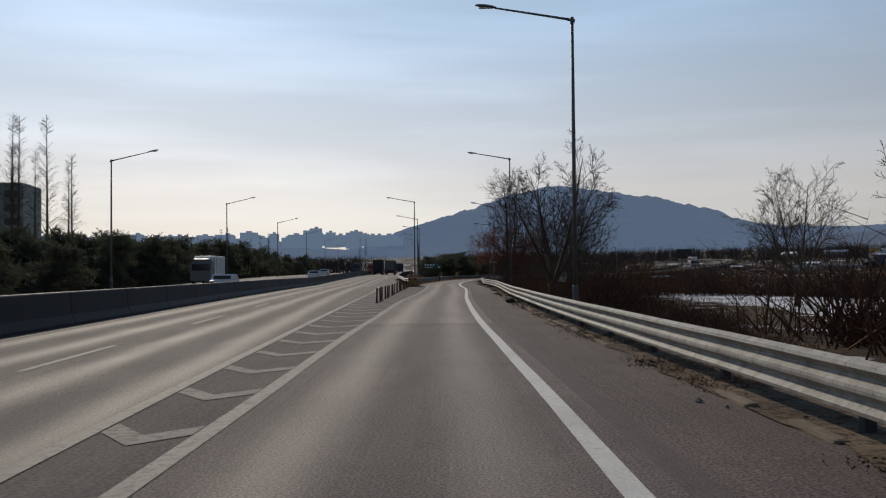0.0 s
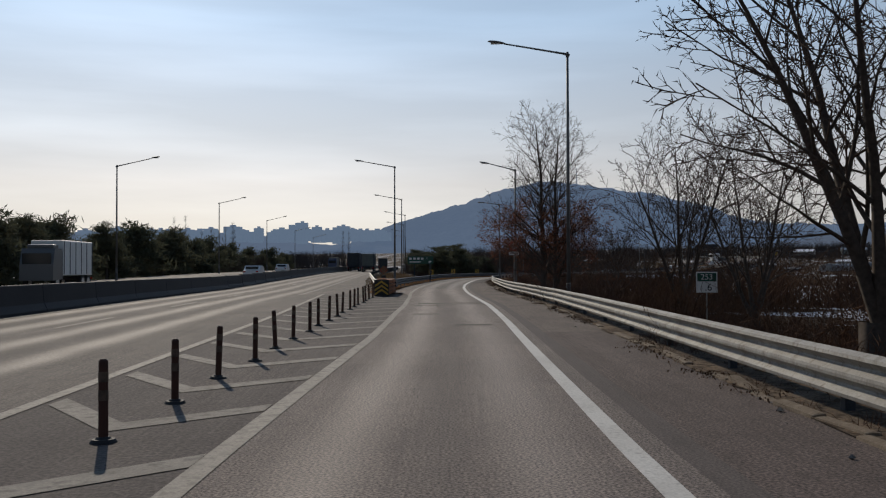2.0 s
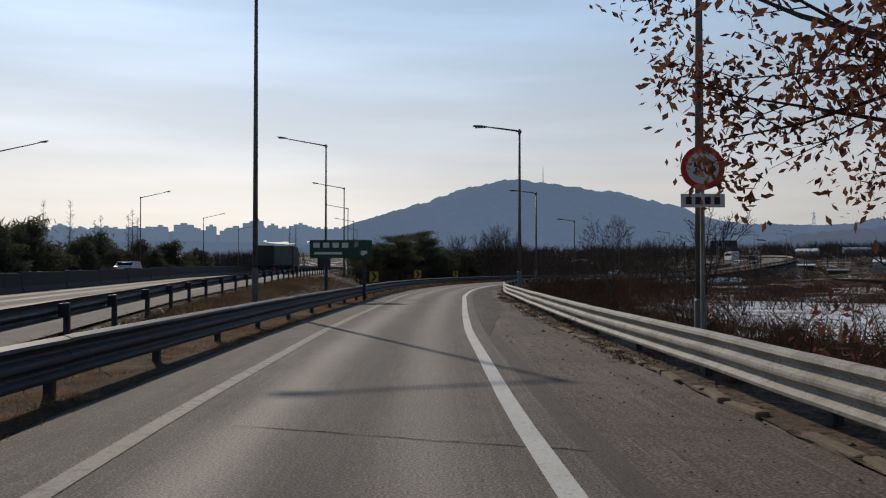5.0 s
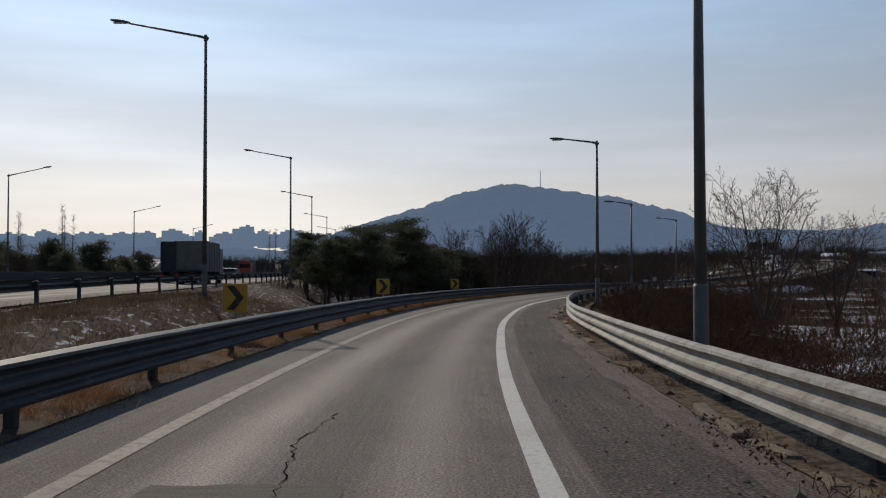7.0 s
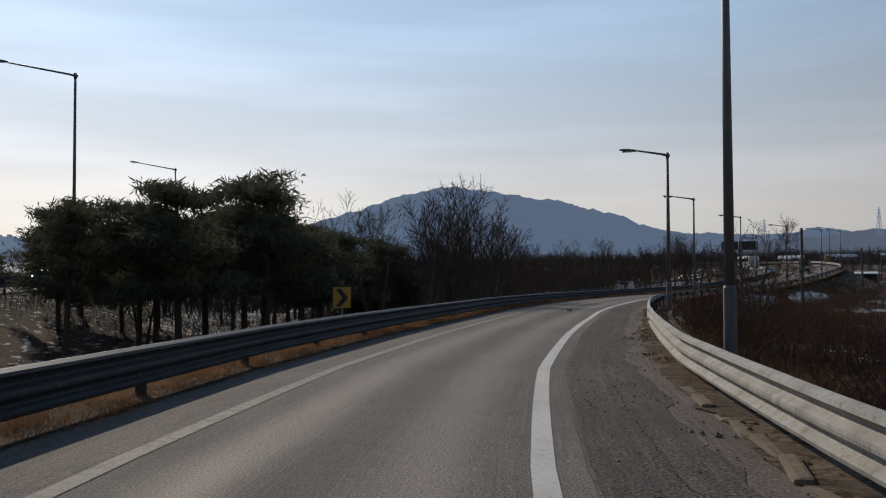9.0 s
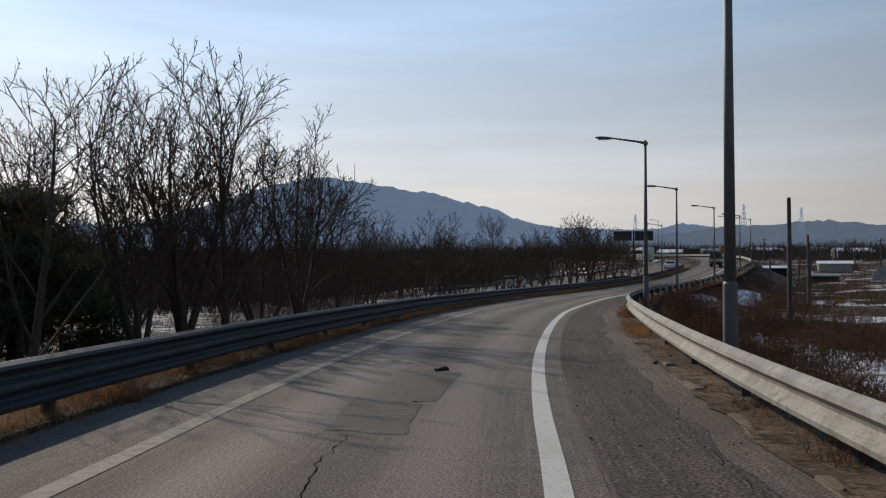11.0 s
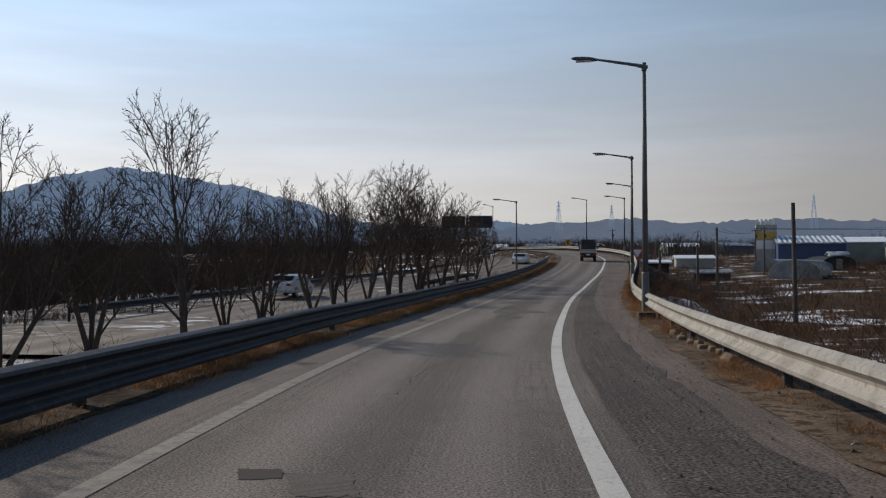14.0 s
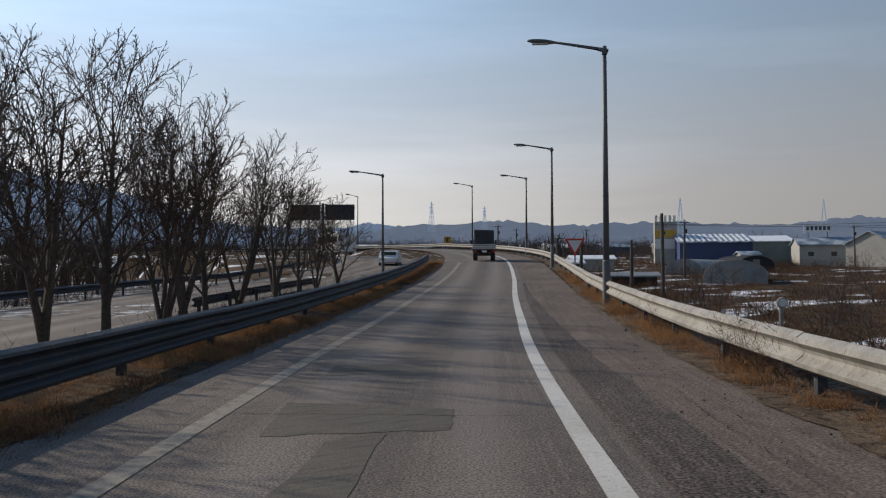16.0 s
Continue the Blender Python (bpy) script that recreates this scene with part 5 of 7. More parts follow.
blades("slope_grass", [(x, y, ground_at(x, y) - 0.03, h, 0.7) for x, y, h in spread(8500, lambda g: (lambda s, f: tuple(on(s, left_line(s) - 2.6 - f * 9)[:2]) + (g.uniform(0.06, 0.34),))(g.uniform(105, 225), g.random()), 67) if x - float(median_x(y)) > float(np.interp(y, [98, 140, 200], [11.2, 9.1, 8.9])) + 0.8], SLOPE, "tufted dry grass on the slope below the main road", 68, per=22, width=0.008)
blades("embankment_grass", [(x, y, ground_at(x, y) - 0.03, h, 0.5) for x, y, h in spread(1500, lambda g: (lambda s, f: tuple(on(s, right_line(s) + 3.5 + f * 5)[:2]) + (g.uniform(0.2, 0.65),))(g.uniform(100, 320), g.random()), 167)], RUSSET, "tall russet grass behind the guard rail", 168, per=24, width=0.008)

# strips of soil and a low broken kerb between shoulder and rail
ramp_strip("verge_soil", -58, 420, lambda s: right_line(s) + rail_off(s) - 0.4 + 0.16 * noise.noise((s * 0.6, 5.0, 0)) + 0.12 * noise.noise((s * 2.1, 6.0, 0)) - float(np.interp(s, [225, 260], [0, 0.15])), lambda s: right_line(s) + rail_off(s) + 0.9, 0.012, LITTER, "soil and leaf litter along the shoulder's edge", "verge", k=4, step=0.5)
ramp_strip("inner_verge", 98, 345, lambda s: left_line(s) - np.interp(s, [98, 148, 285, 345], [2.2, 2.6, 3.0, 3.2]), lambda s: left_line(s) - np.interp(s, [98, 125, 148, 212, 285], [1.15, 1.2, 1.22, 1.28, 1.3]) + 0.1 * noise.noise((s * 0.5, 1.0, 0)) + 0.1 * noise.noise((s * 2.0, 2.0, 0)), 0.012, DUFF, "soil strip under the inner guard rail", "verge", k=4, step=0.5)


AMBER_DULL = material("dull_yellow_sheet", (0.16, 0.09, 0.05), 0.6, spots=[(4, 0.45, 0.7, (0.2, 0.16, 0.08), 0.6)])


# ---- gore furniture ----
def chevron_mark(s):
    """One painted V of the hatching in the gore, its point towards the traffic."""
    la, lb = gore_line(s), left_line(s)
    mid = la + (lb - la) * 0.5
    rows = [[on(s + back, l, 0.005), on(s + back + 0.5, l, 0.005)] for l, back in ((la + 0.1, 1.25 * (mid - la)), (mid, 0.0), (lb - 0.1, 0.9 * (lb - mid)))]
    strip("chevron_marking", rows, GHOST, label="faded white chevron stripe in the gore", category="road marking")


for k in range(-2, 31):
    chevron_mark(float(np.interp(k, [-2, 0, 8, 20, 31], [2.35, 7.83, 29.75, 61.4, 90.5])))


def delineator():
    post = thing("delineator_post", Matrix(), "flexible orange delineator post with dull bands, darkened for shade", "delineator post", "delineator posts in the gore")
    bm = bmesh.new()
    tube(bm, (0, 0, 0), (0, 0, 0.03), 0.12, 0.1, 14)
    tube(bm, (0, 0, 0.03), (0, 0, 0.05), 0.07, 0.055, 14)
    part("foot", bm, RUBBER, post, "round black rubber foot")
    bm = bmesh.new()
    tube(bm, (0, 0, 0.04), (0, 0, 0.7), 0.042, 0.04, 12)
    tube(bm, (0, 0, 0.7), (0, 0, 0.72), 0.04, 0.024, 12)
    part("tube", bm, POST_BODY, post)
    for z in (0.36, 0.52):
        bm = bmesh.new()
        tube(bm, (0, 0, z), (0, 0, z + 0.09), 0.0435, 0.0432, 12)
        part("reflective_band", bm, POST_BAND, post, "reflective band darkened for shade")
    return post


dp = delineator()
first_post = True
for k in range(21):
    y = 44.65 + k * 2.29
    m = pose(-1.78 + 0.04 * math.sin(k * 2.3), y, 0, random.uniform(-2, 2), random.uniform(-2.5, 2.5), random.uniform(0, 90))
    if first_post:
        dp.matrix_basis, first_post = m, False
    else:
        copy_thing(dp, m)

# the crash cushion at the nose
cushion = thing("crash_cushion", pose(-1.4, 92.5, 0, 0, 0, -1.5), "orange crash cushion with a dark chevron front and ribbed sides", "crash cushion")
bm = bmesh.new()
box(bm, (0, 3.05, 0.44), (0.68, 5.9, 0.78), bevel=0.03)
part("body", bm, RUBBER, cushion, "dark inner body")
for side in (-1, 1):
    for k in range(4):
        z = 0.14 + k * 0.2
        pts = [(0, z - 0.085), (side * 0.055, z - 0.05), (side * 0.055, z + 0.05), (0, z + 0.085)]
        for bay in range(4):
            bm = prism([(side * (0.35 - 0.008 * (bay % 2)) + x, zz) for x, zz in pts], 1.47)
            part("ribbed_panel", bm, ORANGE, cushion, "bleached orange ribbed side panel", at=pose(0, 0.1 + bay * 1.45, 0.02))
bm = bmesh.new()
box(bm, (0, 3.0, 0.86), (0.78, 6.0, 0.05), bevel=0.02)
part("top_cover", bm, ORANGE, cushion, "orange top cover")
bm = bmesh.new()
box(bm, (0, 0.03, 0.46), (0.8, 0.08, 0.88), bevel=0.025)
part("front_plate", bm, RUBBER, cushion, "dark front plate")
for zc in (-0.02, 0.2, 0.42):
    for side in (-1, 1):
        pts = [(0, zc + 0.3), (side * 0.36, zc + 0.06), (side * 0.36, zc + 0.17), (0, zc + 0.41)]
        part("chevron", prism(pts if side < 0 else pts[::-1], 0.006), YELLOW, cushion, "faded yellow chevron stripe", at=pose(0, -0.018, 0.02))
bm = bmesh.new()
bmesh.ops.create_uvsphere(bm, u_segments=14, v_segments=8, radius=0.3, matrix=Matrix.Translation((0, 0.36, 0.87)) @ Matrix.Diagonal((1, 1, 0.4, 1)))
part("dome", bm, ORANGE, cushion, "rounded orange cap", smooth=True)
# the concrete nose behind it
nose = thing("concrete_nose", pose(-1.5, 99.4, 0, 0, 0, -1.0), "stained concrete block where the guard rails meet", "barrier")
part("block", boxes(((0, 0.5, 0.42), (1.1, 1.2, 0.9)), bevel=0.04), CONCRETE, nose)
for k in range(4):
    pts = [(-0.5 + k * 0.26, 0.08), (-0.37 + k * 0.26, 0.08), (-0.22 + k * 0.26, 0.8), (-0.35 + k * 0.26, 0.8)]
    part("stripe", prism(pts, 0.006), YELLOW if k % 2 else BLACK, nose, "painted warning stripe", at=pose(0, -0.107, 0))
part("steel_shoe", boxes(((0.62, 0.8, 0.55), (0.08, 1.9, 0.4)), bevel=0.02), STEEL_DARK, nose)


# ---- signs ----
def round_post(h, r=0.038):
    bm = bmesh.new()
    tube(bm, (0, 0, -0.8), (0, 0, h), r, r, 10)
    return bm


def text_mesh(name, body, size, mat, parent, at, label=""):
    cu = bpy.data.curves.new(name, "FONT")
    cu.body, cu.size, cu.align_x, cu.align_y, cu.extrude = body, size, "CENTER", "CENTER", 0.002
    tmp = bpy.data.objects.new(name, cu)
    me = bpy.data.meshes.new_from_object(tmp)
    bpy.data.objects.remove(tmp)
    me.materials.clear()
    me.materials.append(mat)
    return put(name, me, parent, label, at)


FACE = pose(0, 0, 0, 90, 0, 0)


def chevron_sign(x, y, turn, z):
    g = ground_at(x, y)
    sign = thing("chevron_sign", pose(x, y, g, 0, 0, turn), "yellow bend sign with a big black arrowhead", "road sign", "bend signs behind the inner guard rail")
    h = z - g
    part("post", round_post(h + 0.2), STEEL, sign)
    part("panel", boxes(((0, -0.05, h), (0.56, 0.02, 0.66)), bevel=0.008), YELLOW, sign, "yellow sheet panel")
    pts = [(-0.2, 0.28), (-0.02, 0.28), (0.2, 0.0), (-0.02, -0.28), (-0.2, -0.28), (0.02, 0.0)]
    part("arrowhead", prism(pts, 0.005), BLACK, sign, "black arrowhead", at=pose(0, -0.067, h))
    return sign


chevron_sign(1.6, 163.5, 4, 1.0)
chevron_sign(5.0, 181.2, -1, 1.05)
chevron_sign(9.9, 204.5, -8, 0.95)

warn = thing("warning_sign", pose(134.5, 388.5, ground_at(134.5, 388.5), 0, 0, -35), "yellow warning sign at the outside of the far bend", "road sign")
hz = 6.8 - ground_at(134.5, 388.5)
part("post", round_post(hz), STEEL, warn)
part("panel", boxes(((0, -0.05, hz), (1.1, 0.03, 1.1)), bevel=0.01), YELLOW, warn)
part("arrowhead", prism([(0.3, 0.4), (0.0, 0.4), (-0.35, 0.0), (0.0, -0.4), (0.3, -0.4), (-0.05, 0.0)], 0.006), BLACK, warn, "black arrowhead", at=pose(0, -0.075, hz))

km = thing("distance_marker_sign", pose(11.6, 77.7, ground_at(11.6, 77.7), 0, 0, -8), "small green and white distance sign on a thin post", "road sign")
hz = 0.95 - ground_at(11.6, 77.7)
part("post", round_post(hz, 0.025), STEEL, km)
part("panel", boxes(((0, -0.04, hz), (0.78, 0.02, 0.78)), bevel=0.008), WHITE, km, "white panel")
part("green_field", boxes(((0, -0.054, hz + 0.19), (0.7, 0.008, 0.32)), bevel=0.003), GREEN, km, "green field with white numbers")
text_mesh("number", "253", 0.3, WHITE, km, pose(0, -0.062, hz + 0.19, 90), "white number")
text_mesh("number", ".6", 0.38, BLACK, km, pose(0.06, -0.055, hz - 0.2, 90), "black number")

limit = thing("speed_limit_sign", pose(8.5, 121.3, ground_at(8.5, 121.3), 0, 0, -2), "round red-rimmed speed limit sign with a plate below", "road sign")
hz = 3.4 - ground_at(8.5, 121.3)
part("post", round_post(hz + 0.3), STEEL, limit)
for name, r, y, mat in (("rim", 0.42, -0.05, RED), ("face", 0.31, -0.062, WHITE)):
    bm = bmesh.new()
    tube(bm, (0, y + 0.008, hz), (0, y - 0.008, hz), r, r, 32)
    part(name, bm, mat, limit, "red rim" if name == "rim" else "white face")
text_mesh("number", "50", 0.42, BLACK, limit, pose(0, -0.073, hz, 90), "black number")
part("plate", boxes(((0, -0.05, hz - 0.62), (0.84, 0.016, 0.26)), bevel=0.006), WHITE, limit, "white plate with four dark bars")
for k in range(4):
    part("bar", boxes(((-0.27 + k * 0.18, -0.062, hz - 0.62), (0.11, 0.006, 0.14))), BLACK, limit)

gz0 = ground_at(0.3, 147.8)
guide = thing("direction_sign", pose(0.3, 147.8, gz0, 0, 0, 1), "wide green direction sign with white writing and an arrow", "road sign")
for x in (-0.7, 1.1):
    part("post", boxes(((x, 0.09, (2.9 - gz0) / 2 - 0.3), (0.15, 0.12, 2.9 - gz0 + 0.6)), bevel=0.012), STEEL_DARK, guide)
hz = 2.45 - gz0
part("panel", boxes(((0, 0, hz), (2.95, 0.04, 0.86)), bevel=0.01), GREEN, guide, "green panel")
for z in (-0.3, 0.0, 0.3):
    part("backing_rail", boxes(((0, 0.04, hz + z), (2.9, 0.04, 0.06))), STEEL_DARK, guide)
part("arrow", prism([(0.87, -0.14), (1.0, -0.08), (1.24, -0.08), (1.24, -0.27), (1.18, -0.2), (1.06, -0.33), (0.9, -0.22), (1.02, -0.13)], 0.004), WHITE, guide, "white arrow", at=pose(0, -0.026, hz))
text_mesh("writing", "\uacf3", 0.3, WHITE, guide, pose(0.72, -0.024, hz + 0.2, 90), "white syllable")
for x, w, z, h in ((-1.15, 0.3, 0.18, 0.24), (-0.7, 0.3, 0.18, 0.24), (-0.25, 0.3, 0.18, 0.24), (0.2, 0.3, 0.18, 0.24), (-0.6, 1.3, -0.2, 0.12)):
    part("bar", boxes(((x, -0.023, hz + z), (w, 0.005, h))), WHITE, guide)

beacon = thing("warning_beacon_board", pose(-1.85, 104.3, ground_at(-1.85, 104.3), 0, 0, 3), "diamond warning board with red lamps on a dark box", "road sign")
hz = 1.4 - ground_at(-1.85, 104.3)
part("post", round_post(hz - 0.2, 0.04), STEEL_DARK, beacon)
part("panel", boxes(((0, 0, 0), (0.46, 0.03, 0.46)), bevel=0.006), AMBER_DULL, beacon, "dull yellow diamond panel", at=pose(0, -0.04, hz, 0, 45, 0))
part("battery_box", boxes(((0, 0.02, hz - 0.5), (0.3, 0.18, 0.3)), bevel=0.02), RUBBER, beacon)
for dx, dz in ((0, 0.2), (0.13, 0.1), (-0.13, 0.1), (0.2, 0), (-0.2, 0), (0.13, -0.1), (-0.13, -0.1), (0, -0.2), (0, 0)):
    bm = bmesh.new()
    tube(bm, (dx, -0.055, hz + dz), (dx, -0.075, hz + dz), 0.035, 0.03, 12)
    part("lamp", bm, TAIL, beacon, "red lamp")

give = thing("give_way_sign", pose(*on(323.5, 4.5)[:2], ground_at(*on(323.5, 4.5)[:2]), 0, 0, turn_at(323)), "triangular give way sign seen dark against the light", "road sign")
hz = float(on(323.5, 0)[2]) + 1.55 - ground_at(*on(323.5, 4.5)[:2])
part("post", round_post(hz), STEEL, give)
part("panel", prism([(-0.52, 0.45), (0.0, -0.45), (0.52, 0.45)], 0.02), RED, give, "red-rimmed panel", at=pose(0, -0.06, hz))
part("face", prism([(-0.36, 0.36), (0.0, -0.26), (0.36, 0.36)], 0.006), WHITE, give, "pale face", at=pose(0, -0.068, hz))


# ---- vehicles ----
def wheel(parent, x, y, r, w):
    bm = bmesh.new()
    tube(bm, (x - w / 2, y, r), (x + w / 2, y, r), r, r, 20)
    t = part("tyre", bm, RUBBER, parent, "black tyre")
    bm = bmesh.new()
    tube(bm, (x - w / 2 - 0.008, y, r), (x + w / 2 + 0.008, y, r), r * 0.6, r * 0.6, 16)
    part("rim", bm, ALU, t, "grey rim")


def small_truck(at):
    """The light truck with dropside bed and a dark tarpaulin-covered load."""
    tr = thing("light_truck", at, "small dropside truck with a dark tarpaulin over its load", "truck")
    part("chassis", boxes(((0, 0.2, 0.55), (0.8, 4.6, 0.18)), ((0, -1.9, 0.42), (1.5, 0.12, 0.16)), bevel=0.02), RUBBER, tr)
    part("bed", boxes(((0, -0.75, 0.78), (1.74, 3.1, 0.1)), bevel=0.02), STEEL_DARK, tr)
    part("side_board", boxes(((-0.86, -0.75, 1.02), (0.04, 3.1, 0.38)), bevel=0.01), ALU, tr)
    part("side_board", boxes(((0.86, -0.75, 1.02), (0.04, 3.1, 0.38)), bevel=0.01), ALU, tr)
    tg = part("tailgate", boxes(((0, -2.3, 1.02), (1.74, 0.05, 0.38)), bevel=0.01), ALU, tr, "pale ribbed tailgate")
    for z in (0.92, 1.1):
        part("rib", boxes(((0, -2.335, z), (1.66, 0.02, 0.03))), STEEL_DARK, tg)
    bm = bmesh.new()
    box(bm, (0, -0.7, 1.72), (1.5, 2.7, 1.15), bevel=0.12)
    for v in bm.verts:
        v.co += Vector((noise.noise(v.co * 2.1), noise.noise(v.co * 2.3 + Vector((5, 0, 0))), noise.noise(v.co * 1.9 + Vector((0, 7, 0))))) * 0.05
    part("load", bm, TAR, tr, "dark tarpaulin-covered load")
    cab = part("cab", prism([(-0.84, 0.6), (-0.86, 1.2), (-0.74, 1.95), (0.74, 1.95), (0.86, 1.2), (0.84, 0.6)], 1.5), TRUCK_BLUE, tr, "dark blue cab", at=pose(0, 0.9, 0))
    part("rear_window", boxes(((0, 0.885, 1.55), (1.1, 0.02, 0.4)), bevel=0.008), GLASS, tr)
    for x in (-0.98, 0.98):
        part("mirror", boxes(((x, 2.1, 1.5), (0.16, 0.08, 0.3)), bevel=0.03), RUBBER, tr)
    for x in (-0.66, 0.66):
        part("tail_lamp", boxes(((x, -2.34, 0.66), (0.3, 0.05, 0.12)), bevel=0.012), TAIL, tr)
        part("mud_flap", boxes(((x, -1.7, 0.32), (0.34, 0.02, 0.36)), bevel=0.005), RUBBER, tr)
        wheel(tr, x, -1.15, 0.3, 0.32)
        wheel(tr, x * 1.05, 1.6, 0.3, 0.2)
    part("plate", boxes(((0, -2.35, 0.66), (0.36, 0.01, 0.16))), WHITE, tr)
    return tr


def box_truck(at, cover, cab_mat, label, h=3.4, length=8.0, w=2.4):
    """A lorry with a high covered body; its rear at y = 0."""
    tr = thing("lorry", at, label, "truck")
    part("chassis", boxes(((0, length * 0.5, 0.75), (0.9, length, 0.25)), ((0, 0.1, 0.5), (w * 0.9, 0.14, 0.2)), bevel=0.02), RUBBER, tr)
    bm = bmesh.new()
    box(bm, (0, length * 0.4, 0.95 + (h - 0.95) / 2), (w, length * 0.78, h - 0.95), bevel=0.09)
    body = part("cargo_body", bm, cover, tr, "high covered cargo body")
    for k in range(6):
        y = 0.25 + k * length * 0.148
        for x in (-w / 2 - 0.015, w / 2 + 0.015):
            part("rib", boxes(((x, y, 0.95 + (h - 0.95) / 2), (0.03, 0.07, h - 1.15))), STEEL_DARK, body)
    part("rear_frame", boxes(((-w / 2 + 0.08, -0.02, h / 2 + 0.5), (0.1, 0.05, h - 1.1)), ((w / 2 - 0.08, -0.02, h / 2 + 0.5), (0.1, 0.05, h - 1.1)), ((0, -0.02, 1.05), (w - 0.1, 0.05, 0.16)), bevel=0.01), STEEL_DARK, tr)
    bm = prism([(0, 0.7), (0, 2.7), (0.35, 2.95), (1.5, 2.95), (1.85, 1.8), (1.9, 0.6)], w)
    part("cab", bm, cab_mat, tr, "cab", at=pose(w / 2, length * 0.8, 0, 0, 0, 90))
    part("windscreen", boxes(((0, length * 0.8 + 1.84, 2.2), (w * 0.86, 0.04, 0.8)), bevel=0.01), GLASS, tr)
    part("roof_fairing", boxes(((0, length * 0.8 + 0.7, 3.1), (w * 0.8, 1.0, 0.3)), bevel=0.08), cab_mat, tr)
    for x in (-w / 2 + 0.2, w / 2 - 0.2):
        for y in (0.9, 2.1, length * 0.8 + 0.9):
            wheel(tr, x, y, 0.48, 0.32)
        part("tail_lamp", boxes(((x, -0.03, 0.72), (0.3, 0.05, 0.14)), bevel=0.01), TAIL, tr)
    return tr


def car(at, mat, label, bus=False):
    c = thing("bus" if bus else "car", at, label, "bus" if bus else "car")
    if bus:
        w, ln, h = 2.3, 7.5, 2.9
        prof = [(0, 0.35), (-0.05, 1.2), (0.1, 2.7), (0.4, h), (ln - 0.4, h), (ln, 2.6), (ln, 0.35)]
        glass = [((0, 0.03, 1.9), (1.9, 0.1, 0.95))] + [((x, ln / 2, 1.95), (0.03, ln * 0.85, 0.75)) for x in (-w / 2 - 0.01, w / 2 + 0.01)]
    else:
        w, ln, h = 1.8, 4.5, 1.45
        prof = [(0, 0.3), (0.0, 0.7), (0.75, 0.92), (1.35, 1.4), (1.8, h), (3.1, h), (3.9, 0.98), (4.45, 0.92), (ln, 0.4), (ln - 0.1, 0.28)]
        glass = [((0, 3.55, 1.2), (1.4, 0.5, 0.3)), ((0, 1.05, 1.18), (1.4, 0.45, 0.3))] + [((x, 2.45, 1.18), (0.02, 1.7, 0.32)) for x in (-w / 2 + 0.02, w / 2 - 0.02)]
    bm = prism(prof, w)
    bmesh.ops.bevel(bm, geom=list(bm.edges), offset=0.05, segments=2, affect="EDGES")
    part("body", bm, mat, c, "painted body", at=pose(w / 2, 0, 0, 0, 0, 90))
    for g in glass:
        part("window", boxes(g, bevel=0.01), GLASS, c)
    for x in (-w / 2 + 0.1, w / 2 - 0.1):
        for y in (ln * 0.18, ln * 0.8):
            wheel(c, x, y, 0.45 if bus else 0.32, 0.2)
        part("headlamp", boxes(((x * 0.85, 0.0, 0.72), (0.32, 0.06, 0.14)), bevel=0.02), LENS, c)
        part("tail_lamp", boxes(((x * 0.88, ln - 0.02, 0.78), (0.28, 0.08, 0.14)), bevel=0.02), TAIL, c)
    return c


small_truck(pose(*on(348, (right_line(348) + left_line(348)) / 2), 0, 0, turn_at(348)))


def on_lane(y, l):
    p, q = on_main(y, l), on_main(y + 1, l)
    return pose(p[0], p[1], p[2], 0, 0, math.degrees(math.atan2(-(q[0] - p[0]), 1)))


def facing(m):
    return m @ pose(0, 0, 0, 0, 0, 180)


box_truck(on_lane(224, 2.0), TAR, TRUCK_BLUE, "lorry with a high dark tarpaulin cover", h=3.7)
box_truck(on_lane(214, 5.4), CANVAS, CAR_GREY, "lorry with a grey-green canvas cover", h=3.4)
box_truck(on_lane(300, 5.4), TAR, TRUCK_BLUE, "dark blue lorry further along the main road", h=3.2)
box_truck(facing(on_lane(118, -13.2)), WHITE, CAR_GREY, "oncoming lorry with a white box body and dark cab", h=3.6)
box_truck(facing(on_lane(330, -5.0)), TAR, CAR_RED, "oncoming lorry with a red cab", h=3.4)
box_truck(facing(on_lane(312, -9.0)), CANVAS, TRUCK_BLUE, "oncoming lorry with a dark cab", h=3.5)
car(facing(on_lane(80, -4.0)), CAR_WHITE, "white saloon car on the opposite carriageway")
car(facing(on_lane(150, -4.0)), CAR_WHITE, "white car in the opposite fast lane")
car(facing(on_lane(198, -7.8)), CAR_WHITE, "pale car on the opposite carriageway")
car(on_lane(255, 2.0), CAR_GREY, "dark car far along the main road")


def on_left(q, l, flip):
    p, n = left_row(q, l, l)[0], left_row(q + 1, l, l)[0]
    m = pose(p[0], p[1], p[2], 0, 0, math.degrees(math.atan2(-(n[0] - p[0]), n[1] - p[1])))
    return facing(m) if flip else m


car(on_left(158, -1.0, True), CAR_WHITE, "white minibus coming round the bend", bus=True)
car(on_left(122, 1.6, False), CAR_WHITE, "white car driving round the bend")
car(on_left(66, -2.4, True), CAR_WHITE, "white car on the lower road behind the trees")


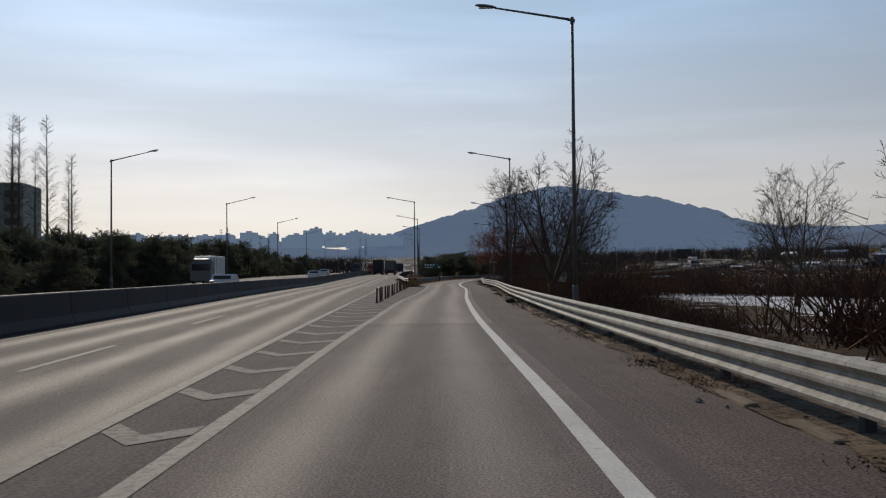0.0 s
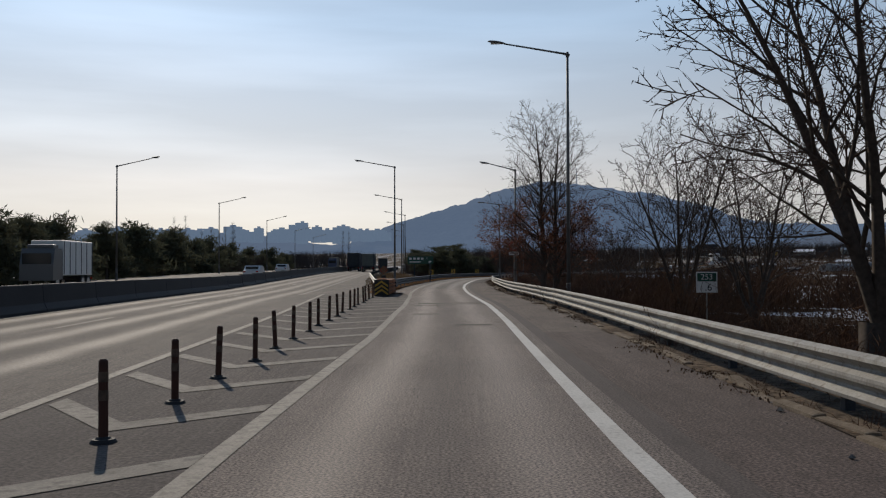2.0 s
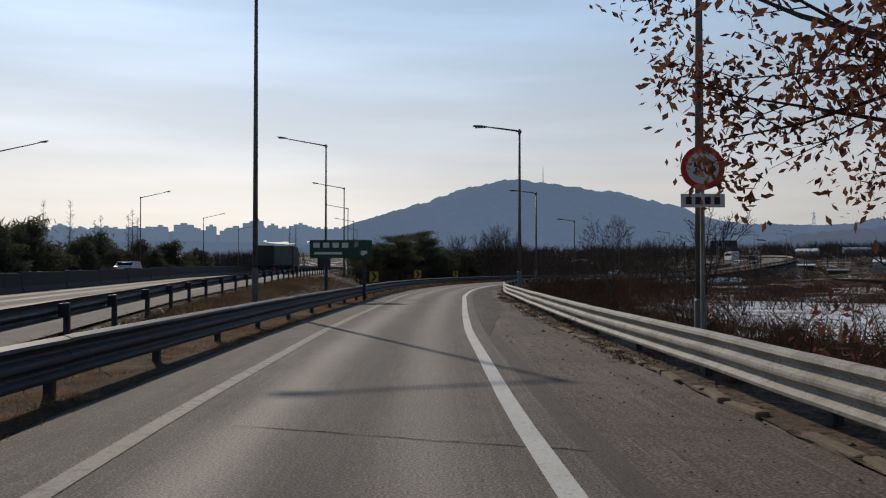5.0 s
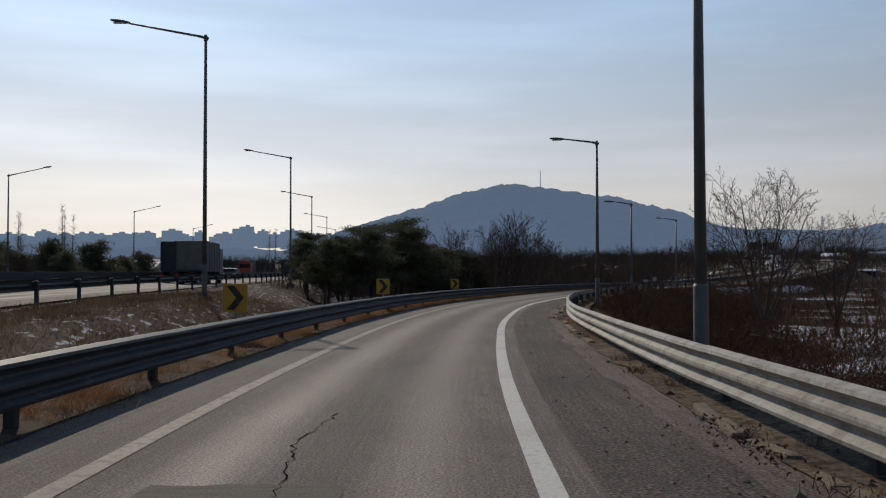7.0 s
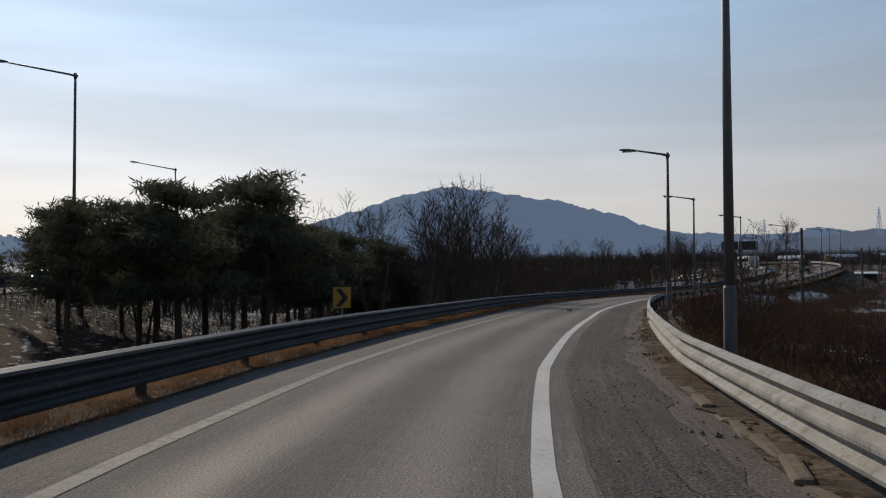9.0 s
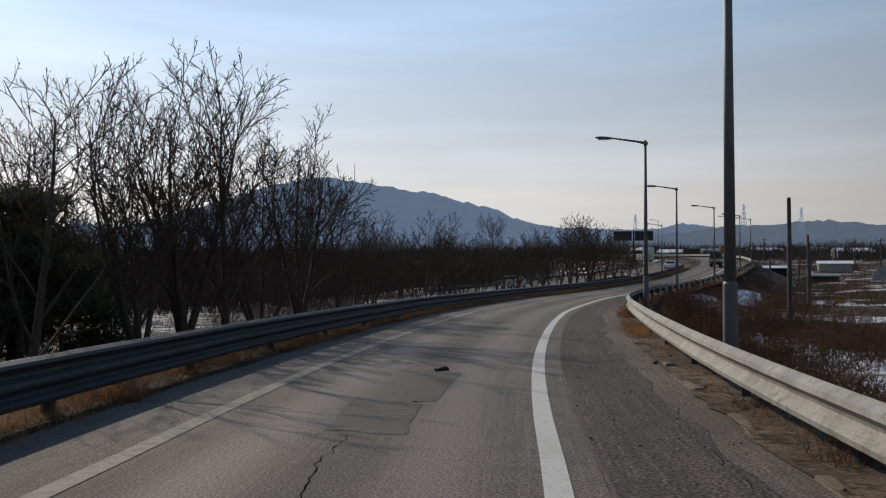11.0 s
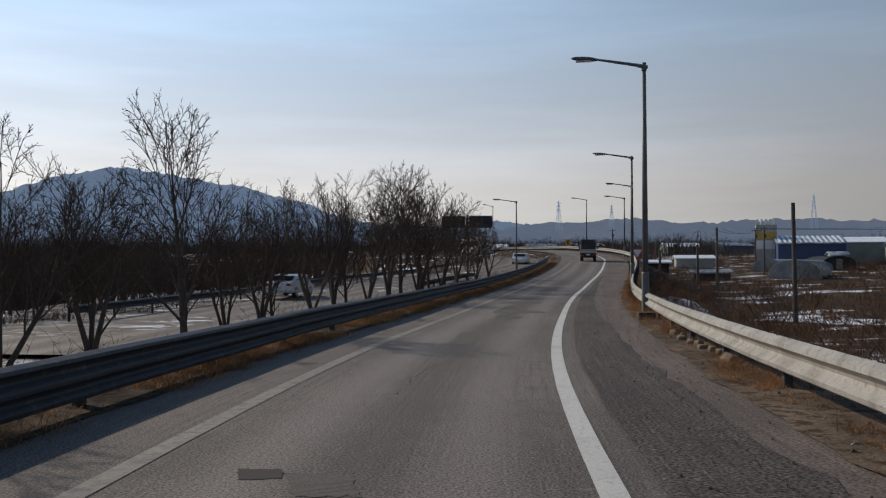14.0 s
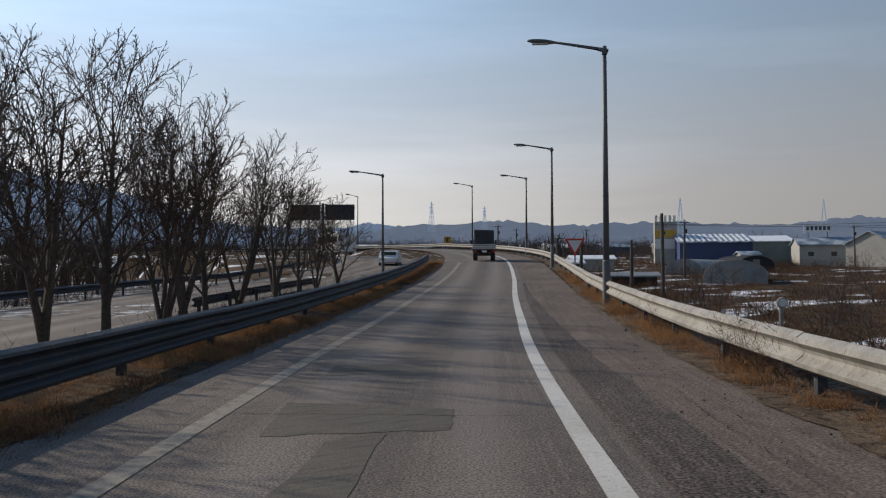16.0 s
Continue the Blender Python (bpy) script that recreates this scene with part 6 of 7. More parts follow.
# ---- buildings, poles and far things ----
WALL_WHITE = material("stained_white_render", (0.38, 0.37, 0.34), 0.85, spots=[(0.4, 0.45, 0.7, (0.32, 0.3, 0.28), 0.8)], grain=0.12, grain_scale=4)
WALL_BLUE = material("blue_sheet_wall", (0.025, 0.05, 0.14), 0.55, spots=[(0.3, 0.45, 0.7, (0.04, 0.06, 0.11), 0.7)], grain=0.1, grain_scale=4)
WALL_GREEN = material("grey_green_sheet_wall", (0.2, 0.24, 0.22), 0.6, spots=[(0.4, 0.45, 0.7, (0.14, 0.16, 0.15), 0.8)], grain=0.1, grain_scale=4)
ROOF_BLUE = material("blue_grey_roof", (0.12, 0.17, 0.22), 0.6, spots=[(0.5, 0.45, 0.6, (0.6, 0.62, 0.66), 0.6)], grain=0.1, grain_scale=4)
VINYL = material("cloudy_greenhouse_film", (0.24, 0.25, 0.25), 0.5, spots=[(0.8, 0.45, 0.7, (0.13, 0.14, 0.14), 0.8)], grain=0.1)
BLACK_NET = material("black_shade_net", (0.02, 0.02, 0.022), 0.8, grain=0.2)
AMBER = material("ochre_band", (0.55, 0.35, 0.06), 0.7, spots=[(0.5, 0.5, 0.7, (0.4, 0.26, 0.06), 0.6)])
WOODPOLE = material("dark_utility_pole", (0.07, 0.06, 0.055), 0.85, spots=[(2, 0.45, 0.7, (0.13, 0.12, 0.11), 0.6)])


def shed(x, y, w, d, h, turn, wall, roof, label, rise=1.2, windows=0, z=None, ribs=0):
    """A gabled shed, its ridge along its width."""
    z = ground_at(x, y) if z is None else z
    b = thing("warehouse" if w > 11 else "house", pose(x, y, z, 0, 0, turn), label, "building")
    part("wall", prism([(-d / 2, -0.8), (-d / 2, h), (0, h + rise), (d / 2, h), (d / 2, -0.8)], w), wall, b, at=pose(w / 2, 0, 0, 0, 0, 90))
    t = 0.14
    part("roof", prism([(-d / 2 - 0.4, h - 0.12), (-d / 2 - 0.4, h + t - 0.1), (0, h + rise + t + 0.03), (d / 2 + 0.4, h + t - 0.1), (d / 2 + 0.4, h - 0.12), (0, h + rise + 0.03)], w + 0.7), roof, b, at=pose(w / 2 + 0.35, 0, 0, 0, 0, 90))
    for k in range(ribs):
        xx = -w / 2 + (k + 0.5) * w / ribs
        bm = bmesh.new()
        n = math.hypot(d / 2, rise)
        box(bm, (0, 0, 0), (w / ribs * 0.45, n, 0.06))
        part("snow_strip", bm, SNOW, b, "strip of snow between roof ribs", at=pose(xx, -d / 4, h + rise / 2 + t + 0.06, math.degrees(math.atan2(rise, d / 2))))
    for k in range(windows):
        xx = -w / 2 + (k + 0.5) * w / windows
        win = part("window", boxes(((xx, -d / 2 - 0.03, h * 0.55), (1.3, 0.08, 1.1)), bevel=0.02), ALU, b)
        part("pane", boxes(((xx, -d / 2 - 0.05, h * 0.55), (1.1, 0.08, 0.9))), GLASS, win)
    return b


T35 = -35
shed(196, 386, 13.5, 14, 4.4, T35 - 6, WALL_BLUE, ROOF_BLUE, "dark blue sheet warehouse with a snow-striped ribbed roof", rise=1.6, ribs=13)
shed(214, 388, 11.5, 12, 4.6, T35 - 4, WALL_GREEN, SNOW, "grey-green sheet warehouse under old snow", rise=1.2)
shed(213, 371, 12.5, 8, 3.9, T35 - 10, WALL_WHITE, ROOF_BLUE, "long white house with small dark windows", rise=1.4, windows=3)
shed(207, 357, 8, 9, 4.0, T35 + 35, WALL_WHITE, ROOF_BLUE, "gabled pale house with a blue-grey roof", rise=2.2, windows=1)
shed(185, 369, 3.2, 3, 2.3, T35, WALL_WHITE, ROOF_BLUE, "small white hut in the field", rise=0.5)
shed(158, 380, 7, 4, 1.8, T35, WALL_WHITE, SNOW, "low shed with snow on its roof", rise=0.5)
shed(119, 334, 4.6, 2.0, 1.0, T35, BLACK_NET, VINYL, "low black shelter under cloudy film", rise=0.25)
shed(112, 337, 3.8, 2.0, 0.8, T35, BLACK_NET, SNOW, "low black shelter with old snow on top", rise=0.2)
for x, y, w in ((-71, 407, 9), (-62, 405, 8)):
    shed(x, y, w, 10, 4.5, -10, WALL_WHITE, ROOF_BLUE, "far low house with a pale blue roof", rise=2.5)
for k in range(14):
    a, d = radians(30 + k * 3.1), 330 + 57 * (k % 4)
    x, y = 50 + d * math.sin(a), 269 + d * math.cos(a)
    shed(x, y, 10 + 4 * (k % 3), 8, 3.2, T35 + 17 * (k % 3), (WALL_WHITE, WALL_GREEN, WALL_BLUE)[k % 3], (SNOW, ROOF_BLUE)[k % 2], "far low farm building on the snowy plain", rise=1.3)

board = thing("billboard_tower", pose(189.5, 391.5, ground_at(189.5, 391.5), 0, 0, T35 - 2), "pale billboard block with an ochre band and spikes on top", "building")
part("panel", boxes(((0, 0, 4.4), (4.4, 1.2, 8.6)), bevel=0.04), WALL_WHITE, board)
part("ochre_band", boxes(((0, -0.62, 6.3), (4.3, 0.04, 1.5))), AMBER, board, "ochre band")
part("white_band", boxes(((0, -0.62, 4.3), (4.3, 0.04, 1.9))), WHITE, board)
for k in range(5):
    part("spike", boxes(((-1.8 + k * 0.9, 0, 9.3), (0.5, 0.15, 1.3))), WHITE, board)
sign = thing("roof_sign", pose(212.5, 373, 3.3, 0, 0, T35 - 10), "white roof sign with dark bars of writing", "sign")
part("panel", boxes(((0, 0, 6.6), (5.2, 0.2, 1.5)), bevel=0.02), WHITE, sign)
for k in range(6):
    part("bar", boxes(((-1.9 + k * 0.78, -0.12, 6.6), (0.5, 0.02, 0.7))), TRUCK_BLUE, sign)
for x in (-1.8, 1.8):
    part("leg", boxes(((x, 0.1, 5.4), (0.12, 0.12, 2.0))), STEEL_DARK, sign)


def tunnel_house(x, y, w, ln, h, turn, mat, label):
    z = ground_at(x, y)
    t = thing("greenhouse", pose(x, y, z, 0, 0, turn), label, "greenhouse")
    pts = [(-w / 2, -0.5)] + [(-w / 2 * math.cos(a), h * 0.35 + h * 0.65 * math.sin(a)) for a in np.linspace(0, math.pi, 13)] + [(w / 2, -0.5)]
    part("film", prism(pts, ln), mat, t)
    for k in range(8):
        a = [(px * 1.01, pz * 1.01) for px, pz in pts]
        ring = [(px + 0.02 * math.cos(w) * px / 3, k * ln / 7 + 0.02 * math.sin(w), pz + 0.02 * math.cos(w)) for px, pz in a for w in (0, 1.57, 3.14, 4.71)]
        put("hoop", mesh_of("hoop", ring, [(4 * m + q, 4 * m + (q + 1) % 4, 4 * m + 4 + (q + 1) % 4, 4 * m + 4 + q) for m in range(len(a) - 1) for q in range(4)], STEEL), t)
    part("door", boxes(((0, -0.03, 0.9), (1.2, 0.05, 1.8)), bevel=0.01), STEEL, t)
    return t


tunnel_house(127.5, 328, 6.2, 16, 2.6, -55, VINYL, "cloudy film greenhouse tunnel with steel hoops")
tunnel_house(171, 357, 6.5, 7, 2.4, -20, BLACK_NET, "tunnel covered with black shade net")
tunnel_house(148, 352, 5, 22, 2.2, -70, VINYL, "low film greenhouse in the snowy field")


def utility_pole(x, y, top, label="dark wooden utility pole in the field", arms=1):
    z = ground_at(x, y)
    u = thing("utility_pole", pose(x, y, z, random.uniform(-1, 1), random.uniform(-1, 1), -40), label, "utility pole", "utility poles")
    h = top - z
    bm = bmesh.new()
    tube(bm, (0, 0, -0.5), (0, 0, h), 0.16, 0.11, 12)
    part("pole", bm, WOODPOLE, u)
    for k in range(arms):
        part("crossarm", boxes(((0, -0.12, h - 0.35 - 0.6 * k), (1.5, 0.09, 0.09)), bevel=0.01), STEEL_DARK, u)
        for x in (-0.65, 0.0, 0.65):
            bm = bmesh.new()
            tube(bm, (x, -0.12, h - 0.3 - 0.6 * k), (x, -0.12, h - 0.12 - 0.6 * k), 0.04, 0.03, 8)
            part("insulator", bm, LENS, u)
    if arms:
        part("transformer_box", boxes(((0.2, 0, h - 1.4), (0.24, 0.24, 0.5)), bevel=0.03), STEEL_DARK, u)
    return u


POLES = [(50.5, 249.5, 5.9), (77.0, 282.6, 5.4), (99.5, 321, 3.6), (103, 319, 4.0), (101.5, 314.5, 5.8), (140, 345, 8), (160, 366, 9), (125, 352, 6), (232, 362, 11.5), (190, 352, 9), (150, 395, 10), (175, 420, 11), (205, 430, 12)]
for x, y, top in POLES:
    utility_pole(x, y, top, arms=0 if y < 325 else 1)


def cable(a, b, sag, r=0.018):
    a, b = np.array(a), np.array(b)
    pts = [a + (b - a) * f - np.array([0, 0, sag * 4 * f * (1 - f)]) for f in np.linspace(0, 1, 13)]
    side = np.cross(b - a, (0, 0, 1.0))
    side /= np.linalg.norm(side)
    verts = [p + side * r * c + np.array([0, 0, r * d]) for p in pts for c, d in ((1, 0), (0, 1), (-1, 0), (0, -1))]
    faces = [(4 * i + k, 4 * i + (k + 1) % 4, 4 * i + 4 + (k + 1) % 4, 4 * i + 4 + k) for i in range(12) for k in range(4)]
    ob = put("power_cable", mesh_of("power_cable", verts, faces, BLACK))
    return tagged(ob, "thin black power cable strung between poles", "cable")


for i, j in ((4, 5), (5, 6), (8, 9)):
    for o in (-0.5, 0.5):
        a, b = POLES[i], POLES[j]
        cable((a[0] + o * 0.8, a[1] - o * 0.5, a[2] - 0.15), (b[0] + o * 0.8, b[1] - o * 0.5, b[2] - 0.15), 0.7)
for o in (0, 1.6):
    cable((160, 366 + o, 9), (232, 362, 11.4 - o * 0.4), 0.4, 0.03)
    cable((232, 362, 11.4 - o * 0.4), (190, 250, 22 + o * 2), 1.5, 0.03)


def pylon(x, y, base, h):
    p = thing("power_pylon", pose(x, y, base, 0, 0, 20), "lattice power pylon on the skyline with painted haze", "pylon", "power pylons")
    segs = []
    for k in range(9):
        z0, z1 = h * k / 9, h * (k + 1) / 9
        w0, w1 = h * 0.09 * (1 - k / 9.5), h * 0.09 * (1 - (k + 1) / 9.5)
        for sx, sy in ((-1, -1), (1, -1), (1, 1), (-1, 1)):
            segs.append((np.array([sx * w0, sy * w0, z0]), np.array([sx * w1, sy * w1, z1]), 0.22, 0.22))
            segs.append((np.array([sx * w0, sy * w0, z0]), np.array([-sx * w1, sy * w1, z1]), 0.13, 0.13))
    put("lattice", mesh_of("lattice", *sticks(segs, 4), CITY), p)
    arms = [(np.array([-h * 0.13, 0, h * f]), np.array([h * 0.13, 0, h * f]), 0.25, 0.25) for f in (0.68, 0.8, 0.92)]
    put("crossarms", mesh_of("crossarms", *sticks(arms, 4), CITY), p)


pylon(556, 1012, 42, 30), pylon(837, 938, 45, 38), pylon(690, 1100, 48, 30), pylon(1050, 900, 52, 36), pylon(1180, 870, 55, 34), pylon(480, 1100, 40, 26)


# the far city, a skyline of hazy blocks
def city_block(x, y, w, h, base):
    b = thing("apartment_block", pose(x, y, base, 0, 0, random.uniform(-12, 12)), "far apartment block on the skyline with painted haze", "building", "apartment blocks on the skyline")
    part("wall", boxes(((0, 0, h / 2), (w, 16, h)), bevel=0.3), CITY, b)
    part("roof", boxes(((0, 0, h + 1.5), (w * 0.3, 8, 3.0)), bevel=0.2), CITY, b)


crng = random.Random(4)
for k in range(70):
    x = -830 + k * 11 + crng.uniform(-4, 4)
    city_block(x, 1600 + crng.uniform(-80, 80), crng.uniform(14, 30), crng.choice([14, 18, 20, 22]) + (8 if k in (45, 56) else 0), 48)
for x, h in ((-212, 36), (-150, 28), (-142, 30)):
    city_block(x, 1600, 20, h, 44)
tower = thing("apartment_tower", pose(-97, 205, ground_at(-97, 205), 0, 0, 8), "tall grey-blue apartment tower beyond the trees", "building")
part("wall", boxes(((0, 0, 11), (14, 14, 24)), bevel=0.1), WALL_GREEN, tower)
for k in range(7):
    for x in (-4.5, 0, 4.5):
        part("window", boxes(((x, -7.03, 2.5 + k * 3), (2.6, 0.1, 1.5))), GLASS, tower)
ridge("low_ridge", [(-1500, 1500, 60, 0), (-900, 1620, 68, 0), (-500, 1680, 66, 0), (-250, 1750, 60, 0), (-60, 1790, 44, 0)], HILL_FAR, "low ridge under the city with painted haze", depth=260, seed=3.0)
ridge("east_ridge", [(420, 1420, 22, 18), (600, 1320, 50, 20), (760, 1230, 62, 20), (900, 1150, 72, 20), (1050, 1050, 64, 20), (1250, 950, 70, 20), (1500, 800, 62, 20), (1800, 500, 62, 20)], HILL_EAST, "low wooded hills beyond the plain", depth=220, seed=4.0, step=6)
mast = thing("summit_mast", pose(287, 1770, 160), "thin transmitter mast on the mountain's summit", "mast")
bm = bmesh.new()
tube(bm, (0, 0, 0), (0, 0, 32), 0.9, 0.5, 6)
part("mast_tube", bm, CITY, mast)

# boards over the lower road
gantry = thing("gantry_sign", pose(101.5, 368, ground_at(101.5, 368), 0, 0, T35), "pair of dark road boards on one mast seen from behind", "road sign")
part("mast", boxes(((0, 0, 3.2), (0.3, 0.3, 6.6)), bevel=0.02), STEEL_DARK, gantry)
for x in (-2.2, 2.0):
    part("board", boxes(((x, 0.2, 5.4), (3.6, 0.08, 1.9)), bevel=0.02), STEEL_DARK, gantry, "dark back of a road board")
part("boom", boxes(((0, 0.1, 5.9), (7.8, 0.16, 0.16)), bevel=0.01), STEEL_DARK, gantry)


# ---- wear and clutter on the roads ----
def ramp_patch(corners, seed, label="darker asphalt patch with a ragged edge in the lane", mat=None):
    """A repair in the lane between four corners (s, l), its rim uneven."""
    g = np.random.default_rng(seed)
    rim = []
    for a, b in zip(corners, corners[1:] + corners[:1]):
        for f in np.arange(0, 1, 0.125):
            j = g.normal(0, 0.016, 2) * (f > 0) * min(1, abs(corners[2][0] - corners[0][0]))
            rim.append((a[0] + (b[0] - a[0]) * f + j[0] * 2, a[1] + (b[1] - a[1]) * f + j[1]))
    verts = [on(s, l, 0.004) for s, l in rim]
    ob = put("road_patch", mesh_of("road_patch", verts, [tuple(range(len(verts)))[::-1]], mat or PATCH))
    return tagged(ob, label, "road patch", kind="structure")


PATCHES = [
    [(80.8, -1.33), (80.8, -0.15), (81.9, -0.22), (81.9, -1.36)], [(81.2, 0.22), (81.2, 1.64), (82.3, 1.84), (82.2, 0.27)],
    [(78.7, -1.42), (78.7, -0.21), (79.3, -0.21), (79.3, -1.42)], [(72.0, -1.25), (72.0, -0.35), (72.6, -0.35), (72.6, -1.25)],
    [(66.3, 0.08), (66.3, 1.11), (66.9, 1.11), (66.9, 0.08)], [(146.6, -2.25), (146.6, -0.75), (147.6, -0.81), (147.6, -2.2)],
    [(213.2, -1.63), (213.0, -0.83), (215.2, -0.92), (215.1, -1.74)], [(215.16, -1.25), (215.2, -0.75), (218.4, -0.7), (218.4, -1.25)],
    [(244.6, -1.91), (244.3, -0.53), (244.9, -0.57), (245.0, -1.92)], [(247.2, -1.26), (247.0, -0.81), (250.2, -0.75), (250.2, -1.3)],
    [(250.25, -1.8), (250.25, -0.5), (251.1, -0.46), (251.5, -1.82)], [(228.6, -1.6), (228.6, -0.6), (229.8, -0.6), (229.8, -1.6)],
    [(254.3, -1.2), (254.3, -0.76), (254.9, -0.93), (255.0, -1.45)], [(279.0, -1.3), (279.0, 0.26), (280.6, 0.31), (280.6, -1.4)],
    [(276.7, -1.03), (277.2, -0.49), (278.95, -0.45), (278.95, -1.0)], [(275.6, -1.0), (275.5, -0.2), (277.1, -0.17), (276.6, -1.0)],
    [(285.8, -1.65), (286.1, 0.02), (287.2, 0.06), (287.7, -1.76)], [(280.65, -1.34), (281.1, -0.8), (285.9, -0.54), (285.6, -1.04)],
    [(290.0, -1.7), (290.0, -0.2), (291.2, -0.2), (291.2, -1.7)], [(266.2, -1.15), (266.2, -0.66), (269.9, -0.77), (269.9, -1.26)],
]
for n, c in enumerate(PATCHES):
    ramp_patch(c, 300 + n)
ramp_patch([(279.1, 0.28), (279.1, 0.42), (279.7, 0.44), (279.7, 0.3)], 330, "small dark coarse patch corner", SHOULDER)
ramp_patch([(254.75, -1.7), (254.8, -1.4), (255.1, -1.47), (255.1, -1.8)], 331, "small dark coarse hole in the lane", SHOULDER)


def crack(points, w, seed):
    """A jagged thin crack through places (s, l)."""
    g = np.random.default_rng(seed)
    p = np.array(points, float)
    d = np.r_[0, np.cumsum(np.hypot(*np.diff(p, axis=0).T))]
    f = np.arange(0, d[-1], 0.12)
    s, l = np.interp(f, d, p[:, 0]), np.interp(f, d, p[:, 1])
    s, l = s + g.normal(0, 0.02, len(f)), l + g.normal(0, 0.025, len(f))
    along = abs(p[-1, 0] - p[0, 0]) > abs(p[-1, 1] - p[0, 1])
    rows = []
    for a, b in zip(s, l):
        t = w * g.uniform(0.12, 0.5)
        rows.append([on(a, b - t / 2, 0.0055), on(a, b + t / 2, 0.0055)] if along else [on(a - t / 2, b, 0.0055), on(a + t / 2, b, 0.0055)])
    strip("road_crack", rows, CRACK, label="thin dark jagged crack in the road surface", category="road crack")


for n, (c, w) in enumerate([([(151.0, -1.31), (149.1, -1.45), (147.5, -1.25), (143, -1.2)], 0.035), ([(213.0, -1.33), (211.9, -1.38), (210.7, -1.27), (207, -1.2)], 0.03), ([(234.2, -1.14), (232.3, -1.13), (229, -1.05)], 0.025), ([(262.8, -0.93), (262.0, -1.05), (259, -1.1)], 0.02), ([(83.5, -0.6), (80.8, -0.51), (77, -0.45)], 0.025), ([(112, -1.9), (111.2, 0.2), (110.8, 1.3)], 0.05), ([(105.5, -2.1), (105.2, 1.4)], 0.04), ([(121, -2.0), (120.6, 1.2)], 0.035), ([(128, -2.2), (127.7, 1.0)], 0.03), ([(61, -1.6), (60.8, 1.5)], 0.025), ([(46.5, -1.4), (46.2, 1.3)], 0.02), ([(167, -2.5), (166.6, 0.2)], 0.025), ([(287, -2.3), (286.8, 0.9)], 0.03), ([(291, -1.9), (290.8, 0.7)], 0.03), ([(295, -2.2), (296, 0.9)], 0.03), ([(283.4, -1.1), (279.9, -1.17)], 0.03), ([(279.9, -0.59), (276.6, -0.71)], 0.03), ([(277.4, -0.36), (275, -0.5)], 0.03), ([(30, -1.0), (29.7, 1.1)], 0.02), ([(175, 1.2), (190, 0.9), (204, 1.35)], 0.016), ([(205, 1.9), (222, 1.7), (240, 2.0)], 0.014), ([(250, 2.0), (268, 2.3), (288, 2.6)], 0.014)]):
    crack(c, w, 70 + n)

# low broken kerb along the verge
kerb = thing("kerb", Matrix(), "low broken weathered concrete kerb along the verge", "kerb", kind="structure")
bm = boxes(((0, 0, 0.02), (0.16, 0.96, 0.24)), bevel=0.04)
kerb_me = bpy.data.meshes.new("kerb_stone")
bm.to_mesh(kerb_me), bm.free()
kerb_me.materials.append(KERBSTONE)
kg = np.random.default_rng(81)
for s in np.arange(2, 222, 1.0):
    if noise.noise((s * 0.11, 3.3, 0)) < -0.22 or kg.random() < 0.1:
        continue
    p = on(s, right_line(s) + rail_off(s) - 0.3 + kg.normal(0, 0.025), -0.085 - 0.06 * kg.random())
    put("kerb_stone", kerb_me, kerb, at=pose(p[0], p[1], p[2], kg.normal(0, 2), kg.normal(0, 3), turn_at(s) + kg.normal(0, 3)))


# old snow lying on the shaded side of the embankment
def snow_bank(s0, s1, lo, hi, seed):
    rows = []
    for s in np.arange(s0, s1, 0.6):
        f = (s - s0) / (s1 - s0)
        mid, half = (lo + hi) / 2 + 0.5 * noise.noise((s * 0.3, seed, 0)), (hi - lo) / 2 * math.sin(math.pi * min(max(f, 0.02), 0.98)) ** 0.5
        a = right_line(s) + mid - half * (0.8 + 0.5 * noise.noise((s * 0.7, seed, 1.0)))
        b = right_line(s) + mid + half * (0.8 + 0.5 * noise.noise((s * 0.7, seed, 2.0)))
        row = []
        for k, l in enumerate(np.linspace(a, b, 9)):
            p = on(s, l)
            lump = 0.09 * noise.noise((p[0] * 1.1, p[1] * 1.1, seed)) + 0.05 * noise.noise((p[0] * 3.3, p[1] * 3.3, seed))
            row.append(np.array([p[0], p[1], ground_at(p[0], p[1]) + (0.1 + lump if 0 < k < 8 else -0.05)]))
        rows.append(row)
    strip("snow_bank", rows, SNOW, label="bank of old snow on the embankment below the guard rail", category="snow")


snow_bank(262, 287, 3.2, 6.4, 3.0)
snow_bank(290, 312, 4.2, 8.6, 5.0)
snow_bank(240, 256, 6.5, 8.6, 7.0)

edge_stone = None
for s in np.arange(263.2, 270.4, 0.62):
    p = on(s + kg.normal(0, 0.1), 3.66 + kg.normal(0, 0.06), 0.0)
    m = pose(p[0], p[1], p[2], kg.normal(0, 8), kg.normal(0, 8), turn_at(s) + kg.normal(0, 15)) @ Matrix.Diagonal((*kg.uniform(0.6, 0.95, 3), 1))
    if edge_stone is None:
        edge_stone = thing("edge_stone", m, "worn tan stone lying at the shoulder's edge", "stone", "stones at the shoulder's edge")
        part("stone", boxes(((0, 0, 0.04), (0.26, 0.4, 0.26)), bevel=0.085), KERBSTONE, edge_stone, smooth=True)
    else:
        copy_thing(edge_stone, m)


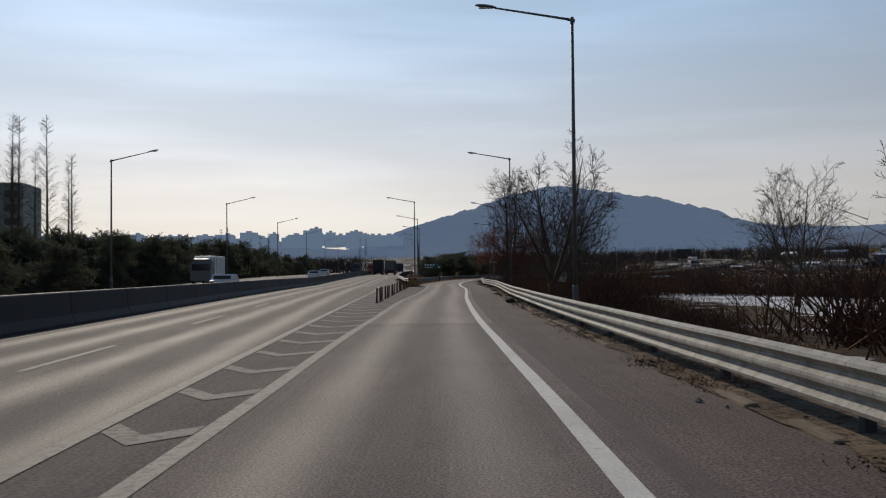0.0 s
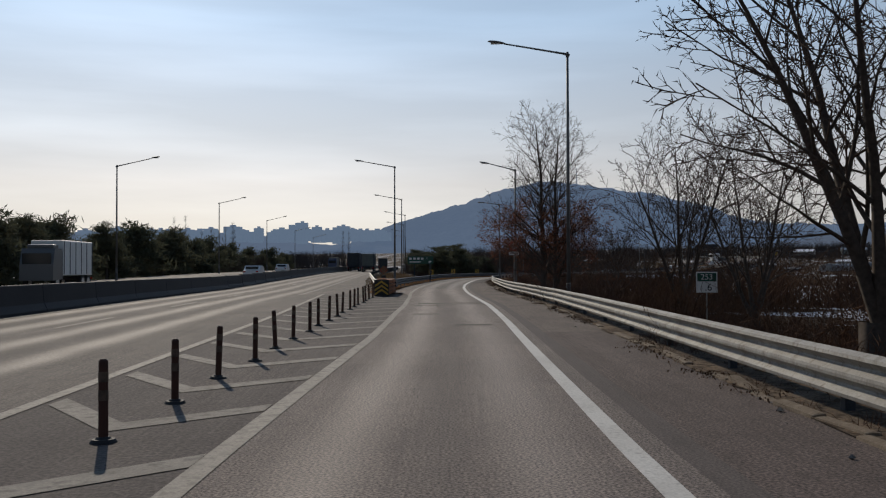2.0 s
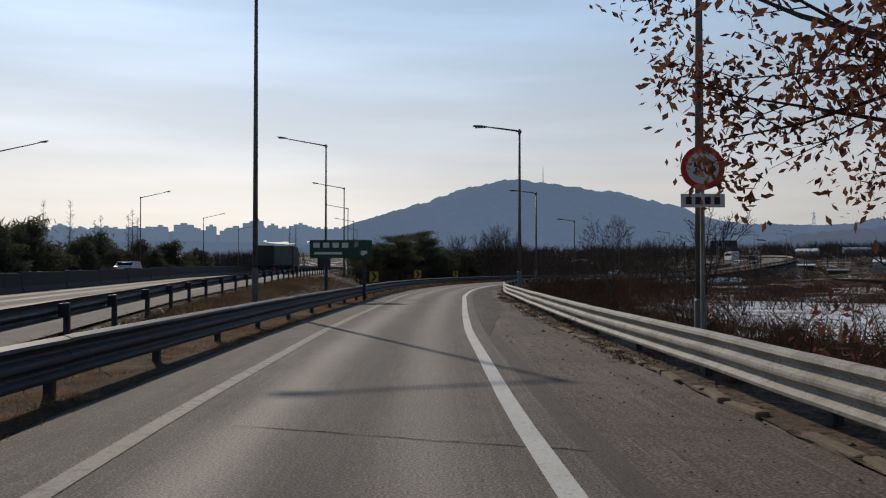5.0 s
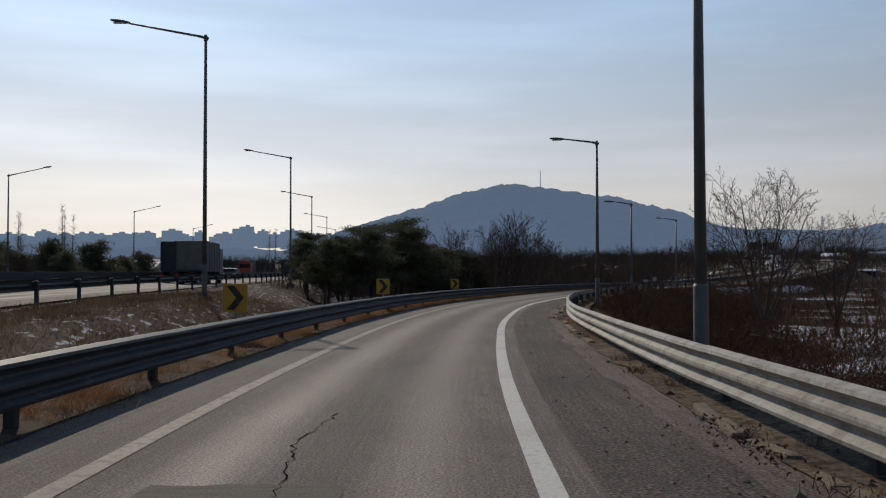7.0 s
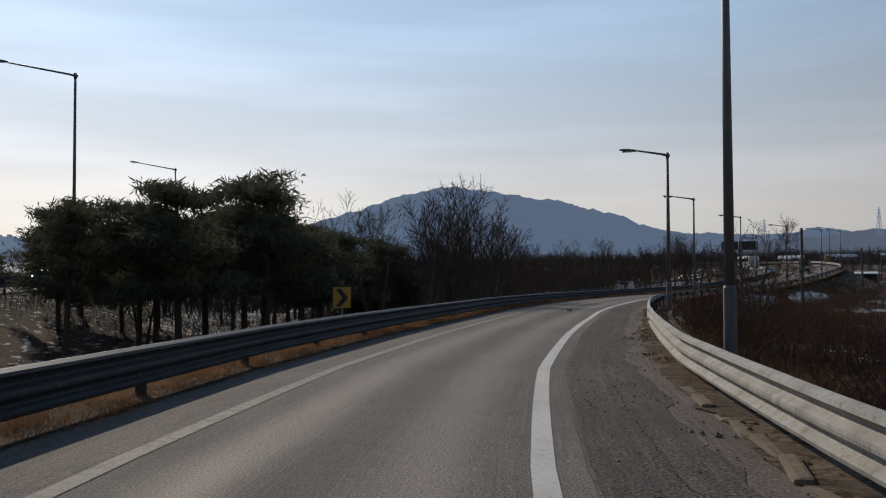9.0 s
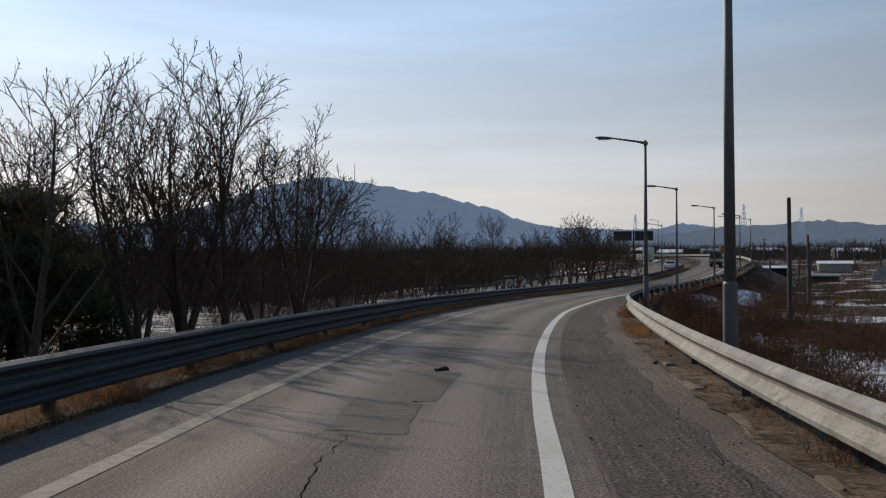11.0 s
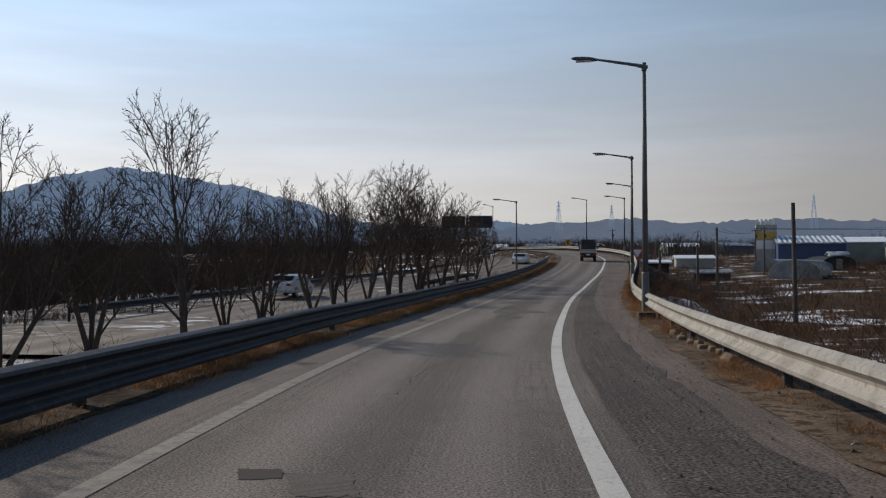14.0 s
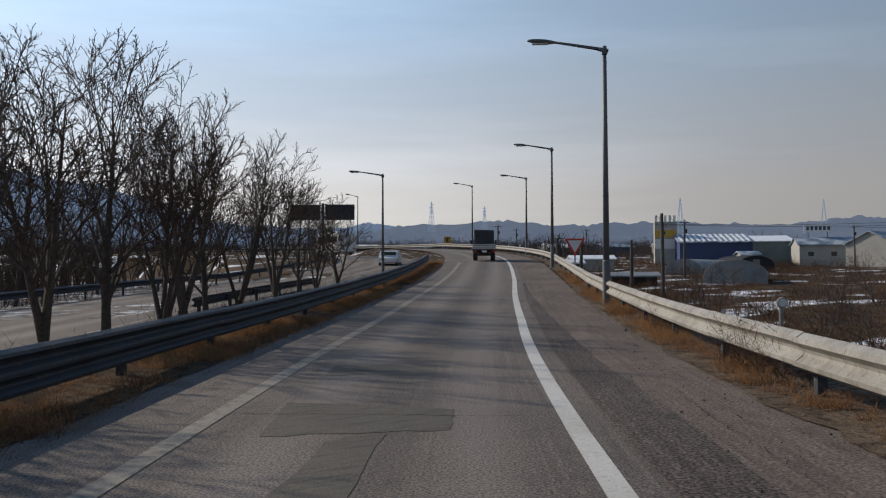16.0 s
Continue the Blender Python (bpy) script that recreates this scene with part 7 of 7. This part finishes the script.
def rubble(name, spots, mat, label, seed):
    """Small stones and clods at (x, y, z, size)."""
    g = np.random.default_rng(seed)
    verts, faces = [], []
    for x, y, z, r in spots:
        o = len(verts)
        for dx, dy, dz in ((1, 0, 0), (0, 1, 0), (-1, 0, 0), (0, -1, 0), (0, 0, 0.8), (0, 0, -0.4)):
            verts.append((x + dx * r * g.uniform(0.5, 1.2), y + dy * r * g.uniform(0.5, 1.2), z + dz * r * g.uniform(0.4, 1.0)))
        faces += [(o + a, o + b, o + 4) for a, b in ((0, 1), (1, 2), (2, 3), (3, 0))] + [(o + b, o + a, o + 5) for a, b in ((0, 1), (1, 2), (2, 3), (3, 0))]
    return tagged(put(name, mesh_of(name, verts, faces, mat)), label, "debris", kind="stuff")


def strewn(n, s0, s1, lo, hi, r0, r1, seed):
    g = np.random.default_rng(seed)
    out = []
    for _ in range(n):
        s = g.uniform(s0, s1)
        p = on(s, rail_line(s) + lo + (hi - lo) * g.random() ** 0.7)
        out.append((p[0], p[1], p[2] + 0.01, r0 + (r1 - r0) * g.random() ** 3))
    return out


rubble("verge_clods", strewn(1500, 0, 310, -0.5, 0.5, 0.012, 0.07, 82), LITTER, "clods of soil and leaf litter along the verge", 83)
rubble("pale_stones", strewn(520, 0, 310, -1.0, 0.4, 0.01, 0.065, 84), CONCRETE, "pale stones and broken concrete along the verge", 85)
rubble("shoulder_grit", strewn(5200, 100, 310, -2.0, -0.4, 0.006, 0.024, 86), LITTER, "loose grit on the shoulder", 87)
scatter_sticks("rail_weeds", [(p[0], p[1], h, 0.3) for p, h in [(on(s, rail_line(s) + 0.12), h) for s, h in ((236, 0.9), (237, 0.8), (252, 0.7), (289, 1.1), (290.2, 1.2), (291, 0.9), (283, 0.8), (279, 0.7), (270, 0.6), (215, 0.5), (212, 0.5), (244, 0.6), (297, 1.0), (106, 0.8), (90, 0.6), (60, 0.6), (125, 0.7))]], BRUSH, "tall withered weeds growing at the guard rail", "weeds", 88, per=42, thin=0.006, sub=5, lean=0.35)
heap_g = np.random.default_rng(182)
heaps = []
for s in np.arange(4, 200, 1.3):
    if noise.noise((s * 0.21, 7.7, 0)) > 0.08:
        for _ in range(5):
            p = on(s + heap_g.normal(0, 0.6), rail_line(s) - 0.42 + heap_g.normal(0, 0.12), 0.02)
            heaps.append((p[0], p[1], p[2] + abs(heap_g.normal(0, 0.03))))
put("leaf_heaps", mesh_of("leaf_heaps", *flecks(heap_g, heaps, 0.019, 18, 0.12, 0.12, 0.6), DEAD))
tagged(bpy.data.objects["leaf_heaps"], "drifts of dead brown leaves against the kerb", "leaf litter", kind="stuff")
rag = thing("rag", pose(*on(218.6, -1.03, 0.01), 0, 0, 20), "crumpled black rag lying in the lane", "debris")
bm = bmesh.new()
bmesh.ops.create_icosphere(bm, subdivisions=3, radius=0.12, matrix=Matrix.Diagonal((1.4, 0.6, 0.3, 1)))
for v in bm.verts:
    v.co += Vector((noise.noise(v.co * 9), noise.noise(v.co * 9 + Vector((3, 0, 0))), noise.noise(v.co * 9 + Vector((0, 3, 0))))) * 0.06
part("cloth", bm, RUBBER, rag, smooth=True)
bag = thing("rubbish_bag", pose(*on(42.5, right_line(42.5) + 1.95), 0, 0, 30), "dark crumpled rubbish bag lying on the shoulder's edge", "bag")
bm = bmesh.new()
bmesh.ops.create_icosphere(bm, subdivisions=3, radius=0.22, matrix=Matrix.Translation((0, 0, 0.09)) @ Matrix.Diagonal((1.2, 0.8, 0.55, 1)))
for v in bm.verts:
    v.co += Vector((noise.noise(v.co * 5), noise.noise(v.co * 5 + Vector((3, 0, 0))), noise.noise(v.co * 5 + Vector((0, 3, 0))))) * 0.06
part("sack", bm, RUBBER, bag, smooth=True)
block = thing("concrete_block", pose(*on(275.6, right_line(275.6) + 2.45), 0, 0, turn_at(276) + 5), "dark drain block standing on the verge", "block")
part("block", boxes(((0, 0, 0.08), (0.5, 0.36, 0.22)), bevel=0.025), STEEL_DARK, block)
part("cover", boxes(((0, -0.01, 0.2), (0.46, 0.33, 0.04)), bevel=0.01), RUBBER, block, "dark cover")


# round reflectors on short posts behind the outer guard rail
for s in (252.5, 290.0):
    p = on(s, rail_line(s) + 0.4)
    ref = thing("reflector_post", pose(p[0], p[1], p[2] - 0.05, 0, 0, turn_at(s)), "small round reflector on a grey post behind the guard rail", "reflector", "reflector posts")
    part("post", round_post(0.95, 0.03), STEEL, ref)
    bm = bmesh.new()
    tube(bm, (0, -0.03, 1.0), (0, -0.06, 1.0), 0.075, 0.07, 18)
    part("disc", bm, STEEL, ref, "grey reflector housing")
    bm = bmesh.new()
    tube(bm, (0, -0.06, 1.0), (0, -0.068, 1.0), 0.055, 0.052, 18)
    part("lens", bm, WHITE, ref, "pale reflector face")
